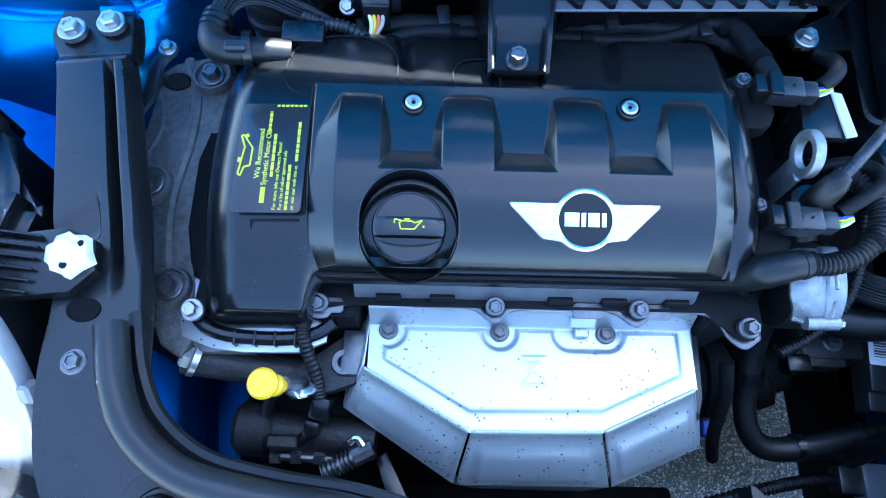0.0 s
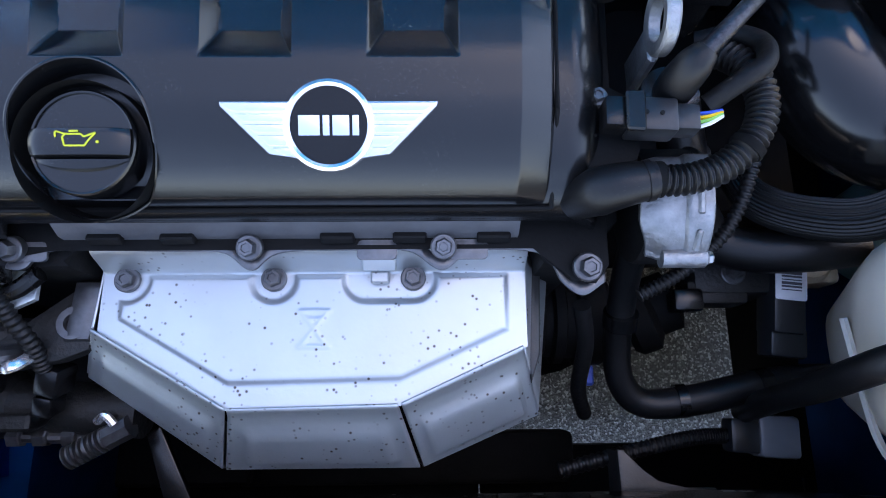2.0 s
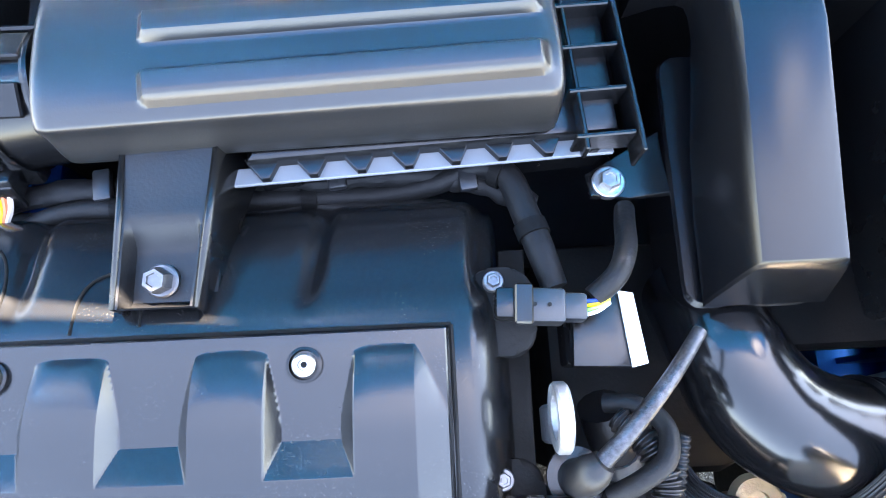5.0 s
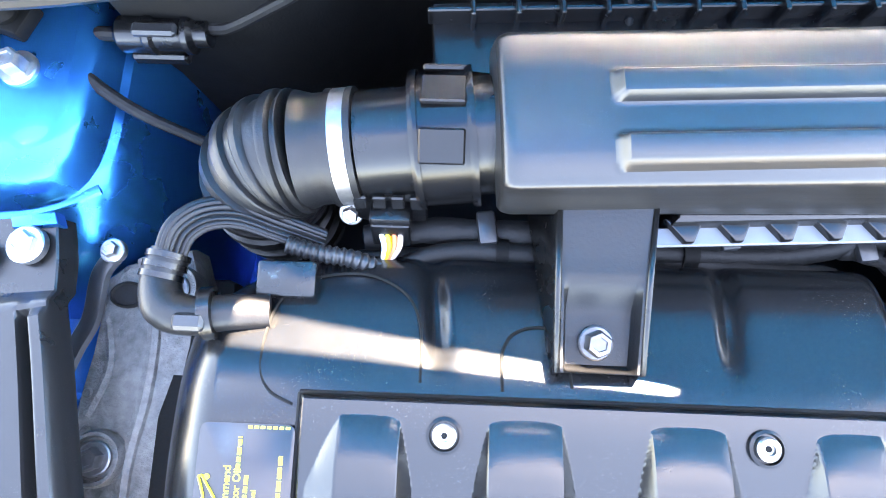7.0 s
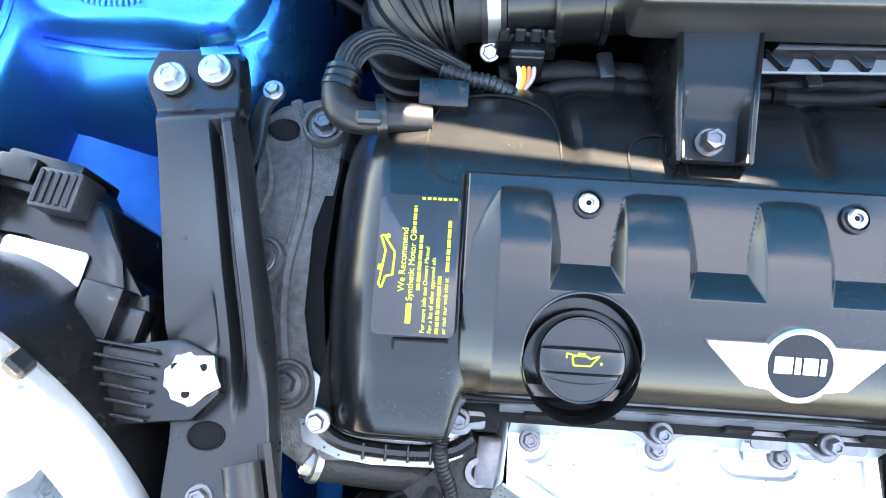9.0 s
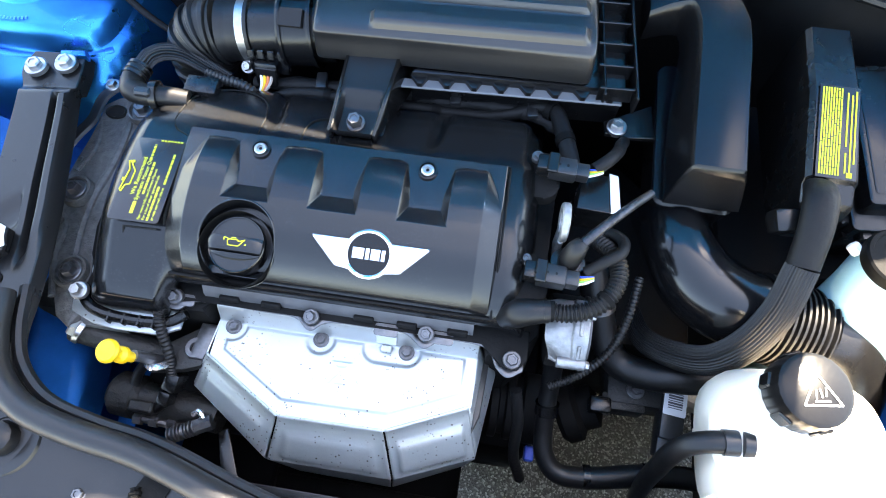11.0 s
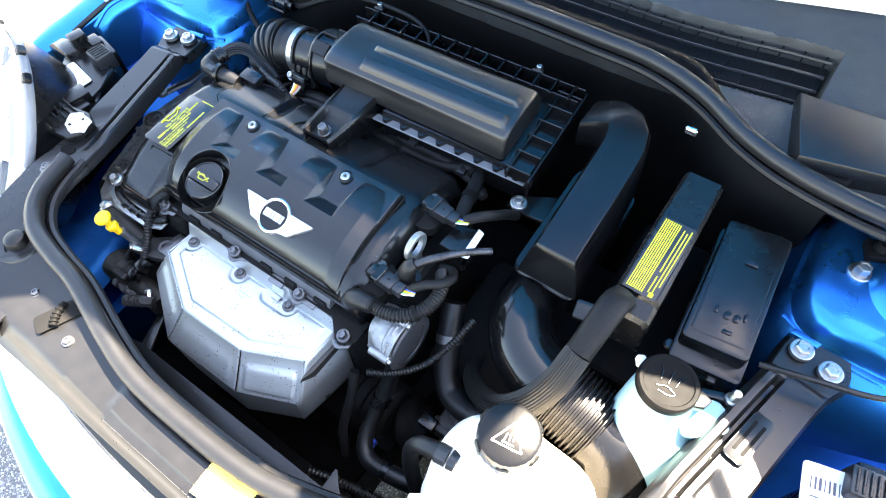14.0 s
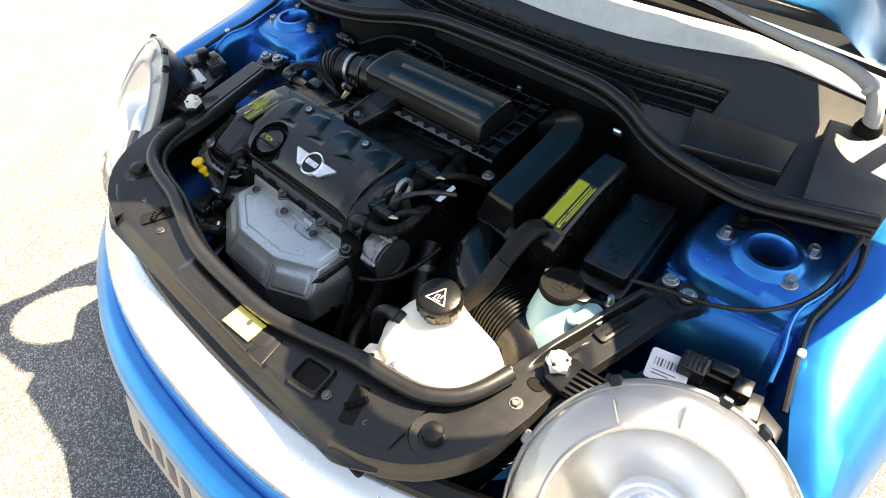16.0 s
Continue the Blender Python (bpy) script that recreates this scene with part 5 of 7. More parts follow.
PALEG = mat("pale_grey_plastic", (0.13, 0.135, 0.145), 0.35, vary=0.08)
# air filter box
ab = thing("air_filter_box", (-0.04, 0.29, 0.74), "black ribbed air filter box with foot bracket", "air filter")
AM = tr(-0.055, 0.262, 0.800, 0, 1.6, 3.6)
bm = bmesh.new()
SEC = []
for k in range(33):
    a = math.pi * (0.02 + 0.96 * k / 32)
    c, d = math.cos(a), math.sin(a)
    p = 2.9
    g = (abs(c) ** p + abs(d) ** p) ** (-1 / p)
    SEC.append((0.0615 * g * c + 0.001, 0.046 * g * d))
def barrel(u, v):
    x = -0.141 + 0.287 * u
    k = v * 32
    i = min(int(k), 31)
    y = SEC[i][0] + (SEC[i + 1][0] - SEC[i][0]) * (k - i)
    z = SEC[i][1] + (SEC[i + 1][1] - SEC[i][1]) * (k - i)
    e = min(u / 0.035, (1 - u) / 0.035, 1.0)
    sc = 0.90 + 0.10 * math.sqrt(max(0, 1 - (1 - e) ** 2))
    if u > 0.19:
        for yc, h in ((0.007, 0.0075), (-0.029, 0.0075)):
            z += h * math.exp(-((y - yc) / 0.0085) ** 8) * ss(0.200, 0.222, u) * (1 - ss(0.945, 0.975, u)) * (1 if z > 0.02 else 0)
    y += (0.013 - 0.006 * u) * ss(-0.043, -0.060, y) - 0.006 * ss(0.040, 0.060, y)
    return AM @ Vector((x, y * sc, z * sc))
sheet(150, 110, barrel, 0.0, bm)
o = part("lid", bm, LIDB, ab, "satin black ribbed lid")
md = o.modifiers.new("thick", "SOLIDIFY")
md.thickness = 0.003
for e, uu in ((0, 0.0), (1, 1.0)):
    bm = bmesh.new()
    t = bmesh.new()
    t.faces.new([t.verts.new(barrel(uu, k / 32)) for k in range(33)])
    put(bm, t)
    part("lid_end", bm, LIDB, ab)
# tray with its toothed rim
bm = bmesh.new()
prism([(-0.04, -0.054), (0.185, -0.054), (0.190, 0.095), (-0.175, 0.095), (-0.175, 0.045), (-0.04, 0.03)], 0.055, 0.004, AM @ tr(0, 0, -0.055), bm)
tray = part("tray", bm, BLACK, ab)
for k in range(13):
    bm = bmesh.new()
    box(0.003, 0.030, 0.026, 0.0008, 1, AM @ tr(-0.15 + 0.027 * k, 0.088, 0.004), bm)
    part("fin", bm, BLACK, tray)
bm = bmesh.new()
box(0.365, 0.003, 0.024, 0.0008, 1, AM @ tr(0.005, 0.104, 0.002), bm)
box(0.365, 0.003, 0.014, 0.0008, 1, AM @ tr(0.005, 0.080, 0.006), bm)
part("rim", bm, BLACK, tray)
for k in range(6):
    bm = bmesh.new()
    box(0.036, 0.003, 0.020, 0.0008, 1, AM @ tr(0.172, -0.062 + 0.030 * k, 0.002), bm)
    part("fin", bm, BLACK, tray)
bm = bmesh.new()
box(0.003, 0.175, 0.024, 0.0008, 1, AM @ tr(0.192, 0.012, 0.002), bm)
box(0.003, 0.165, 0.014, 0.0008, 1, AM @ tr(0.160, 0.012, 0.004), bm)
part("rim", bm, BLACK, tray)
# pale flange under the lid's front edge, with dark webs across it
bm = bmesh.new()
box(0.255, 0.0115, 0.003, 0.0008, 1, AM @ tr(0.055, -0.0590, -0.012), bm)
part("flange", bm, PALEG, tray, "pale grey flange")
for k in range(9):
    bm = bmesh.new()
    prism([(-0.0115, 0.010), (0.0115, 0.010), (0.004, -0.0040), (-0.001, -0.0040)], 0.006, 0.001, AM @ tr(-0.060 + 0.0285 * k, -0.0598, -0.011), bm)
    part("web", bm, BLACK, tray)
for x, y in ((-0.155, 0.112), (0.115, 0.108)):
    bm = bmesh.new()
    box(0.016, 0.014, 0.012, 0.002, 1, AM @ tr(x, y, 0.012), bm)
    lg = part("clip", bm, BLACK, ab)
    bm = bmesh.new()
    disc(0.004, 0.004, 0.001, 12, AM @ tr(x, y, 0.018), bm)
    part("screw", bm, ZINC, lg)
# foot bracket with bolt
bm = bmesh.new()
def foot(u, v):
    w = 0.0255 - 0.0045 * v
    x = -0.1305 - 0.006 * v + (2 * u - 1) * w
    y = 0.224 - 0.104 * v
    z = 0.8145 - 0.003 * ss(0, 0.45, v) - 0.008 * v
    pan = ss(0.50, 0.68, v) * (1 - ss(0.965, 0.995, v)) * ss(0.03, 0.10, u) * (1 - ss(0.90, 0.97, u))
    return (x, y, z - 0.011 * pan)
sheet(30, 40, foot, 0.004, bm)
fb = part("foot", bm, RUBBER, ab, "black bracket bolted to the engine cover")
for s in (-1, 1):
    bm = bmesh.new()
    t = bmesh.new()
    x, x2 = -0.1305 + s * 0.0255, -0.1365 + s * 0.021
    q = [t.verts.new(p) for p in ((x, 0.224, 0.8145), (x2, 0.120, 0.8035), (x2, 0.120, 0.788), (x + s * 0.012, 0.222, 0.765))]
    t.faces.new(q)
    put(bm, t)
    o = part("web", bm, BLACK, fb)
    md = o.modifiers.new("thick", "SOLIDIFY")
    md.thickness = 0.003
bolt((-0.1365, 0.137, 0.7955), 0.0075, 0.012, (0, -0.2, 1), DULLB, parent=ab, washer=1.3)
bm = bmesh.new()
prism(rounded(0.054, 0.042, 0.008), 0.010, 0.003, tr(-0.135, 0.135, 0.777), bm)
part("pad", bm, RUBBER, ab)

# intake pipe: collar, flow meter, bellows
ip = thing("intake_pipe", (-0.30, 0.25, 0.72), "black intake pipe with clamp, sensor and ribbed bellows", "intake pipe")
AX = [(-0.198, 0.262, 0.790), (-0.345, 0.248, 0.782)]
def along(x0, x1, r0, r1, name, material, bev=True, label=""):
    bm = bmesh.new()
    d = Vector(AX[1]) - Vector(AX[0])
    p = lambda x: Vector(AX[0]) + d * ((x + 0.198) / (d.x))
    tube([p(x0), p((x0 + x1) / 2), p(x1)], [r0, r0, r1], 32, 9, bm=bm)
    return part(name, bm, material, ip, label)
along(-0.186, -0.212, 0.036, 0.036, "neck", BLACK)
along(-0.206, -0.241, 0.0405, 0.0405, "collar", GLOSS)
along(-0.205, -0.2095, 0.0430, 0.0425, "collar_lip", GLOSS)
along(-0.2375, -0.2425, 0.0430, 0.0420, "collar_lip", GLOSS)
along(-0.238, -0.275, 0.0335, 0.0335, "flow_meter", BLACK)
along(-0.276, -0.280, 0.0365, 0.0365, "cuff", RUBBER)
along(-0.280, -0.289, 0.0362, 0.0362, "clamp", ZINC, label="bright hose clamp")
along(-0.289, -0.293, 0.0365, 0.0365, "cuff", RUBBER)
along(-0.293, -0.312, 0.0345, 0.0375, "sleeve", RUBBER)
bm = bmesh.new()
tube([(-0.312, 0.251, 0.784), (-0.326, 0.249, 0.781), (-0.337, 0.245, 0.772), (-0.342, 0.240, 0.755), (-0.341, 0.235, 0.73), (-0.335, 0.235, 0.69)], [0.037, 0.039, 0.040, 0.040, 0.038, 0.036], 36, 130, bm=bm, rib=0.0018, ribs=10)
part("bellows", bm, RUBBER, ip, "ribbed rubber bellows")
for a in (30, 75, 120):
    bm = bmesh.new()
    box(0.026, 0.020, 0.004, 0.001, 1, tr(-0.2245, 0.2595, 0.788) @ Matrix.Rotation(radians(a - 90), 4, "X") @ tr(0, 0, 0.0425), bm)
    part("rib", bm, GLOSS, ip)
bm = bmesh.new()
box(0.046, 0.014, 0.030, 0.003, 2, tr(-0.257, 0.226, 0.772, -25), bm)
sen = part("sensor", bm, BLACK, ip, "black plug-in flow sensor")
bm = bmesh.new()
box(0.026, 0.020, 0.018, 0.003, 2, tr(-0.256, 0.214, 0.772, -20), bm)
part("plug", bm, BLACK, sen)
bm = bmesh.new()
box(0.024, 0.004, 0.020, 0.001, 1, tr(-0.256, 0.2035, 0.769, -20), bm)
part("plug_rim", bm, BLACK, sen)
for k in range(4):
    bm = bmesh.new()
    box(0.008, 0.004, 0.010, 0.001, 1, tr(-0.274 + 0.0115 * k, 0.2185, 0.786, -25), bm)
    part("catch", bm, BLACK, sen)
for k, w in enumerate((WHITE, YELLOW, REDW, ORANGE)):
    bm = bmesh.new()
    tube([(-0.262 + 0.004 * k, 0.203, 0.770), (-0.260 + 0.003 * k, 0.195, 0.766), (-0.262 + 0.001 * k, 0.186, 0.758)], 0.0018, 6, bm=bm)
    part("wire", bm, w, sen)
bolt((-0.283, 0.218, 0.764), 0.0055, 0.008, (0, -0.6, 0.8), ZINC, parent=ip, name="clamp_screw")

# cable looms lying behind the cover, under the air filter box
def loom(pts, r, label):
    bm = bmesh.new()
    n = 90
    tube(pts, [r * (1 + 0.22 * math.sin(2.3 * k) * math.sin(0.9 * k + 1)) for k in range(40)], 12, n, 0.85, bm=bm)
    return solo("wiring_loom", bm, TAPE, label, "cable loom", "looms behind the cover")
loom([(-0.275, 0.205, 0.752), (-0.222, 0.212, 0.752), (-0.161, 0.210, 0.755), (-0.110, 0.216, 0.755), (-0.060, 0.212, 0.754), (-0.005, 0.214, 0.754), (0.045, 0.207, 0.752), (0.085, 0.190, 0.748)], 0.0085, "black taped wiring loom behind the engine cover")
loom([(-0.300, 0.190, 0.748), (-0.240, 0.196, 0.745), (-0.170, 0.194, 0.744), (-0.100, 0.199, 0.745), (-0.040, 0.195, 0.745), (0.03, 0.192, 0.744)], 0.006, "thin black taped wiring loom behind the engine cover")
for x, y, z in ((-0.196, 0.211, 0.763), (-0.045, 0.212, 0.763), (0.040, 0.208, 0.761)):
    bm = bmesh.new()
    box(0.012, 0.022, 0.006, 0.002, 2, tr(x, y, z, 0, 0, 8), bm)
    solo("cable_clip", bm, GREYPL, "small dark plastic cable clip on the loom", "clip", "cable clips")


# ---- right-hand side of the bay ----
# air duct with its sloping box
duct = thing("air_duct", (0.215, 0.2, 0.72), "black plastic air duct with a sloping box top", "air duct")
def rring(cx, cy, z, w, d, r, tiltx=0.0, tilty=0.0, rz=0.0):
    c, s_ = math.cos(radians(rz)), math.sin(radians(rz))
    return [(cx + x * c - y * s_, cy + x * s_ + y * c, z + tilty * y + tiltx * x) for x, y in rounded(w, d, r, 4)]
bm = bmesh.new()
loft([rring(0.214, 0.205, 0.700, 0.076, 0.158, 0.012, -0.06, 0.10), rring(0.214, 0.200, 0.752, 0.084, 0.168, 0.012, -0.06, 0.10), rring(0.214, 0.200, 0.757, 0.085, 0.170, 0.012, -0.06, 0.10), rring(0.214, 0.2005, 0.760, 0.082, 0.166, 0.012, -0.06, 0.10)], None, bm)
part("base", bm, GLOSS, duct)
def duct_ring(c, d, wb, wt, h, shear=0.0):
    """A section of the duct with a flat top, seen along d, with its sides drawn in upwards."""
    d = Vector((d[0], d[1], 0)).normalized()
    a = Vector((d.y, -d.x, 0))
    prof = [(-wb / 2, -h), (wb / 2, -h), (wt / 2 + 0.004, -0.011), (wt / 2 + 0.001, -0.004), (wt / 2 - 0.001, -0.001), (wt / 2 - 0.004, 0), (-wt / 2 + 0.004, 0), (-wt / 2 + 0.001, -0.001), (-wt / 2 - 0.001, -0.004), (-wt / 2 - 0.004, -0.011)]
    return [Vector(c) + a * u + Vector((0, 0, v)) + d * (shear * v) for u, v in prof]
bm = bmesh.new()
stations = [((0.2195, 0.1270, 0.8060), (0, 1), 0.076, 0.048, 0.050, 0.24), ((0.2195, 0.1295, 0.8085), (0, 1), 0.077, 0.050, 0.050, 0.24), ((0.2195, 0.165, 0.8160), (0, 1), 0.077, 0.050, 0.052, 0.0), ((0.2200, 0.215, 0.8265), (0, 1), 0.074, 0.050, 0.054, 0.0), ((0.2205, 0.262, 0.8360), (0, 1), 0.066, 0.050, 0.054, 0.0),
            ((0.2190, 0.288, 0.8400), (-0.10, 1), 0.060, 0.050, 0.052, 0.0), ((0.2130, 0.311, 0.8410), (-0.45, 0.9), 0.056, 0.049, 0.050, 0.0), ((0.2020, 0.327, 0.8400), (-0.8, 0.6), 0.054, 0.048, 0.048, 0.0), ((0.1870, 0.335, 0.8360), (-1, 0.2), 0.052, 0.047, 0.046, 0.0), ((0.1700, 0.337, 0.8290), (-1, 0), 0.050, 0.046, 0.044, 0.0), ((0.1500, 0.336, 0.8170), (-1, 0), 0.050, 0.046, 0.040, 0.0)]
loft([duct_ring(*st) for st in stations], None, bm)
part("box", bm, GLOSS, duct)
bm = bmesh.new()
prism([(0.170, 0.235), (0.118, 0.206), (0.120, 0.190), (0.145, 0.188), (0.172, 0.190)], 0.005, 0.0015, tr(0, 0, 0.754), bm)
ear = part("ear", bm, BLACK, duct, "flat mounting ear")
bolt((0.132, 0.199, 0.760), 0.0075, 0.008, material=ZINC, parent=ear)

# elbow and ribbed intake hose
el = thing("intake_elbow", (0.25, 0.03, 0.62), "glossy black elbow running into a ribbed intake hose", "intake hose")
bm = bmesh.new()
tube([(0.200, 0.140, 0.694), (0.202, 0.115, 0.712), (0.207, 0.092, 0.721), (0.216, 0.070, 0.720), (0.234, 0.050, 0.714), (0.260, 0.036, 0.709), (0.292, 0.028, 0.706)], [0.034, 0.035, 0.037, 0.039, 0.041, 0.0415, 0.041], 32, 60, bm=bm)
part("elbow", bm, SHINY, el, "glossy black elbow")
bm = bmesh.new()
tube([(0.288, 0.028, 0.706), (0.320, 0.023, 0.702), (0.352, 0.018, 0.698)], 0.0425, 32, 90, bm=bm, rib=0.0030, ribs=11)
part("ribbed_hose", bm, RUBBER, el, "black ribbed hose")
bm = bmesh.new()
tube([(0.350, 0.016, 0.697), (0.372, 0.010, 0.692), (0.390, -0.010, 0.670), (0.397, -0.035, 0.635), (0.398, -0.060, 0.590)], 0.042, 28, 36, bm=bm)
part("lower_elbow", bm, BLACK, el)
bm = bmesh.new()
tube([(0.398, -0.060, 0.590), (0.398, -0.075, 0.545), (0.398, -0.09, 0.48)], 0.042, 28, 80, bm=bm, rib=0.003, ribs=10)
part("ribbed_hose", bm, RUBBER, el, "black ribbed hose")

# control unit box with a yellow-green label, and its flat loom
ecu = thing("control_box", (0.32, 0.2, 0.70), "narrow black control unit box with a yellow warning label", "control box")
bm = bmesh.new()
def ebox(y, z0, z1, w):
    return [(0.3185 - w / 2 + (0.345 - 0.3225) * 0 + 0.02 * (0.2 - y) * 0.5, y, z0), (0.3185 + w / 2 + 0.02 * (0.2 - y) * 0.5, y, z0), (0.3185 + w / 2 - 0.001, y, z1 - 0.005), (0.3185 + w / 2 - 0.005, y, z1), (0.3185 - w / 2 + 0.005, y, z1), (0.3185 - w / 2 + 0.001, y, z1 - 0.005)]
loft([ebox(0.104, 0.740, 0.797, 0.046), ebox(0.108, 0.735, 0.803, 0.050), ebox(0.125, 0.735, 0.810, 0.050), ebox(0.128, 0.735, 0.816, 0.050), ebox(0.21, 0.735, 0.838, 0.048), ebox(0.286, 0.735, 0.842, 0.046), ebox(0.291, 0.738, 0.836, 0.043)], None, bm)
part("case", bm, BLACK, ecu)
bm = bmesh.new()
EL = tr(0.319, 0.170, 0.8295, 14.5, 0, -1.5)
prism([(-0.018, -0.046), (0.018, -0.046), (0.018, 0.046), (-0.018, 0.046)], 0.0008, 0.0002, EL @ tr(0, 0, -0.0008), bm)
lab2 = part("label", bm, BROWN, ecu)
random.seed(9)
for k in range(8):
    x = -0.0150 + 0.0024 * k
    y = -0.043
    while y < 0.042:
        w = random.uniform(0.006, 0.018)
        w = min(w, 0.0435 - y)
        bar(EL @ tr(x, y, 0, 0, 0, 90), w, 0.0013, INKY, lab2)
        y += w + 0.0009
for x, y0, y1 in ((0.0075, -0.040, -0.02), (0.0075, -0.014, 0.040), (0.0115, -0.044, 0.038), (0.0150, -0.03, 0.042)):
    bar(EL @ tr(x, y0, 0, 0, 0, 90), y1 - y0, 0.0013, INKY, lab2)
bar(EL @ tr(0.0115, -0.044, 0, 0, 0, 90), 0.005, 0.005, INKY, lab2)
loom = thing("flat_loom", (0.29, 0.05, 0.70), "grey-black braided cable loom", "cable")
bm = bmesh.new()
FL = [(0.307, 0.118, 0.812), (0.303, 0.100, 0.818), (0.300, 0.075, 0.810), (0.296, 0.045, 0.790), (0.288, 0.012, 0.758), (0.270, -0.014, 0.728), (0.245, -0.026, 0.702), (0.215, -0.018, 0.680), (0.190, 0.0, 0.665), (0.180, 0.03, 0.655)]
tube(FL[:4], [0.0150, 0.0160, 0.0155, 0.0150], 20, 50, 0.66, bm=bm)
part("sleeve", bm, TAPE, loom)
bm = bmesh.new()
tube(FL[3:], [0.0148, 0.0158, 0.0165, 0.0165, 0.0155, 0.0140], 176, 80, 0.62, bm=bm, flutes=30, flute=0.10)
part("ribbon", bm, RUBBER, loom, "bundle of parallel black strands")
bm = bmesh.new()
box(0.030, 0.022, 0.022, 0.004, 2, tr(0.283, 0.088, 0.795, 20, 0, 10), bm)
part("holder", bm, BLACK, loom)

# fuse box
fu = thing("fuse_box", (0.405, 0.21, 0.68), "black fuse box with moulded lid", "fuse box")
FM = tr(0.4045, 0.208, 0.767, 6.5, -3, 4)
bm = bmesh.new()
prism(rounded(0.070, 0.160, 0.006, 3), 0.028, 0.0022, FM @ tr(0, 0.006, -0.006), bm)
lid = part("lid", bm, BLACK, fu)
bm = bmesh.new()
prism(rounded(0.078, 0.182, 0.006, 3), 0.075, 0.0020, FM @ tr(0, 0.0, -0.080), bm)
part("case", bm, BLACK, fu)
bm = bmesh.new()
prism(rounded(0.058, 0.142, 0.004, 3), 0.0012, 0.0005, FM @ tr(0, 0.008, 0.0215), bm)
part("raised_field", bm, BLACK, lid)
for x, y, w, h in ((-0.012, -0.03, 0.004, 0.010), (0.0, -0.033, 0.006, 0.009), (0.010, -0.033, 0.006, 0.009), (0.018, -0.028, 0.003, 0.010), (0.006, -0.052, 0.010, 0.004), (0.004, 0.040, 0.014, 0.012)):
    bm = bmesh.new()
    prism(rounded(w, h, 0.0012), 0.001, 0.0004, FM @ tr(x, y, 0.0236), bm)
    part("mark", bm, BLACK, lid)
for x in (-0.022, 0.012):
    bm = bmesh.new()
    box(0.012, 0.010, 0.016, 0.002, 1, FM @ tr(x, -0.094, -0.020), bm)
    part("latch", bm, BLACK, fu)
bm = bmesh.new()
disc(0.007, 0.02, 0.002, 16, FM @ tr(-0.040, -0.076, -0.03), bm)
part("post", bm, BLACK, fu)

# expansion tank
tank = thing("expansion_tank", (0.30, -0.11, 0.55), "translucent cream plastic coolant expansion tank, sunlit", "coolant tank")
bm = bmesh.new()
rings = []
for rx, ry, z, cx, cy, p in ((0.050, 0.048, 0.56, 0.345, -0.105, 4), (0.058, 0.060, 0.60, 0.337, -0.107, 4), (0.072, 0.070, 0.66, 0.322, -0.108, 4), (0.082, 0.073, 0.700, 0.311, -0.108, 3.8), (0.082, 0.071, 0.730, 0.306, -0.107, 3.4),
                             (0.076, 0.062, 0.752, 0.299, -0.103, 2.5), (0.060, 0.050, 0.768, 0.294, -0.095, 2.3), (0.042, 0.038, 0.777, 0.287, -0.082, 2.1), (0.030, 0.029, 0.781, 0.283, -0.073, 2.0), (0.026, 0.026, 0.782, 0.283, -0.072, 2.0), (0.025, 0.025, 0.792, 0.283, -0.072, 2.0)):
    rings.append([(cx + rx * c_ * g, cy + ry * s_ * g, z) for c_, s_, g in ((math.cos(2 * math.pi * i / 48), math.sin(2 * math.pi * i / 48), (abs(math.cos(2 * math.pi * i / 48)) ** p + abs(math.sin(2 * math.pi * i / 48)) ** p) ** (-1 / p)) for i in range(48))])
loft(rings, None, bm)
part("body", bm, TANK, tank)
bm = bmesh.new()
tube([(0.247, -0.085, 0.655), (0.26, -0.175, 0.655), (0.300, -0.184, 0.655), (0.375, -0.175, 0.655), (0.396, -0.105, 0.655)], 0.003, 6, 40, bm=bm)
part("weld_seam", bm, TANK, tank)
bm = bmesh.new()
prism([(0.224, -0.182), (0.222, -0.160), (0.240, -0.148), (0.262, -0.158), (0.258, -0.182), (0.240, -0.189)], 0.006, 0.002, tr(0, 0, 0.728), bm)
lug = part("lug", bm, TANK, tank)
bm = bmesh.new()
prism(rounded(0.020, 0.006, 0.0025), 0.001, 0, tr(0.236, -0.176, 0.7342, 0, 0, 40), bm)
part("lug_slot", bm, DARK, lug)
bm = bmesh.new()
box(0.026, 0.022, 0.010, 0.003, 2, tr(0.284, -0.172, 0.745, 20), bm)
lug2 = part("lug", bm, TANK, tank)
bolt((0.286, -0.172, 0.751), 0.006, 0.006, (0, -0.3, 1), ZINC, parent=lug2)
bm = bmesh.new()
CT = tr(0.283, -0.072, 0.786, 2, 2, 0)
n = 96
prof = [(0.0300, 0.0, 0), (0.0312, 0.002, 1), (0.0312, 0.020, 1), (0.0295, 0.0265, 0.6), (0.026, 0.0285, 0), (0.0, 0.0285, 0)]
t = bmesh.new()
R = []
for r, z, w in prof:
    if r == 0:
        R.append([t.verts.new((0, 0, z))])
    else:
        R.append([t.verts.new(((r + 0.0003 * w * math.cos(24 * 2 * math.pi * i / n)) * math.cos(2 * math.pi * i / n), (r + 0.0003 * w * math.cos(24 * 2 * math.pi * i / n)) * math.sin(2 * math.pi * i / n), z)) for i in range(n)])
for a, b in zip(R, R[1:]):
    for i in range(n):
        if len(b) == 1:
            t.faces.new((a[i], a[(i + 1) % n], b[0]))
        else:
            t.faces.new((a[i], a[(i + 1) % n], b[(i + 1) % n], b[i]))
put(bm, t, CT)
tc = part("cap", bm, CAPBLK, tank, "black ribbed screw cap with white hot-liquid sign")
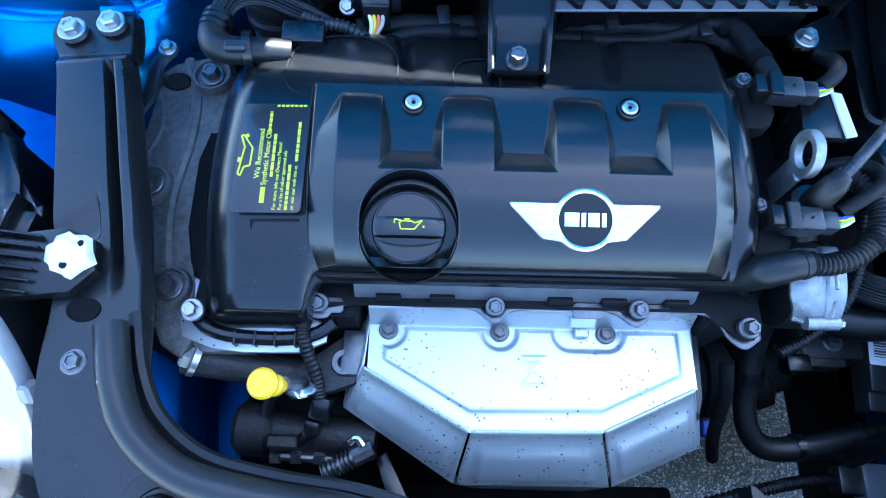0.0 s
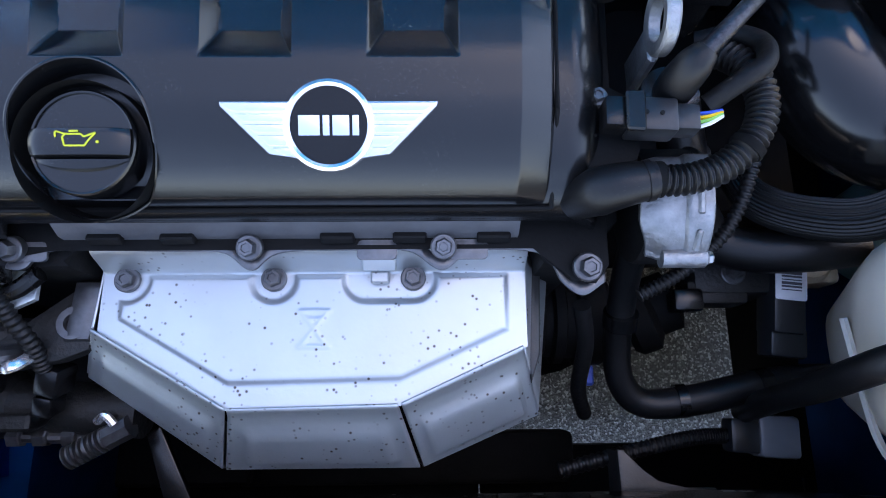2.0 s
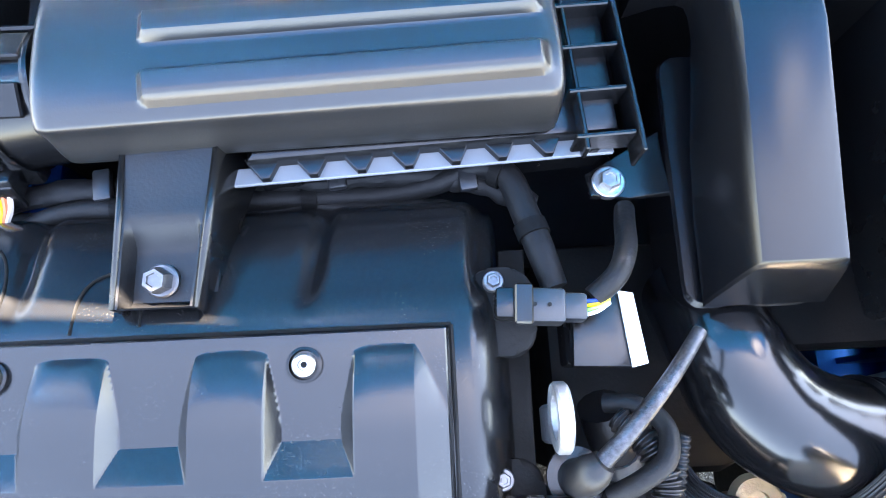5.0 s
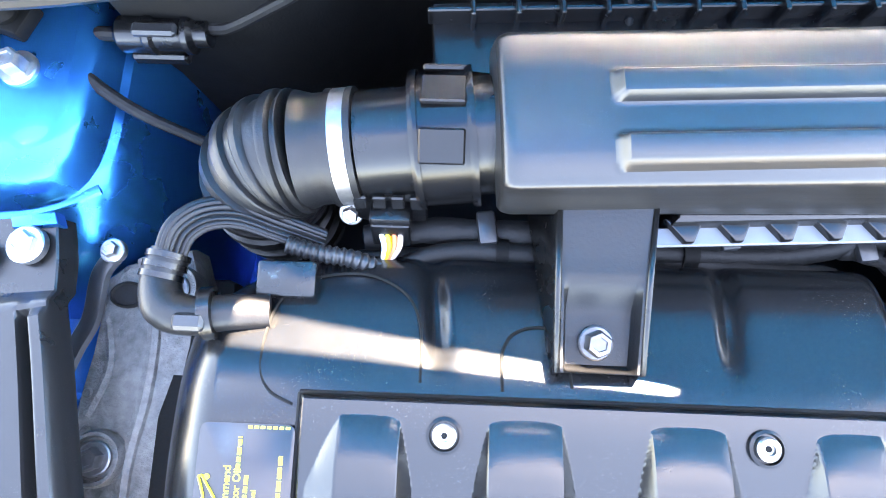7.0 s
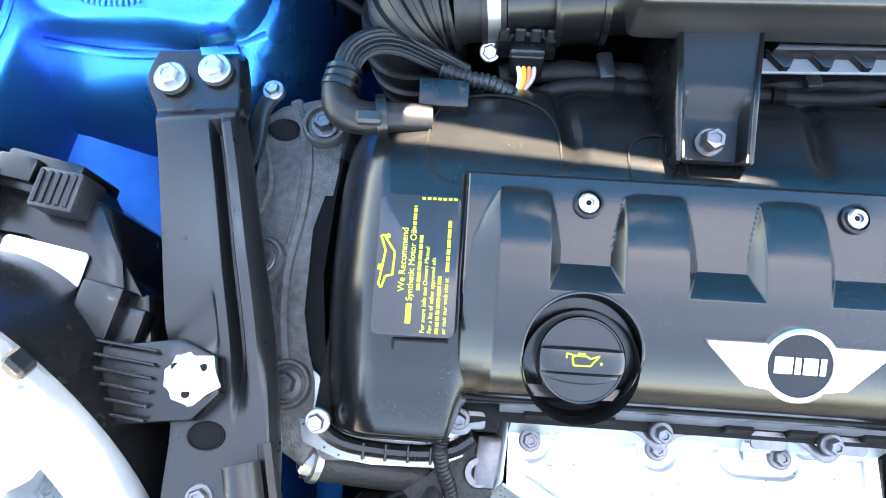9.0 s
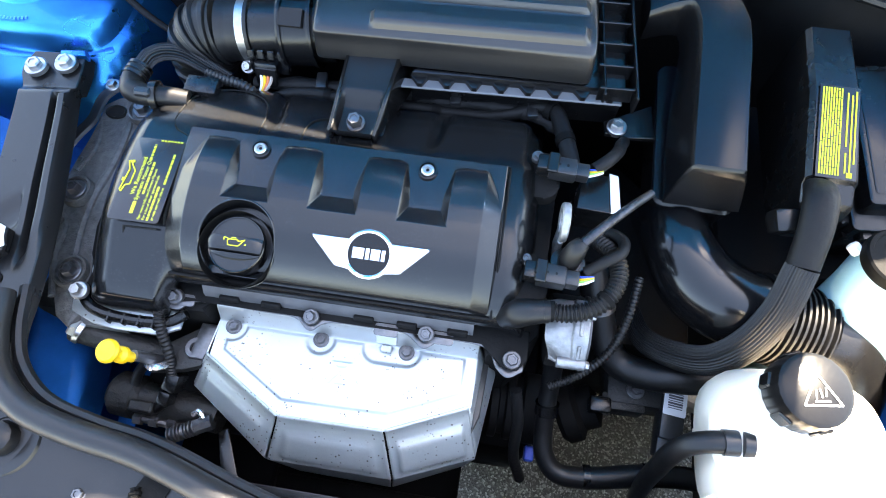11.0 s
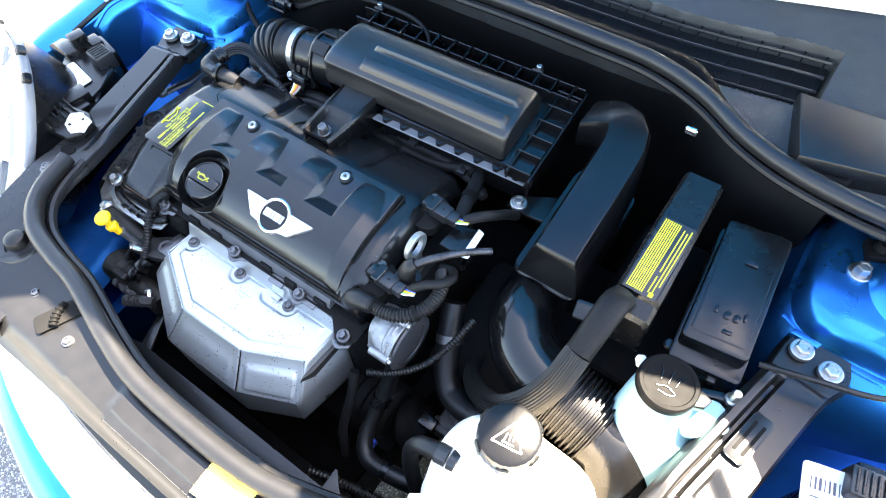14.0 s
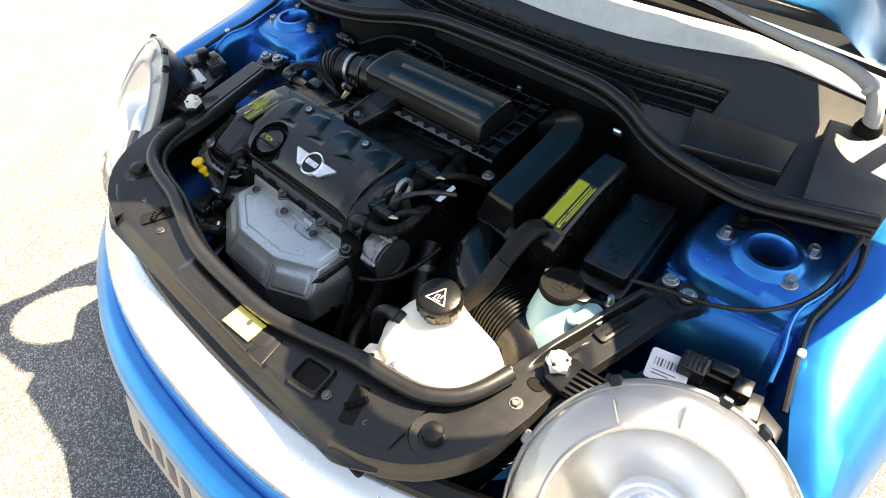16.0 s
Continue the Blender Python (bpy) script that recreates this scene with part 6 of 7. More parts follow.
for a in range(0, 360, 60):
    bm = bmesh.new()
    box(0.013, 0.0035, 0.017, 0.0015, 1, CT @ Matrix.Rotation(radians(a + 20), 4, "Z") @ tr(0, -0.0315, 0.010), bm)
    part("cap_rib", bm, BLACK, tc)
S = CT @ tr(0.002, -0.002, 0.0286, 0, 0, 8)
bm = bmesh.new()
tri_o = [(0, 0.0145), (0.0150, -0.0105), (-0.0150, -0.0105)]
for i in range(3):
    a, b = Vector((*tri_o[i], 0)), Vector((*tri_o[(i + 1) % 3], 0))
    d = (b - a)
    ang = math.degrees(math.atan2(d.y, d.x))
    mid = (a + b) / 2
    box(d.length, 0.0014, 0.0006, 0, 1, S @ tr(mid.x, mid.y, 0.0004, 0, 0, ang), bm)
for k in range(3):
    box(0.0012, 0.007, 0.0006, 0, 1, S @ tr(-0.004 + 0.004 * k, -0.002 + 0.001 * k, 0.0004, 0, 0, 8 if k % 2 else -8), bm)
box(0.012, 0.0014, 0.0006, 0, 1, S @ tr(0, -0.0072, 0.0004), bm)
part("sign", bm, PRINTW, tc, "white warning triangle")
hz = thing("bleed_hose", (0.2, -0.13, 0.6), "black rubber hose bending onto the expansion tank", "hose")
bm = bmesh.new()
tube([(0.215, -0.150, 0.56), (0.205, -0.140, 0.63), (0.199, -0.133, 0.69), (0.198, -0.126, 0.730), (0.205, -0.120, 0.753), (0.220, -0.1165, 0.763), (0.238, -0.1150, 0.766)], 0.0094, 16, 60, bm=bm)
part("tube", bm, RUBBER, hz)
bm = bmesh.new()
tube([(0.229, -0.1157, 0.765), (0.241, -0.1148, 0.7662)], 0.0108, 16, 8, bm=bm)
tube([(0.2435, -0.1148, 0.7663), (0.252, -0.1145, 0.7665)], 0.0114, 16, 8, bm=bm)
part("collar", bm, GREYPL, hz)
bm = bmesh.new()
tube([(0.251, -0.1145, 0.7665), (0.285, -0.112, 0.764)], 0.0072, 14, 6, bm=bm)
part("nipple", bm, TANK, hz)

# washer bottle
wb = thing("washer_bottle", (0.39, 0.04, 0.5), "pale teal washer bottle with a black flip cap", "washer bottle")
bm = bmesh.new()
rings = []
for rx, ry, z, cx, cy in ((0.050, 0.050, 0.48, 0.405, 0.02), (0.060, 0.055, 0.56, 0.405, 0.022), (0.062, 0.056, 0.66, 0.404, 0.028), (0.056, 0.050, 0.70, 0.400, 0.036), (0.046, 0.042, 0.735, 0.394, 0.048), (0.036, 0.036, 0.760, 0.388, 0.060), (0.030, 0.030, 0.772, 0.385, 0.065), (0.027, 0.027, 0.782, 0.385, 0.066)):
    rings.append([(cx + rx * math.cos(2 * math.pi * i / 40), cy + ry * math.sin(2 * math.pi * i / 40), z) for i in range(40)])
loft(rings, None, bm)
part("bottle", bm, TEAL, wb)
WM = tr(0.385, 0.066, 0.781, -4, 3, 0)
bm = bmesh.new()
lathe([(0.0, -0.004), (0.0295, -0.004), (0.0315, 0.0), (0.0315, 0.009), (0.0298, 0.011), (0.0262, 0.011), (0.0252, 0.0095), (0, 0.0095)], 44, WM, bm)
wc = part("cap", bm, MATT, wb, "black flip cap with embossed spray sign")
bm = bmesh.new()
prism([(0.024, -0.012), (0.040, -0.004), (0.044, 0.008), (0.030, 0.014)], 0.008, 0.002, WM, bm)
part("tab", bm, BLACK, wc)
for k in range(3):
    bm = bmesh.new()
    tube([WM @ Vector((-0.008 + 0.008 * k, -0.002, 0.0096)), WM @ Vector((-0.009 + 0.009 * k, 0.006, 0.0098)), WM @ Vector((-0.012 + 0.012 * k, 0.013, 0.0096))], 0.0009, 6, 10, bm=bm)
    part("mark", bm, BLACK, wc)
bm = bmesh.new()
tube([WM @ Vector((-0.010, -0.010, 0.0096)), WM @ Vector((0.0, -0.006, 0.0098)), WM @ Vector((0.010, -0.010, 0.0096)), WM @ Vector((0.004, -0.014, 0.0096)), WM @ Vector((-0.006, -0.014, 0.0096))], 0.0009, 6, 24, bm=bm)
part("mark", bm, BLACK, wc)
bm = bmesh.new()
box(0.010, 0.012, 0.010, 0.002, 1, tr(0.353, 0.078, 0.778, 0, 0, 30), bm)
part("hinge", bm, WHITE, wb)
bm = bmesh.new()
tube([(0.405, 0.085, 0.755), (0.430, 0.094, 0.760), (0.452, 0.098, 0.764)], 0.006, 8, 12, 0.6, bm=bm)
part("arm", bm, BLACK, wb)
bm = bmesh.new()
prism(rounded(0.05, 0.035, 0.010), 0.006, 0.002, tr(0.430, 0.062, 0.760, 0, 0, 40), bm)
part("lug", bm, TEAL, wb)

# headlamps, both sides
def headlamp(s):
    hl = thing("headlamp", (s * 0.60, -0.1, 0.5), "round clear headlamp in a black housing" if s < 0 else "round clear headlamp in a black housing, sunlit", "headlamp", "headlamps")
    C = Vector((s * 0.645, -0.120, 0.704))
    ax = Vector((s * 0.2416, -0.7148, 0.6563)).normalized()
    q = ax.to_track_quat("Z", "Y").to_matrix().to_4x4()
    M = Matrix.Translation(C) @ q @ Matrix.Diagonal((1.175, 1.357, 1, 1))
    bm = bmesh.new()
    lathe([(0.1400, -0.012), (0.1422, -0.008), (0.1425, -0.001), (0.1412, 0.002), (0.1392, 0.0015), (0.1385, -0.008)], 72, M, bm)
    bz = part("bezel", bm, SMOKE, hl, "clear plastic bezel edge")
    for a in (20, 62, 78, 118, 160, 205, 250, 300, 340):
        bm = bmesh.new()
        box(0.012, 0.010, 0.012, 0.002, 1, M @ tr(0.1425 * math.cos(radians(a)), 0.1425 * math.sin(radians(a)), -0.003, 0, 0, a - 90), bm)
        part("rim_clip", bm, BLACK if 55 < a < 125 else SMOKE, bz)
    bm = bmesh.new()
    lathe([(0.100, -0.004), (0.1015, 0.006), (0.1045, 0.008), (0.1070, 0.004), (0.1380, -0.004), (0.1382, -0.012), (0.100, -0.016), (0.100, -0.004)], 72, M, bm)
    part("inner_rim", bm, SURROUND, hl, "grey inner surround")
    bm = bmesh.new()
    prof = [(0.1395 * math.sin(a) ** 0.85, 0.066 * math.cos(a) ** 1.15) for a in [math.pi / 2 * k / 18 for k in range(19)]][::-1]
    lathe(prof, 72, M, bm)
    ln_ = part("lens", bm, LENS, hl, "clear domed lens")
    md = ln_.modifiers.new("thick", "SOLIDIFY")
    md.thickness = 0.003
    ln_.visible_shadow = False
    bm = bmesh.new()
    lathe([(0.0, -0.062), (0.035, -0.060), (0.065, -0.048), (0.085, -0.032), (0.096, -0.014), (0.1005, 0.0)], 72, M, bm)
    bowl = part("reflector", bm, ALUDIF, hl, "mirrored reflector bowl")
    bm = bmesh.new()
    lathe([(0.0, -0.005), (0.020, -0.008), (0.034, -0.018), (0.040, -0.030), (0.043, -0.030), (0.045, -0.045), (0.040, -0.060)], 40, M, bm)
    part("projector", bm, CHROME, bowl, "bright projector eye")
    for a in (60, 90, 120, 240, 270, 300):
        bm = bmesh.new()
        box(0.003, 0.022, 0.006, 0.001, 1, M @ tr(0.118 * math.cos(radians(a)), 0.118 * math.sin(radians(a)), 0.004, 0, 0, a - 90), bm)
        part("flute", bm, SURROUND, bowl)
    bm = bmesh.new()
    lathe([(0.0, -0.13), (0.06, -0.125), (0.11, -0.09), (0.136, -0.022), (0.1385, -0.013), (0.120, -0.030)], 56, M, bm)
    part("shell", bm, BLACK, hl)
    # rear housing with its blocks and label
    bm = bmesh.new()
    prism([(0.500, -0.075), (0.520, -0.020), (0.524, 0.005), (0.533, 0.040), (0.550, 0.080), (0.598, 0.108), (0.650, 0.110), (0.700, 0.085), (0.702, 0.060), (0.605, 0.062), (0.560, 0.045), (0.540, 0.010), (0.530, -0.020), (0.512, -0.078)], 0.10, 0.006, None if s > 0 else Matrix.Diagonal((-1, 1, 1, 1)), bm)
    bm.transform(tr(0, 0, 0.655))
    hb = part("rear_housing", bm, BLACK, hl)
    for x, y, z, w, d, h in ((0.600, 0.098, 0.742, 0.060, 0.030, 0.05), (0.650, 0.080, 0.74, 0.04, 0.04, 0.05)):
        bm = bmesh.new()
        box(w, d, h, 0.003, 2, tr(s * x, y, z, 0, 0, s * 12), bm)
        part("block", bm, BLACK, hb)
    bm = bmesh.new()
    prism([(0.512, -0.060), (0.504, -0.012), (0.512, 0.020), (0.536, 0.034), (0.546, 0.066), (0.570, 0.100), (0.640, 0.112), (0.660, 0.060), (0.620, 0.010), (0.570, -0.045)], 0.030, 0.005, Matrix.Diagonal((s, 1, 1, 1)) @ tr(0, 0, 0.720), bm)
    part("deck", bm, BLACK, hb)
    LM = tr(s * 0.557, 0.066, 0.7555, 6, 0, 14) if s > 0 else tr(-0.592, 0.022, 0.7555, 4, 0, -10)
    w_, h_ = (0.052, 0.046) if s > 0 else (0.064, 0.056)
    bm = bmesh.new()
    prism(rounded(w_, h_, 0.004), 0.002, 0.0006, LM, bm)
    lb = part("label", bm, PAPER, hb, "white paper label with barcode" if s > 0 else "plain white label")
    if s > 0:
        for k in range(9):
            bar(LM @ tr(-0.018 + 0.0042 * k, -0.002, 0.0022, 0, 0, 90), 0.012, 0.0008 + 0.0008 * (k % 3), GREYINK, lb)
        for k in range(2):
            bar(LM @ tr(-0.018, -0.009 - 0.005 * k, 0.0022), 0.030 - 0.008 * k, 0.0012, GREYINK, lb)
    # stepped ribs and latch frames on the deck
    for x, y, w2, d2, h2 in ((0.536, 0.004, 0.030, 0.036, 0.026), (0.516, -0.006, 0.018, 0.028, 0.018), (0.545, -0.030, 0.034, 0.006, 0.020), (0.612, 0.100, 0.030, 0.018, 0.030), (0.640, 0.088, 0.022, 0.026, 0.036)):
        bm = bmesh.new()
        box(w2, d2, h2, 0.002, 2, tr(s * x, y, 0.750 + h2 / 2 - 0.004, 0, 0, s * 10), bm)
        part("step", bm, BLACK, hb)
    # plug with vertical ribs
    bm = bmesh.new()
    box(0.034, 0.030, 0.030, 0.003, 2, tr(s * 0.580, 0.085, 0.760, 0, 0, s * 8), bm)
    pg = part("plug", bm, GREYPL, hb, "grey ribbed plug")
    for k in range(5):
        bm = bmesh.new()
        box(0.0025, 0.024, 0.003, 0.0006, 1, tr(s * 0.580, 0.085, 0.7755, 0, 0, s * 8) @ tr(-0.012 + 0.006 * k, 0, 0), bm)
        part("rib", bm, BLACK, pg)
    # ribbed mounting arm and its white retainer
    bm = bmesh.new()
    prism([(0.520, -0.070), (0.520, -0.020), (0.470, -0.012), (0.445, -0.022), (0.440, -0.045), (0.455, -0.062)], 0.010, 0.003, None if s > 0 else Matrix.Diagonal((-1, 1, 1, 1)), bm)
    bm.transform(tr(0, 0, 0.770))
    ar = part("arm", bm, BLACK, hl, "ribbed mounting arm")
    for k in range(6):
        bm = bmesh.new()
        box(0.040, 0.0022, 0.006, 0.0006, 1, tr(s * 0.502, -0.062 + 0.0085 * k, 0.782, 0, 0, s * 6), bm)
        part("fin", bm, BLACK, ar)
    bm = bmesh.new()
    star = [((0.017 if k % 2 else 0.0125) * math.cos(math.pi * k / 5), (0.017 if k % 2 else 0.0125) * math.sin(math.pi * k / 5)) for k in range(10)]
    prism(star, 0.012, 0.003, tr(s * 0.456, -0.036, 0.780, 4, s * 3, 20), bm)
    disc(0.009, 0.016, 0.003, 16, tr(s * 0.456, -0.036, 0.784), bm)
    ret = part("retainer", bm, WHITE, hl, "white plastic retainer nut")
    # flat dark discs draw the shade in the nut's hollows
    for a in (35, 150, 270):
        bm = bmesh.new()
        disc(0.0026, 0.0012, 0.0003, 10, tr(s * 0.456 + 0.0105 * math.cos(radians(a)), -0.036 + 0.0105 * math.sin(radians(a)), 0.7918), bm)
        part("hollow", bm, DARK, ret)
for s in (-1, 1):
    headlamp(s)

# thin black cable across the dome foot
cb = bmesh.new()
tube([(0.452, 0.135, 0.79), (0.50, 0.142, 0.800), (0.56, 0.160, 0.800), (0.615, 0.205, 0.795), (0.648, 0.27, 0.80), (0.655, 0.34, 0.83), (0.650, 0.40, 0.862)], 0.0032, 8, 60, bm=cb)
solo("bonnet_cable", cb, RUBBER, "thin black cable lying over the blue inner wing", "cable")

# ---- connectors and lines at the end of the head ----
for k, (x, y, z, rz) in enumerate(((0.074, 0.112, 0.797, -4), (0.073, 0.004, 0.785, -3))):
    pl = thing("coil_plug", (x, y, z - 0.01), "dark grey locking plug on the end of the cylinder head", "connector", "plugs on the head")
    M = tr(x, y, z, 0, 0, rz)
    bm = bmesh.new()
    box(0.026, 0.019, 0.016, 0.002, 2, M, bm)
    c = part("shell", bm, GREYPL, pl)
    for dx in (-0.004, 0.004):
        bm = bmesh.new()
        disc(0.0012, 0.0008, 0, 8, M @ tr(dx, 0, 0.008), bm)
        part("dimple", bm, DARK, c)
    bm = bmesh.new()
    box(0.014, 0.017, 0.015, 0.002, 2, M @ tr(-0.018, 0.001, 0), bm)
    part("header", bm, BLACK, pl)
    bm = bmesh.new()
    box(0.014, 0.015, 0.013, 0.002, 2, M @ tr(0.018, 0.0, 0), bm)
    part("boot", bm, GREYPL, pl)
    bm = bmesh.new()
    box(0.010, 0.022, 0.004, 0.001, 1, M @ tr(-0.010, 0, 0.009), bm)
    part("latch", bm, BLACK, pl)
    for j, w in enumerate((WHITE, GREENW, YELLOW, BLUEPL)):
        bm = bmesh.new()
        tube([M @ Vector((0.024, -0.004 + 0.0026 * j, 0.001)), M @ Vector((0.031, -0.002 + 0.0020 * j, 0.003)), M @ Vector((0.038, 0.003 + 0.0010 * j, 0.002))], 0.0011, 6, 8, bm=bm)
        part("wire", bm, w, pl)
    # dark block that draws the shaded pocket in the cover that the plug sits in
    bm = bmesh.new()
    prism(rounded(0.040, 0.052, 0.014), 0.014, 0.004, tr(x - 0.020, y + 0.002, z - 0.031), bm)
    solo("coil_pocket", bm, DARK, "dark pocket at the end of the engine cover", "pocket", "pockets in the cover")
    bolt((x - 0.024, y + 0.018, z - 0.010), 0.0042, 0.005, material=DULLB, parent=pl)

# lifting eye
bm = bmesh.new()
lathe([(0.0112, -0.003), (0.0125, -0.0038), (0.0172, -0.0038), (0.0185, -0.0025), (0.0185, 0.0025), (0.0172, 0.0038), (0.0125, 0.0038), (0.0112, 0.003), (0.0112, -0.003)], 36, tr(0.079, 0.053, 0.800, 0, 90, 0) @ tr(0, 0, 0, 0, 0, 0), bm)
box(0.006, 0.022, 0.040, 0.002, 1, tr(0.079, 0.050, 0.765), bm)
solo("lifting_eye", bm, CAST, "grey steel engine lifting eye", "lifting eye")

# foil-sleeved line with a rubber boot
ln2 = thing("foil_line", (0.095, 0.03, 0.74), "metal-braided line rising from a black rubber boot", "line")
bm = bmesh.new()
tube([(0.094, 0.028, 0.805), (0.112, 0.046, 0.812), (0.135, 0.070, 0.812), (0.157, 0.094, 0.803)], [0.0050, 0.0046, 0.0043, 0.0040], 12, 50, bm=bm)
part("sleeve", bm, FOIL, ln2, "grey braided metal sleeve")
bm = bmesh.new()
tube([(0.088, 0.022, 0.770), (0.088, 0.022, 0.790), (0.092, 0.026, 0.803), (0.097, 0.031, 0.808)], [0.010, 0.0105, 0.0095, 0.0065], 16, 20, bm=bm)
part("boot", bm, RUBBER, ln2)
bm = bmesh.new()
lathe([(0.010, 0), (0.016, 0.001), (0.016, 0.005), (0.010, 0.006)], 24, tr(0.088, 0.022, 0.775), bm)
part("collar", bm, BLACK, ln2)

# black flap with a white tag
fl2 = thing("sensor_flap", (0.115, 0.1, 0.74), "black plastic flap with a white paper tag", "sensor")
bm = bmesh.new()
prism([(0.092, 0.080), (0.128, 0.078), (0.124, 0.122), (0.095, 0.116)], 0.006, 0.002, tr(0, 0, 0.777, 0, 0, 0), bm)
part("flap", bm, BLACK, fl2)
bm = bmesh.new()
prism([(0.1245, 0.078), (0.1335, 0.080), (0.1300, 0.120), (0.1215, 0.122)], 0.002, 0.0005, tr(0, 0, 0.7835), bm)
part("tag", bm, PAPER, fl2)
bm = bmesh.new()
box(0.03, 0.03, 0.04, 0.003, 2, tr(0.108, 0.098, 0.757), bm)
part("stem", bm, BLACK, fl2)

def hose(name, pts, r, label, category="hose", material=None, rib=0.0, ribs=0, n=None, flat=1.0, group=""):
    bm = bmesh.new()
    tube(pts, r, 14, n, flat, bm=bm, rib=rib, ribs=ribs)
    return solo(name, bm, material or RUBBER, label, category, group)

rc = hose("ribbed_conduit", [(0.072, -0.027, 0.778), (0.092, -0.027, 0.778), (0.113, -0.020, 0.780), (0.129, -0.004, 0.784), (0.134, 0.016, 0.786), (0.128, 0.036, 0.784), (0.116, 0.052, 0.774)], 0.0078, "black ribbed cable conduit beside the head", "conduit", RUBBER, 0.0009, 34)
for p, q in (((0.074, -0.027, 0.778), (0.079, -0.027, 0.778)), ((0.1225, -0.0125, 0.782), (0.1255, -0.0090, 0.783))):
    bm = bmesh.new()
    tube([p, q], 0.0096, 18, 4, bm=bm)
    part("end_ring", bm, MATT, rc)
ps = hose("pipe_stub", [(0.038, -0.030, 0.752), (0.048, -0.030, 0.768), (0.060, -0.029, 0.776), (0.076, -0.027, 0.778)], [0.011, 0.0135, 0.0120, 0.0100], "black plastic breather stub", "pipe", RUBBER)
bm = bmesh.new()
tube([(0.0700, -0.0278, 0.7775), (0.0735, -0.0272, 0.7778)], 0.0112, 20, 4, bm=bm)
part("bead", bm, RUBBER, ps)
hose("cable_loop", [(0.104, 0.012, 0.786), (0.118, 0.020, 0.796), (0.132, 0.030, 0.797), (0.136, 0.046, 0.790), (0.126, 0.058, 0.78), (0.110, 0.060, 0.77)], 0.0055, "black taped cable loop", "cable", TAPE)
hose("cable_branch", [(0.104, 0.116, 0.797), (0.118, 0.128, 0.800), (0.128, 0.146, 0.790), (0.134, 0.165, 0.775), (0.140, 0.18, 0.76)], 0.0065, "black taped cable branch", "cable", TAPE)
rl = hose("rear_loom", [(-0.262, 0.180, 0.751), (-0.235, 0.193, 0.755), (-0.205, 0.197, 0.757), (-0.165, 0.196, 0.756), (-0.10, 0.202, 0.748), (-0.02, 0.203, 0.745), (0.02, 0.207, 0.752), (0.048, 0.214, 0.760), (0.066, 0.205, 0.764), (0.074, 0.180, 0.768), (0.082, 0.150, 0.772), (0.088, 0.128, 0.772)], [0.0055, 0.006, 0.007, 0.0075, 0.008, 0.008, 0.0075, 0.0085, 0.009, 0.009, 0.008], "black taped wiring loom behind the engine cover", "cable", TAPE)
for p, q, r in (((-0.190, 0.1968, 0.7568), (-0.182, 0.1966, 0.7567), 0.0085), ((-0.070, 0.2022, 0.7469), (-0.060, 0.2024, 0.7463), 0.0098), ((0.058, 0.2105, 0.762), (0.064, 0.2065, 0.7636), 0.0108), ((0.0765, 0.170, 0.7693), (0.079, 0.161, 0.7706), 0.0105)):
    bm = bmesh.new()
    tube([p, q], r, 16, 6, bm=bm)
    part("tape_band", bm, MATT, rl)
hose("sensor_conduit", [(-0.318, 0.192, 0.778), (-0.300, 0.188, 0.775), (-0.280, 0.186, 0.772), (-0.262, 0.183, 0.760)], 0.0055, "grey ribbed conduit to the flow sensor", "conduit", GREYPL, 0.0006, 14)
ch = hose("coolant_hose", [(0.098, -0.030, 0.68), (0.100, -0.055, 0.640), (0.101, -0.095, 0.606), (0.106, -0.125, 0.590), (0.125, -0.142, 0.583), (0.165, -0.140, 0.585), (0.215, -0.130, 0.585), (0.26, -0.125, 0.58), (0.32, -0.125, 0.57)], [0.0105, 0.0105, 0.0105, 0.0108, 0.0115, 0.0122, 0.0125, 0.0125, 0.0125], "thick black coolant hose", "hose", RUBBER, group="coolant hoses", n=60)
for p, q in (((0.1005, -0.075, 0.623), (0.101, -0.084, 0.615)), ((0.215, -0.130, 0.585), (0.226, -0.1285, 0.5845)), ((0.150, -0.141, 0.584), (0.158, -0.1405, 0.5845))):
    bm = bmesh.new()
    tube([p, q], 0.0132, 20, 6, bm=bm)
    part("clamp", bm, BLACK, ch)
ch = hose("coolant_hose", [(0.125, 0.060, 0.70), (0.138, 0.030, 0.675), (0.152, 0.0, 0.650), (0.172, -0.022, 0.635), (0.200, -0.032, 0.640), (0.232, -0.034, 0.650), (0.27, -0.03, 0.65)], 0.0165, "thick black coolant hose", "hose", RUBBER, group="coolant hoses", n=50)
bm = bmesh.new()
tube([(0.138, 0.030, 0.675), (0.142, 0.022, 0.668)], 0.0182, 20, 6, bm=bm)
part("clamp", bm, DULLB, ch)
hose("sensor_conduit", [(0.090, -0.075, 0.695), (0.118, -0.060, 0.700), (0.145, -0.035, 0.710), (0.160, 0.0, 0.72), (0.168, 0.04, 0.73)], 0.0042, "thin ribbed conduit under the pump", "conduit", RUBBER, 0.0005, 40)
hose("heater_hose", [(0.062, -0.075, 0.66), (0.070, -0.10, 0.63), (0.072, -0.13, 0.59), (0.085, -0.15, 0.55)], 0.0062, "black taped cable down the engine front", "cable", TAPE)


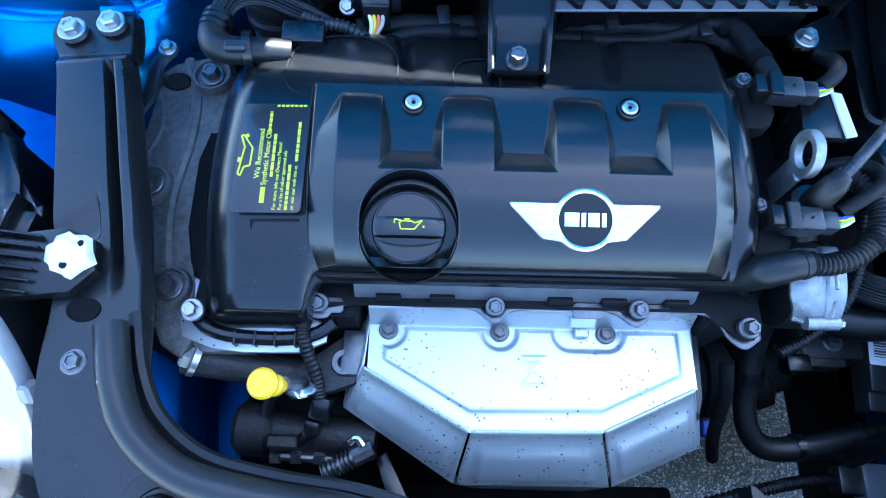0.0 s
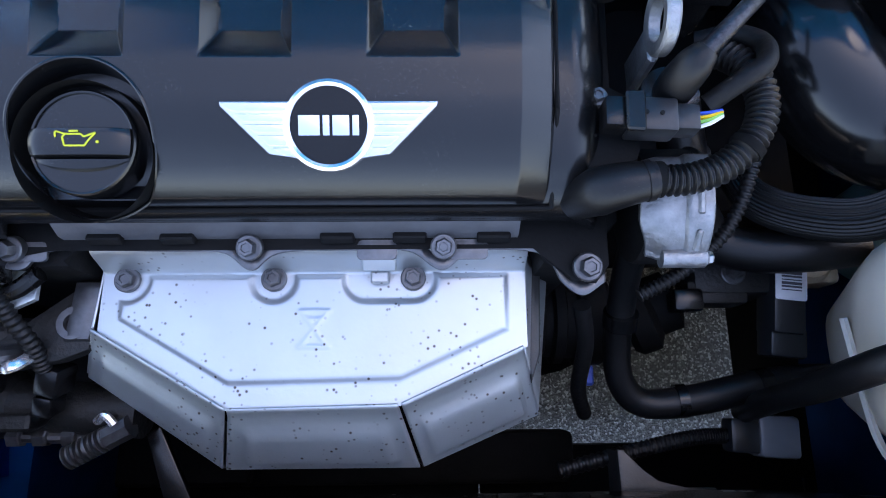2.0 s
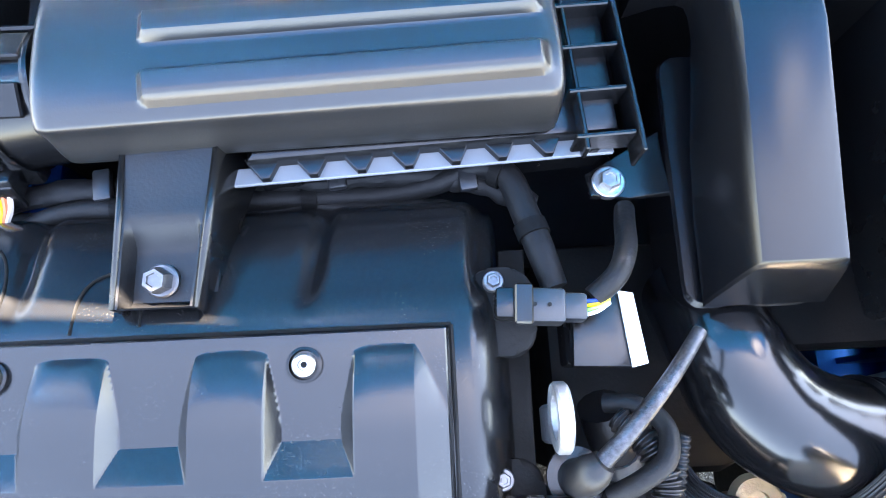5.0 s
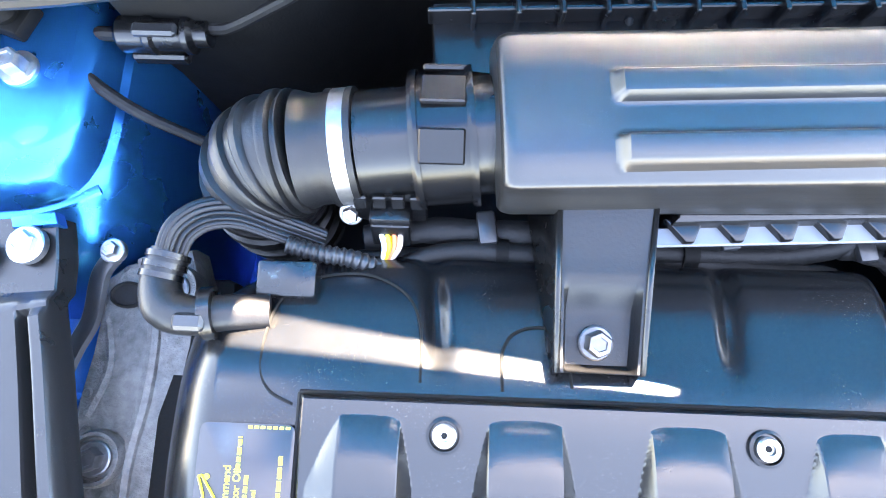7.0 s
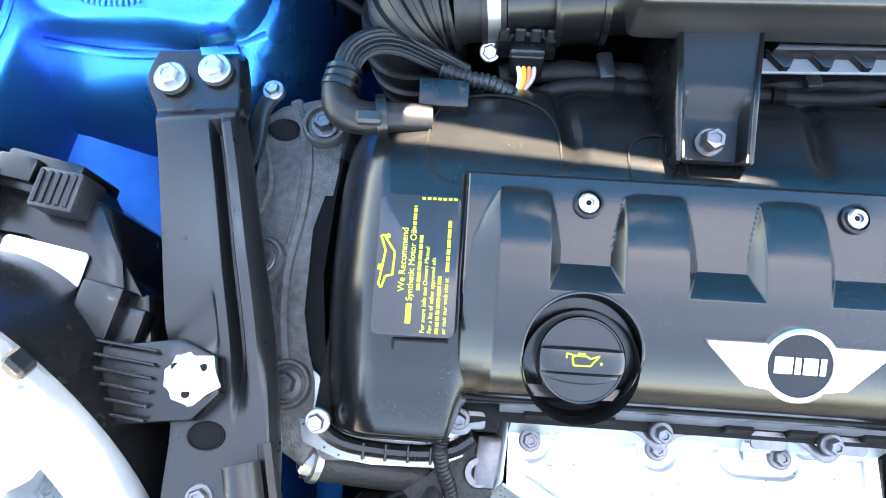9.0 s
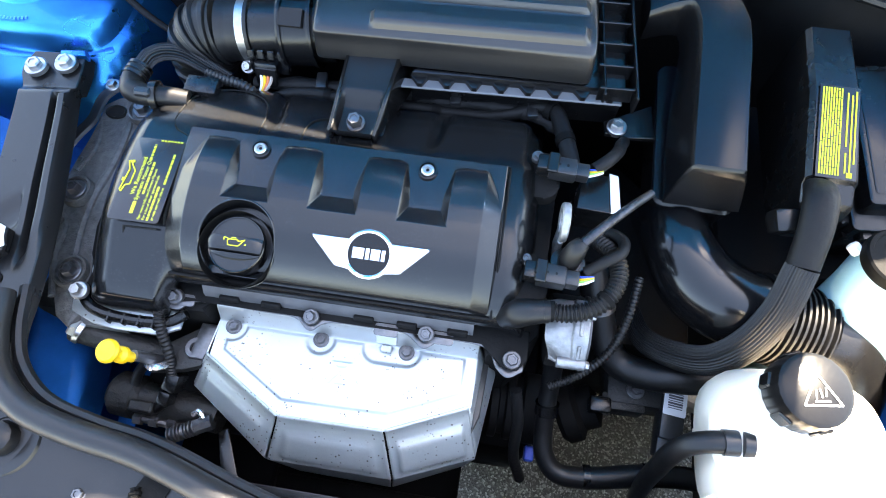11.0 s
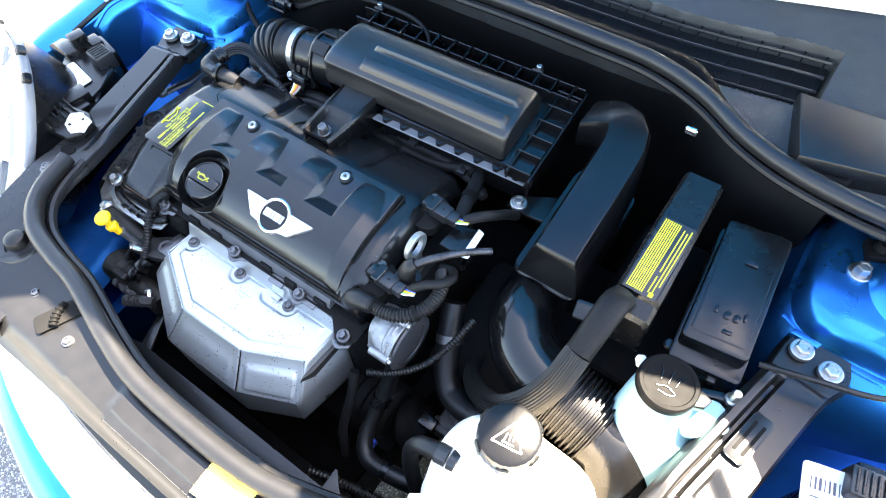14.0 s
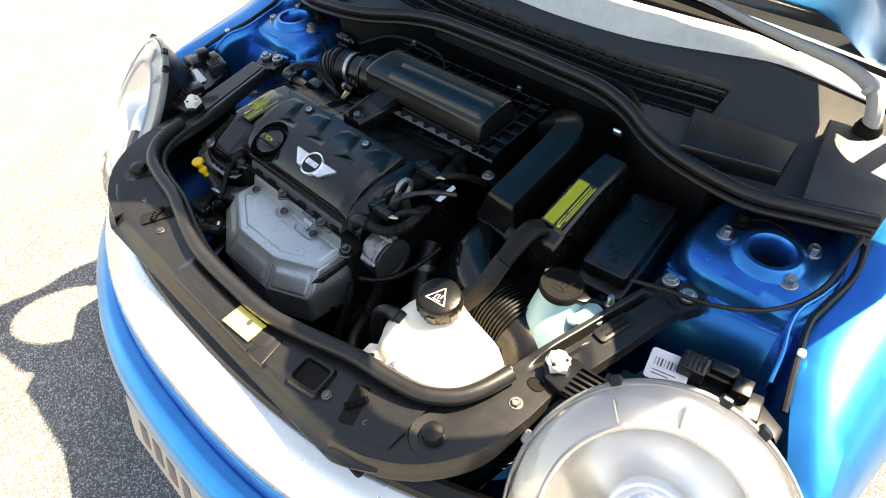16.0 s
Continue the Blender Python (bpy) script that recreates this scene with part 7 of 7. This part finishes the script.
# ---- left-hand side of the bay ----
mb = thing("engine_mount", (-0.43, 0.06, 0.6), "rough grey cast engine mount bracket with bolts", "engine mount")
bm = bmesh.new()
prism([(-0.468, 0.178), (-0.452, 0.192), (-0.405, 0.205), (-0.392, 0.170), (-0.398, 0.135), (-0.410, 0.085), (-0.410, 0.02), (-0.404, -0.010), (-0.398, -0.030), (-0.392, -0.075), (-0.400, -0.092), (-0.420, -0.080), (-0.438, -0.045), (-0.448, 0.0), (-0.470, 0.035), (-0.474, 0.075), (-0.462, 0.10), (-0.458, 0.13)], 0.030, 0.006, tr(0, 0, 0.678, 2), bm)
cast = part("casting", bm, MOUNT, mb)
bm = bmesh.new()
prism([(-0.404, 0.150), (-0.392, 0.146), (-0.398, 0.110), (-0.400, 0.05), (-0.396, 0.0), (-0.384, -0.022), (-0.390, -0.034), (-0.404, -0.012), (-0.412, 0.02), (-0.414, 0.085)], 0.022, 0.003, tr(0, 0, 0.690), bm)
part("dark_rib", bm, MATT, mb, "dark rubber strip")
for x, y, z in ((-0.4485, 0.058, 0.719), (-0.418, -0.034, 0.712), (-0.412, 0.172, 0.722)):
    bm = bmesh.new()
    lathe([(0.0, -0.018), (0.019, -0.018), (0.0185, -0.002), (0.0172, 0.001), (0.0150, 0.001), (0.0138, -0.003), (0.0, -0.003)], 32, tr(x, y, z), bm)
    part("boss", bm, MOUNT, mb)
    bolt((x, y, z - 0.002), 0.0080, 0.010, material=DULLB, parent=mb)
bm = bmesh.new()
lathe([(0.0, 0.0), (0.009, 0.0), (0.0105, 0.0015), (0.012, 0.0), (0.012, -0.003), (0.0, -0.003)], 24, Matrix.Translation((-0.446, 0.168, 0.7155)) @ Matrix.Diagonal((1.1, 0.8, 1, 1)), bm)
part("hole", bm, DARK, mb)
bm = bmesh.new()
tube([(-0.455, 0.197, 0.722), (-0.464, 0.180, 0.722), (-0.466, 0.150, 0.720), (-0.474, 0.128, 0.720), (-0.481, 0.103, 0.720)], 0.0075, 8, 24, 0.5, bm=bm)
part("strap", bm, GREYPL, mb)
bolt((-0.456, 0.197, 0.726), 0.006, 0.007, material=ZINC, parent=mb)
bolt((-0.480, 0.103, 0.724), 0.006, 0.007, material=ZINC, parent=mb)
for k in range(4):
    bm = bmesh.new()
    disc(0.0035 + 0.001 * (k % 2), 0.006, 0.001, 12, tr(-0.464 + 0.003 * k, 0.100 - 0.026 * k, 0.707), bm)
    part("stud", bm, MOUNT, mb)
for pts, r in (([(-0.440, 0.195, 0.712), (-0.425, 0.150, 0.712), (-0.424, 0.100, 0.711), (-0.430, 0.055, 0.709), (-0.428, 0.010, 0.707), (-0.416, -0.050, 0.704)], 0.0055), ([(-0.462, 0.160, 0.711), (-0.452, 0.120, 0.711), (-0.462, 0.085, 0.710)], 0.004), ([(-0.468, 0.035, 0.708), (-0.448, 0.020, 0.707), (-0.444, -0.020, 0.706), (-0.430, -0.062, 0.704)], 0.0045)):
    bm = bmesh.new()
    tube(pts, r, 8, 30, 0.8, bm=bm)
    part("casting_rib", bm, MOUNT, mb)
bm = bmesh.new()
tube([(-0.405, -0.088, 0.685), (-0.375, -0.091, 0.680), (-0.335, -0.094, 0.672), (-0.30, -0.096, 0.665)], 0.013, 16, 16, bm=bm)
part("tie_bar", bm, CASTDK, mb)
bolt((-0.396, -0.089, 0.690), 0.010, 0.010, (-0.9, 0.2, 0.5), ZINC, parent=mb)
bm = bmesh.new()
box(0.085, 0.26, 0.20, 0.01, 2, tr(-0.425, 0.06, 0.580), bm)
part("mount_block", bm, DARK, mb)

# breather elbow with its ribbed hose
br = thing("breather_elbow", (-0.37, 0.15, 0.75), "black breather elbow clipped to the engine cover", "pipe")
bm = bmesh.new()
tube([(-0.322, 0.150, 0.782), (-0.345, 0.148, 0.786), (-0.366, 0.145, 0.788), (-0.382, 0.150, 0.788), (-0.388, 0.166, 0.787), (-0.384, 0.182, 0.787)], [0.010, 0.0105, 0.0115, 0.013, 0.0115, 0.0115], 18, 40, bm=bm)
part("pipe", bm, RUBBER, br)
bm = bmesh.new()
tube([(-0.352, 0.1475, 0.787), (-0.359, 0.1465, 0.7875)], 0.0155, 20, 6, bm=bm)
part("collar", bm, BLACK, br)
bm = bmesh.new()
box(0.018, 0.010, 0.008, 0.002, 1, tr(-0.362, 0.140, 0.799), bm)
part("clip", bm, GREYPL, br)
bm = bmesh.new()
tube([(-0.385, 0.180, 0.787), (-0.380, 0.196, 0.788), (-0.367, 0.207, 0.786), (-0.348, 0.210, 0.781), (-0.325, 0.204, 0.774), (-0.300, 0.198, 0.762)], [0.0090, 0.0098, 0.0100, 0.0098, 0.0090, 0.0085], 120, 70, 0.8, bm=bm, flutes=16, flute=0.20)
part("conduit", bm, RUBBER, br, "bundle of parallel black strands")
for k in range(3):
    bm = bmesh.new()
    tube([(-0.388 + 0.0012 * k, 0.166 + 0.006 * k, 0.787), (-0.3875 + 0.0012 * k, 0.1695 + 0.006 * k, 0.7872)], 0.0128, 18, 4, bm=bm)
    part("band", bm, BLACK, br)
bm = bmesh.new()
box(0.036, 0.022, 0.018, 0.003, 2, tr(-0.314, 0.170, 0.778, 6), bm)
solo("cover_block", bm, BLACK, "small grey plastic block behind the engine cover", "bracket")

# lambda sensor wiring, dipstick and starter gear at the front corner
dp = thing("dipstick", (-0.315, -0.118, 0.62), "yellow dipstick handle on its tube", "dipstick")
bm = bmesh.new()
lathe([(0, -0.001), (0.0098, -0.001), (0.0112, 0.0015), (0.0112, 0.004), (0.0095, 0.0065), (0, 0.007)], 32, tr(-0.318, -0.118, 0.752, 8, -4, 0), bm)
part("button", bm, YELLOW, dp)
bm = bmesh.new()
lathe([(0, 0), (0.005, 0), (0.005, 0.010), (0.0082, 0.013), (0.0082, 0.018), (0.005, 0.021), (0.005, 0.030), (0, 0.030)], 24, tr(-0.3125, -0.1145, 0.722, 8, -8, 0), bm)
part("neck", bm, YELLOW, dp)
bm = bmesh.new()
tube([(-0.311, -0.113, 0.724), (-0.306, -0.105, 0.68), (-0.298, -0.09, 0.62), (-0.29, -0.07, 0.54)], 0.0055, 10, 20, bm=bm)
part("tube", bm, DULLB, dp)
hose("sensor_conduit", [(-0.300, -0.062, 0.722), (-0.302, -0.070, 0.722), (-0.299, -0.085, 0.708), (-0.293, -0.102, 0.690), (-0.292, -0.116, 0.676)], 0.0052, "black ribbed sensor conduit", "conduit", RUBBER, 0.0005, 22)
cn = thing("sensor_plug", (-0.292, -0.12, 0.65), "black sensor plug with a silver clip", "connector")
bm = bmesh.new()
box(0.016, 0.020, 0.022, 0.003, 2, tr(-0.291, -0.122, 0.664, 20, 0, -15), bm)
part("shell", bm, BLACK, cn)
bm = bmesh.new()
box(0.013, 0.014, 0.018, 0.002, 2, tr(-0.299, -0.138, 0.654, 20, 0, -10), bm)
part("plug", bm, BLACK, cn)
bm = bmesh.new()
tube([(-0.314, -0.112, 0.690), (-0.304, -0.116, 0.694), (-0.297, -0.112, 0.690), (-0.294, -0.106, 0.684)], 0.0042, 8, 16, 0.5, bm=bm)
part("clip", bm, SATIN, cn)
hose("sensor_cable", [(-0.303, -0.143, 0.648), (-0.316, -0.150, 0.640), (-0.334, -0.148, 0.636), (-0.343, -0.134, 0.640), (-0.340, -0.116, 0.650), (-0.326, -0.106, 0.664), (-0.312, -0.108, 0.676)], 0.0055, "black looped sensor cable", "cable", RUBBER, 0.0, 0, 50)
mc = thing("alternator", (-0.30, -0.13, 0.5), "dark grimy pulley unit with exposed bolts", "alternator")
bm = bmesh.new()
lathe([(0, 0), (0.018, 0), (0.024, 0.006), (0.024, 0.03), (0.018, 0.036), (0.018, 0.125), (0, 0.125)], 28, tr(-0.372, -0.136, 0.625, 0, 90, -4), bm)
part("drum", bm, CASTDK, mc)
bm = bmesh.new()
box(0.10, 0.07, 0.12, 0.01, 2, tr(-0.30, -0.115, 0.555), bm)
part("body", bm, DARK, mc)
bm = bmesh.new()
tube([(-0.332, -0.160, 0.628), (-0.285, -0.162, 0.626)], 0.0042, 10, 6, bm=bm)
part("stud", bm, DULLB, mc)
for x in (-0.338, -0.320, -0.300):
    bm = bmesh.new()
    disc(0.0075, 0.009, 0.001, 6, tr(x, -0.160, 0.628, 0, 90, 0), bm)
    part("nut", bm, DULLB, mc)
bm = bmesh.new()
box(0.026, 0.012, 0.022, 0.002, 1, tr(-0.325, -0.150, 0.642), bm)
part("bracket", bm, CASTDK, mc)
lm = thing("lambda_sensor", (-0.27, -0.165, 0.6), "bright steel sensor with finned nut", "sensor")
bm = bmesh.new()
tube([(-0.290, -0.174, 0.640), (-0.262, -0.160, 0.642)], 0.0072, 16, 60, bm=bm, rib=0.0014, ribs=8)
part("finned_body", bm, DULLB, lm)
bm = bmesh.new()
tube([(-0.264, -0.161, 0.642), (-0.248, -0.153, 0.643)], 0.0082, 8, 6, bm=bm)
part("nut", bm, DULLB, lm)
bm = bmesh.new()
tube([(-0.256, -0.152, 0.650), (-0.262, -0.146, 0.652), (-0.268, -0.150, 0.650)], 0.003, 8, 10, bm=bm)
part("clip", bm, SATIN, lm)
bm = bmesh.new()
prism([(-0.248, -0.160), (-0.238, -0.154), (-0.195, -0.235), (-0.215, -0.245)], 0.006, 0.002, tr(0, 0, 0.615), bm)
solo("lower_strut", bm, BLACK, "black flat support strut below the heat shield", "strut")
bm = bmesh.new()
prism([(-0.330, -0.105), (-0.268, -0.060), (-0.255, -0.070), (-0.262, -0.105), (-0.280, -0.112), (-0.315, -0.118)], 0.010, 0.003, tr(0, 0, 0.672), bm)
sb = solo("support_bracket", bm, CASTDK, "dark cast support bracket at the head's corner", "bracket")
bm = bmesh.new()
lathe([(0.006, 0), (0.0105, 0), (0.0115, 0.003), (0.0105, 0.005), (0.006, 0.005), (0.0055, 0.002)], 24, tr(-0.272, -0.088, 0.681), bm)
part("eye", bm, DULLB, sb)
bm = bmesh.new()
prism([(-0.275, -0.06), (-0.25, -0.06), (-0.26, -0.10), (-0.278, -0.10)], 0.075, 0.006, tr(0.0, 0, 0.612), bm)
solo("manifold_flank", bm, DULLB, "dark metal manifold flank beside the heat shield", "manifold")

# ---- below: gearbox, radiator, subframe ----
gb = thing("gearbox", (0.19, 0.02, 0.35), "dark grimy gearbox casting deep in the bay", "gearbox")
bm = bmesh.new()
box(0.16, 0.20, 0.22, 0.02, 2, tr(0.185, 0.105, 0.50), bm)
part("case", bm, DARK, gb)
bm = bmesh.new()
box(0.070, 0.055, 0.045, 0.006, 2, tr(0.205, -0.030, 0.575), bm)
box(0.050, 0.020, 0.03, 0.004, 2, tr(0.190, -0.055, 0.580), bm)
part("lever_housing", bm, CASTDK, gb)
bm = bmesh.new()
lathe([(0, 0), (0.030, 0), (0.036, 0.006), (0.036, 0.022), (0.026, 0.028), (0.026, 0.045), (0.014, 0.05), (0, 0.05)], 32, tr(0.125, -0.070, 0.545, 0, 70, 20), bm)
part("flywheel_cap", bm, MATT, gb)
bm = bmesh.new()
box(0.024, 0.018, 0.020, 0.003, 2, tr(0.163, -0.062, 0.592), bm)
part("plug", bm, BLACK, gb)
bolt((0.202, -0.040, 0.598), 0.007, 0.007, material=DULLB, parent=gb)
bolt((0.236, -0.020, 0.598), 0.007, 0.007, material=DULLB, parent=gb)
bm = bmesh.new()
lathe([(0, 0), (0.030, 0), (0.040, 0.004), (0.040, 0.012), (0.035, 0.014), (0.035, 0.020), (0.041, 0.022), (0.041, 0.030), (0.036, 0.032), (0.036, 0.040), (0.042, 0.042), (0.042, 0.064), (0.034, 0.070), (0, 0.070)], 36, tr(0.038, -0.068, 0.545, 0, 90, 0), bm)
dr = solo("ribbed_drum", bm, DARK, "grimy black ribbed drum beside the heat shield", "pulley")
bm = bmesh.new()
box(0.075, 0.050, 0.10, 0.006, 2, tr(0.074, -0.052, 0.480), bm)
part("foot", bm, DARK, dr)
ga = thing("pale_casting", (0.27, -0.03, 0.53), "pale alloy casting end below the tank", "casting")
bm = bmesh.new()
lathe([(0, 0), (0.022, 0), (0.024, 0.004), (0.020, 0.010), (0.010, 0.012), (0.010, 0.006), (0, 0.006)], 28, tr(0.276, -0.022, 0.575), bm)
box(0.05, 0.03, 0.03, 0.005, 2, tr(0.282, -0.030, 0.56), bm)
part("end", bm, PALE, ga)
bc = thing("module_box", (0.253, -0.06, 0.52), "grey plastic module with a white barcode label", "module")
BM_ = tr(0.2440, -0.052, 0.590, 4, 0, -6)
bm = bmesh.new()
box(0.026, 0.075, 0.03, 0.003, 2, BM_ , bm)
part("case", bm, GREYPL, bc)
bm = bmesh.new()
prism(rounded(0.025, 0.046, 0.002), 0.001, 0.0002, BM_ @ tr(0, 0.012, 0.015), bm)
lb = part("label", bm, PAPER, bc, "white barcode label")
for k in range(12):
    bar(BM_ @ tr(-0.008, -0.003 + 0.0027 * k, 0.0162), 0.016, 0.0008 + 0.0007 * (k % 3), GREYINK, lb)
bm = bmesh.new()
box(0.030, 0.024, 0.024, 0.003, 2, BM_ @ tr(0.002, -0.044, -0.002), bm)
part("plug", bm, GREYPL, bc)
rd = thing("radiator", (0, -0.26, 0.2), "dark radiator and fan shroud behind the front panel", "radiator")
bm = bmesh.new()
box(0.62, 0.035, 0.42, 0.006, 2, tr(0.03, -0.275, 0.485), bm)
core = part("core", bm, DARK, rd)
for k in range(24):
    bm = bmesh.new()
    box(0.60, 0.003, 0.004, 0, 1, tr(0.03, -0.256, 0.30 + 0.016 * k), bm)
    part("fin", bm, DULLB, core)
bm = bmesh.new()
prism([(-0.30, 0), (0.36, 0), (0.36, 0.035), (0.20, 0.045), (-0.20, 0.045), (-0.30, 0.035)], 0.06, 0.008, tr(0, -0.250, 0.60), bm)
part("shroud", bm, BLACK, rd)
bm = bmesh.new()
tube([(0.06, -0.195, 0.555), (0.13, -0.178, 0.56), (0.175, -0.170, 0.557), (0.204, -0.169, 0.557)], 0.006, 10, 30, bm=bm, rib=0.0006, ribs=40)
part("pipe", bm, RUBBER, rd)
bm = bmesh.new()
box(0.034, 0.034, 0.024, 0.004, 2, tr(0.240, -0.170, 0.556, 0, 0, -4), bm)
lp = solo("lower_plug", bm, PALEG, "grey connector block low in the bay", "connector")
bm = bmesh.new()
box(0.024, 0.027, 0.020, 0.003, 2, tr(0.212, -0.169, 0.557, 0, 0, -4), bm)
part("socket", bm, GREYPL, lp)
bm = bmesh.new()
prism([(0.0985, -0.176), (0.104, -0.1765), (0.118, -0.192), (0.128, -0.2005), (0.150, -0.2045), (0.172, -0.2050), (0.172, -0.225), (0.100, -0.225)], 0.004, 0.0012, tr(0, 0, 0.588), bm)
pb = solo("frame_bracket", bm, FOLD, "grey bare sheet bracket on the radiator frame", "bracket")
bm = bmesh.new()
prism([(0.0990, -0.178), (0.1015, -0.178), (0.1025, -0.225), (0.0995, -0.225)], 0.030, 0.0008, tr(0, 0, 0.560), bm)
part("flange", bm, FOLD, pb)
bm = bmesh.new()
box(0.012, 0.018, 0.012, 0.002, 1, tr(0.096, -0.118, 0.52), bm)
solo("blue_clip", bm, BLUEPL, "small blue plastic clip low in the bay", "clip")
bm = bmesh.new()
box(0.012, 0.18, 0.40, 0.003, 1, tr(0.412, -0.145, 0.44), bm)
part("side_guide", bm, MATT, rd)
sf = thing("subframe", (0, -0.05, 0.15), "black steel subframe and floor tray under the engine", "subframe")
# plain near-black boxes, with the shade of the deep bay in their colour
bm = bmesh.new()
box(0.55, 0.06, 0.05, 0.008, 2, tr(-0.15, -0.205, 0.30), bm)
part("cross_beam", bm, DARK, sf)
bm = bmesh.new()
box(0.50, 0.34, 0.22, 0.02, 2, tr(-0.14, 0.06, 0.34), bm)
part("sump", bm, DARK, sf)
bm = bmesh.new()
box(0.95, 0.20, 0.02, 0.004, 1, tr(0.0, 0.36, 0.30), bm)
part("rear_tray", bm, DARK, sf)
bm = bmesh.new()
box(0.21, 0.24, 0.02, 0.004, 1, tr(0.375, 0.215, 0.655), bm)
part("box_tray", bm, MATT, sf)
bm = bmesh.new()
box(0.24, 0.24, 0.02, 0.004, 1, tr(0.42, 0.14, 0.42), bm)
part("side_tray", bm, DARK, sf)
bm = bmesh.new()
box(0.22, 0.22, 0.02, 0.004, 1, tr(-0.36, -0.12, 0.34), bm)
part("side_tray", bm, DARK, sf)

# bulkhead fittings
bm = bmesh.new()
box(0.016, 0.006, 0.014, 0.002, 1, tr(0.274, 0.364, 0.825, 20), bm)
solo("bulkhead_clip", bm, SATIN, "small bright clip on the black bulkhead", "clip")
# sensor plug and its cable at the blue dome, and the rod beside it
wp = thing("wing_plug", (-0.42, 0.34, 0.74), "grey sensor plug clipped to the bulkhead beside the blue dome", "connector")
q = Matrix.Translation((-0.452, 0.340, 0.771)) @ Vector((1, 0, 0.03)).to_track_quat("Z", "Y").to_matrix().to_4x4()
bm = bmesh.new()
lathe([(0, 0), (0.010, 0), (0.0125, 0.003), (0.0125, 0.020), (0.014, 0.022), (0.014, 0.026), (0.0115, 0.028), (0.0115, 0.046), (0.0135, 0.048), (0.0135, 0.052), (0.009, 0.055), (0.009, 0.064), (0, 0.064)], 20, q, bm)
sh = part("shell", bm, BLACK, wp)
bm = bmesh.new()
box(0.030, 0.010, 0.006, 0.002, 1, tr(-0.420, 0.334, 0.786), bm)
part("latch", bm, GREYPL, sh)
bm = bmesh.new()
box(0.040, 0.012, 0.010, 0.002, 1, tr(-0.428, 0.334, 0.757), bm)
part("holder", bm, BLACK, wp)
bm = bmesh.new()
tube([(-0.452, 0.340, 0.771), (-0.470, 0.338, 0.772), (-0.478, 0.322, 0.775), (-0.468, 0.306, 0.770), (-0.440, 0.290, 0.755), (-0.410, 0.282, 0.735), (-0.380, 0.275, 0.715)], [0.005, 0.005, 0.0045, 0.0045, 0.0045, 0.004, 0.004], 10, 50, bm=bm)
part("cable", bm, TAPE, wp, "dusty black cable")
bm = bmesh.new()
tube([(-0.388, 0.345, 0.773), (-0.372, 0.345, 0.776), (-0.330, 0.350, 0.798), (-0.285, 0.362, 0.815), (-0.215, 0.368, 0.822), (-0.150, 0.366, 0.820), (-0.118, 0.352, 0.812), (-0.112, 0.336, 0.800), (-0.114, 0.322, 0.785)], [0.005, 0.0045, 0.0035, 0.003, 0.003, 0.003, 0.003], 10, 60, bm=bm)
part("lead", bm, TAPE, wp, "thin grey-black lead")
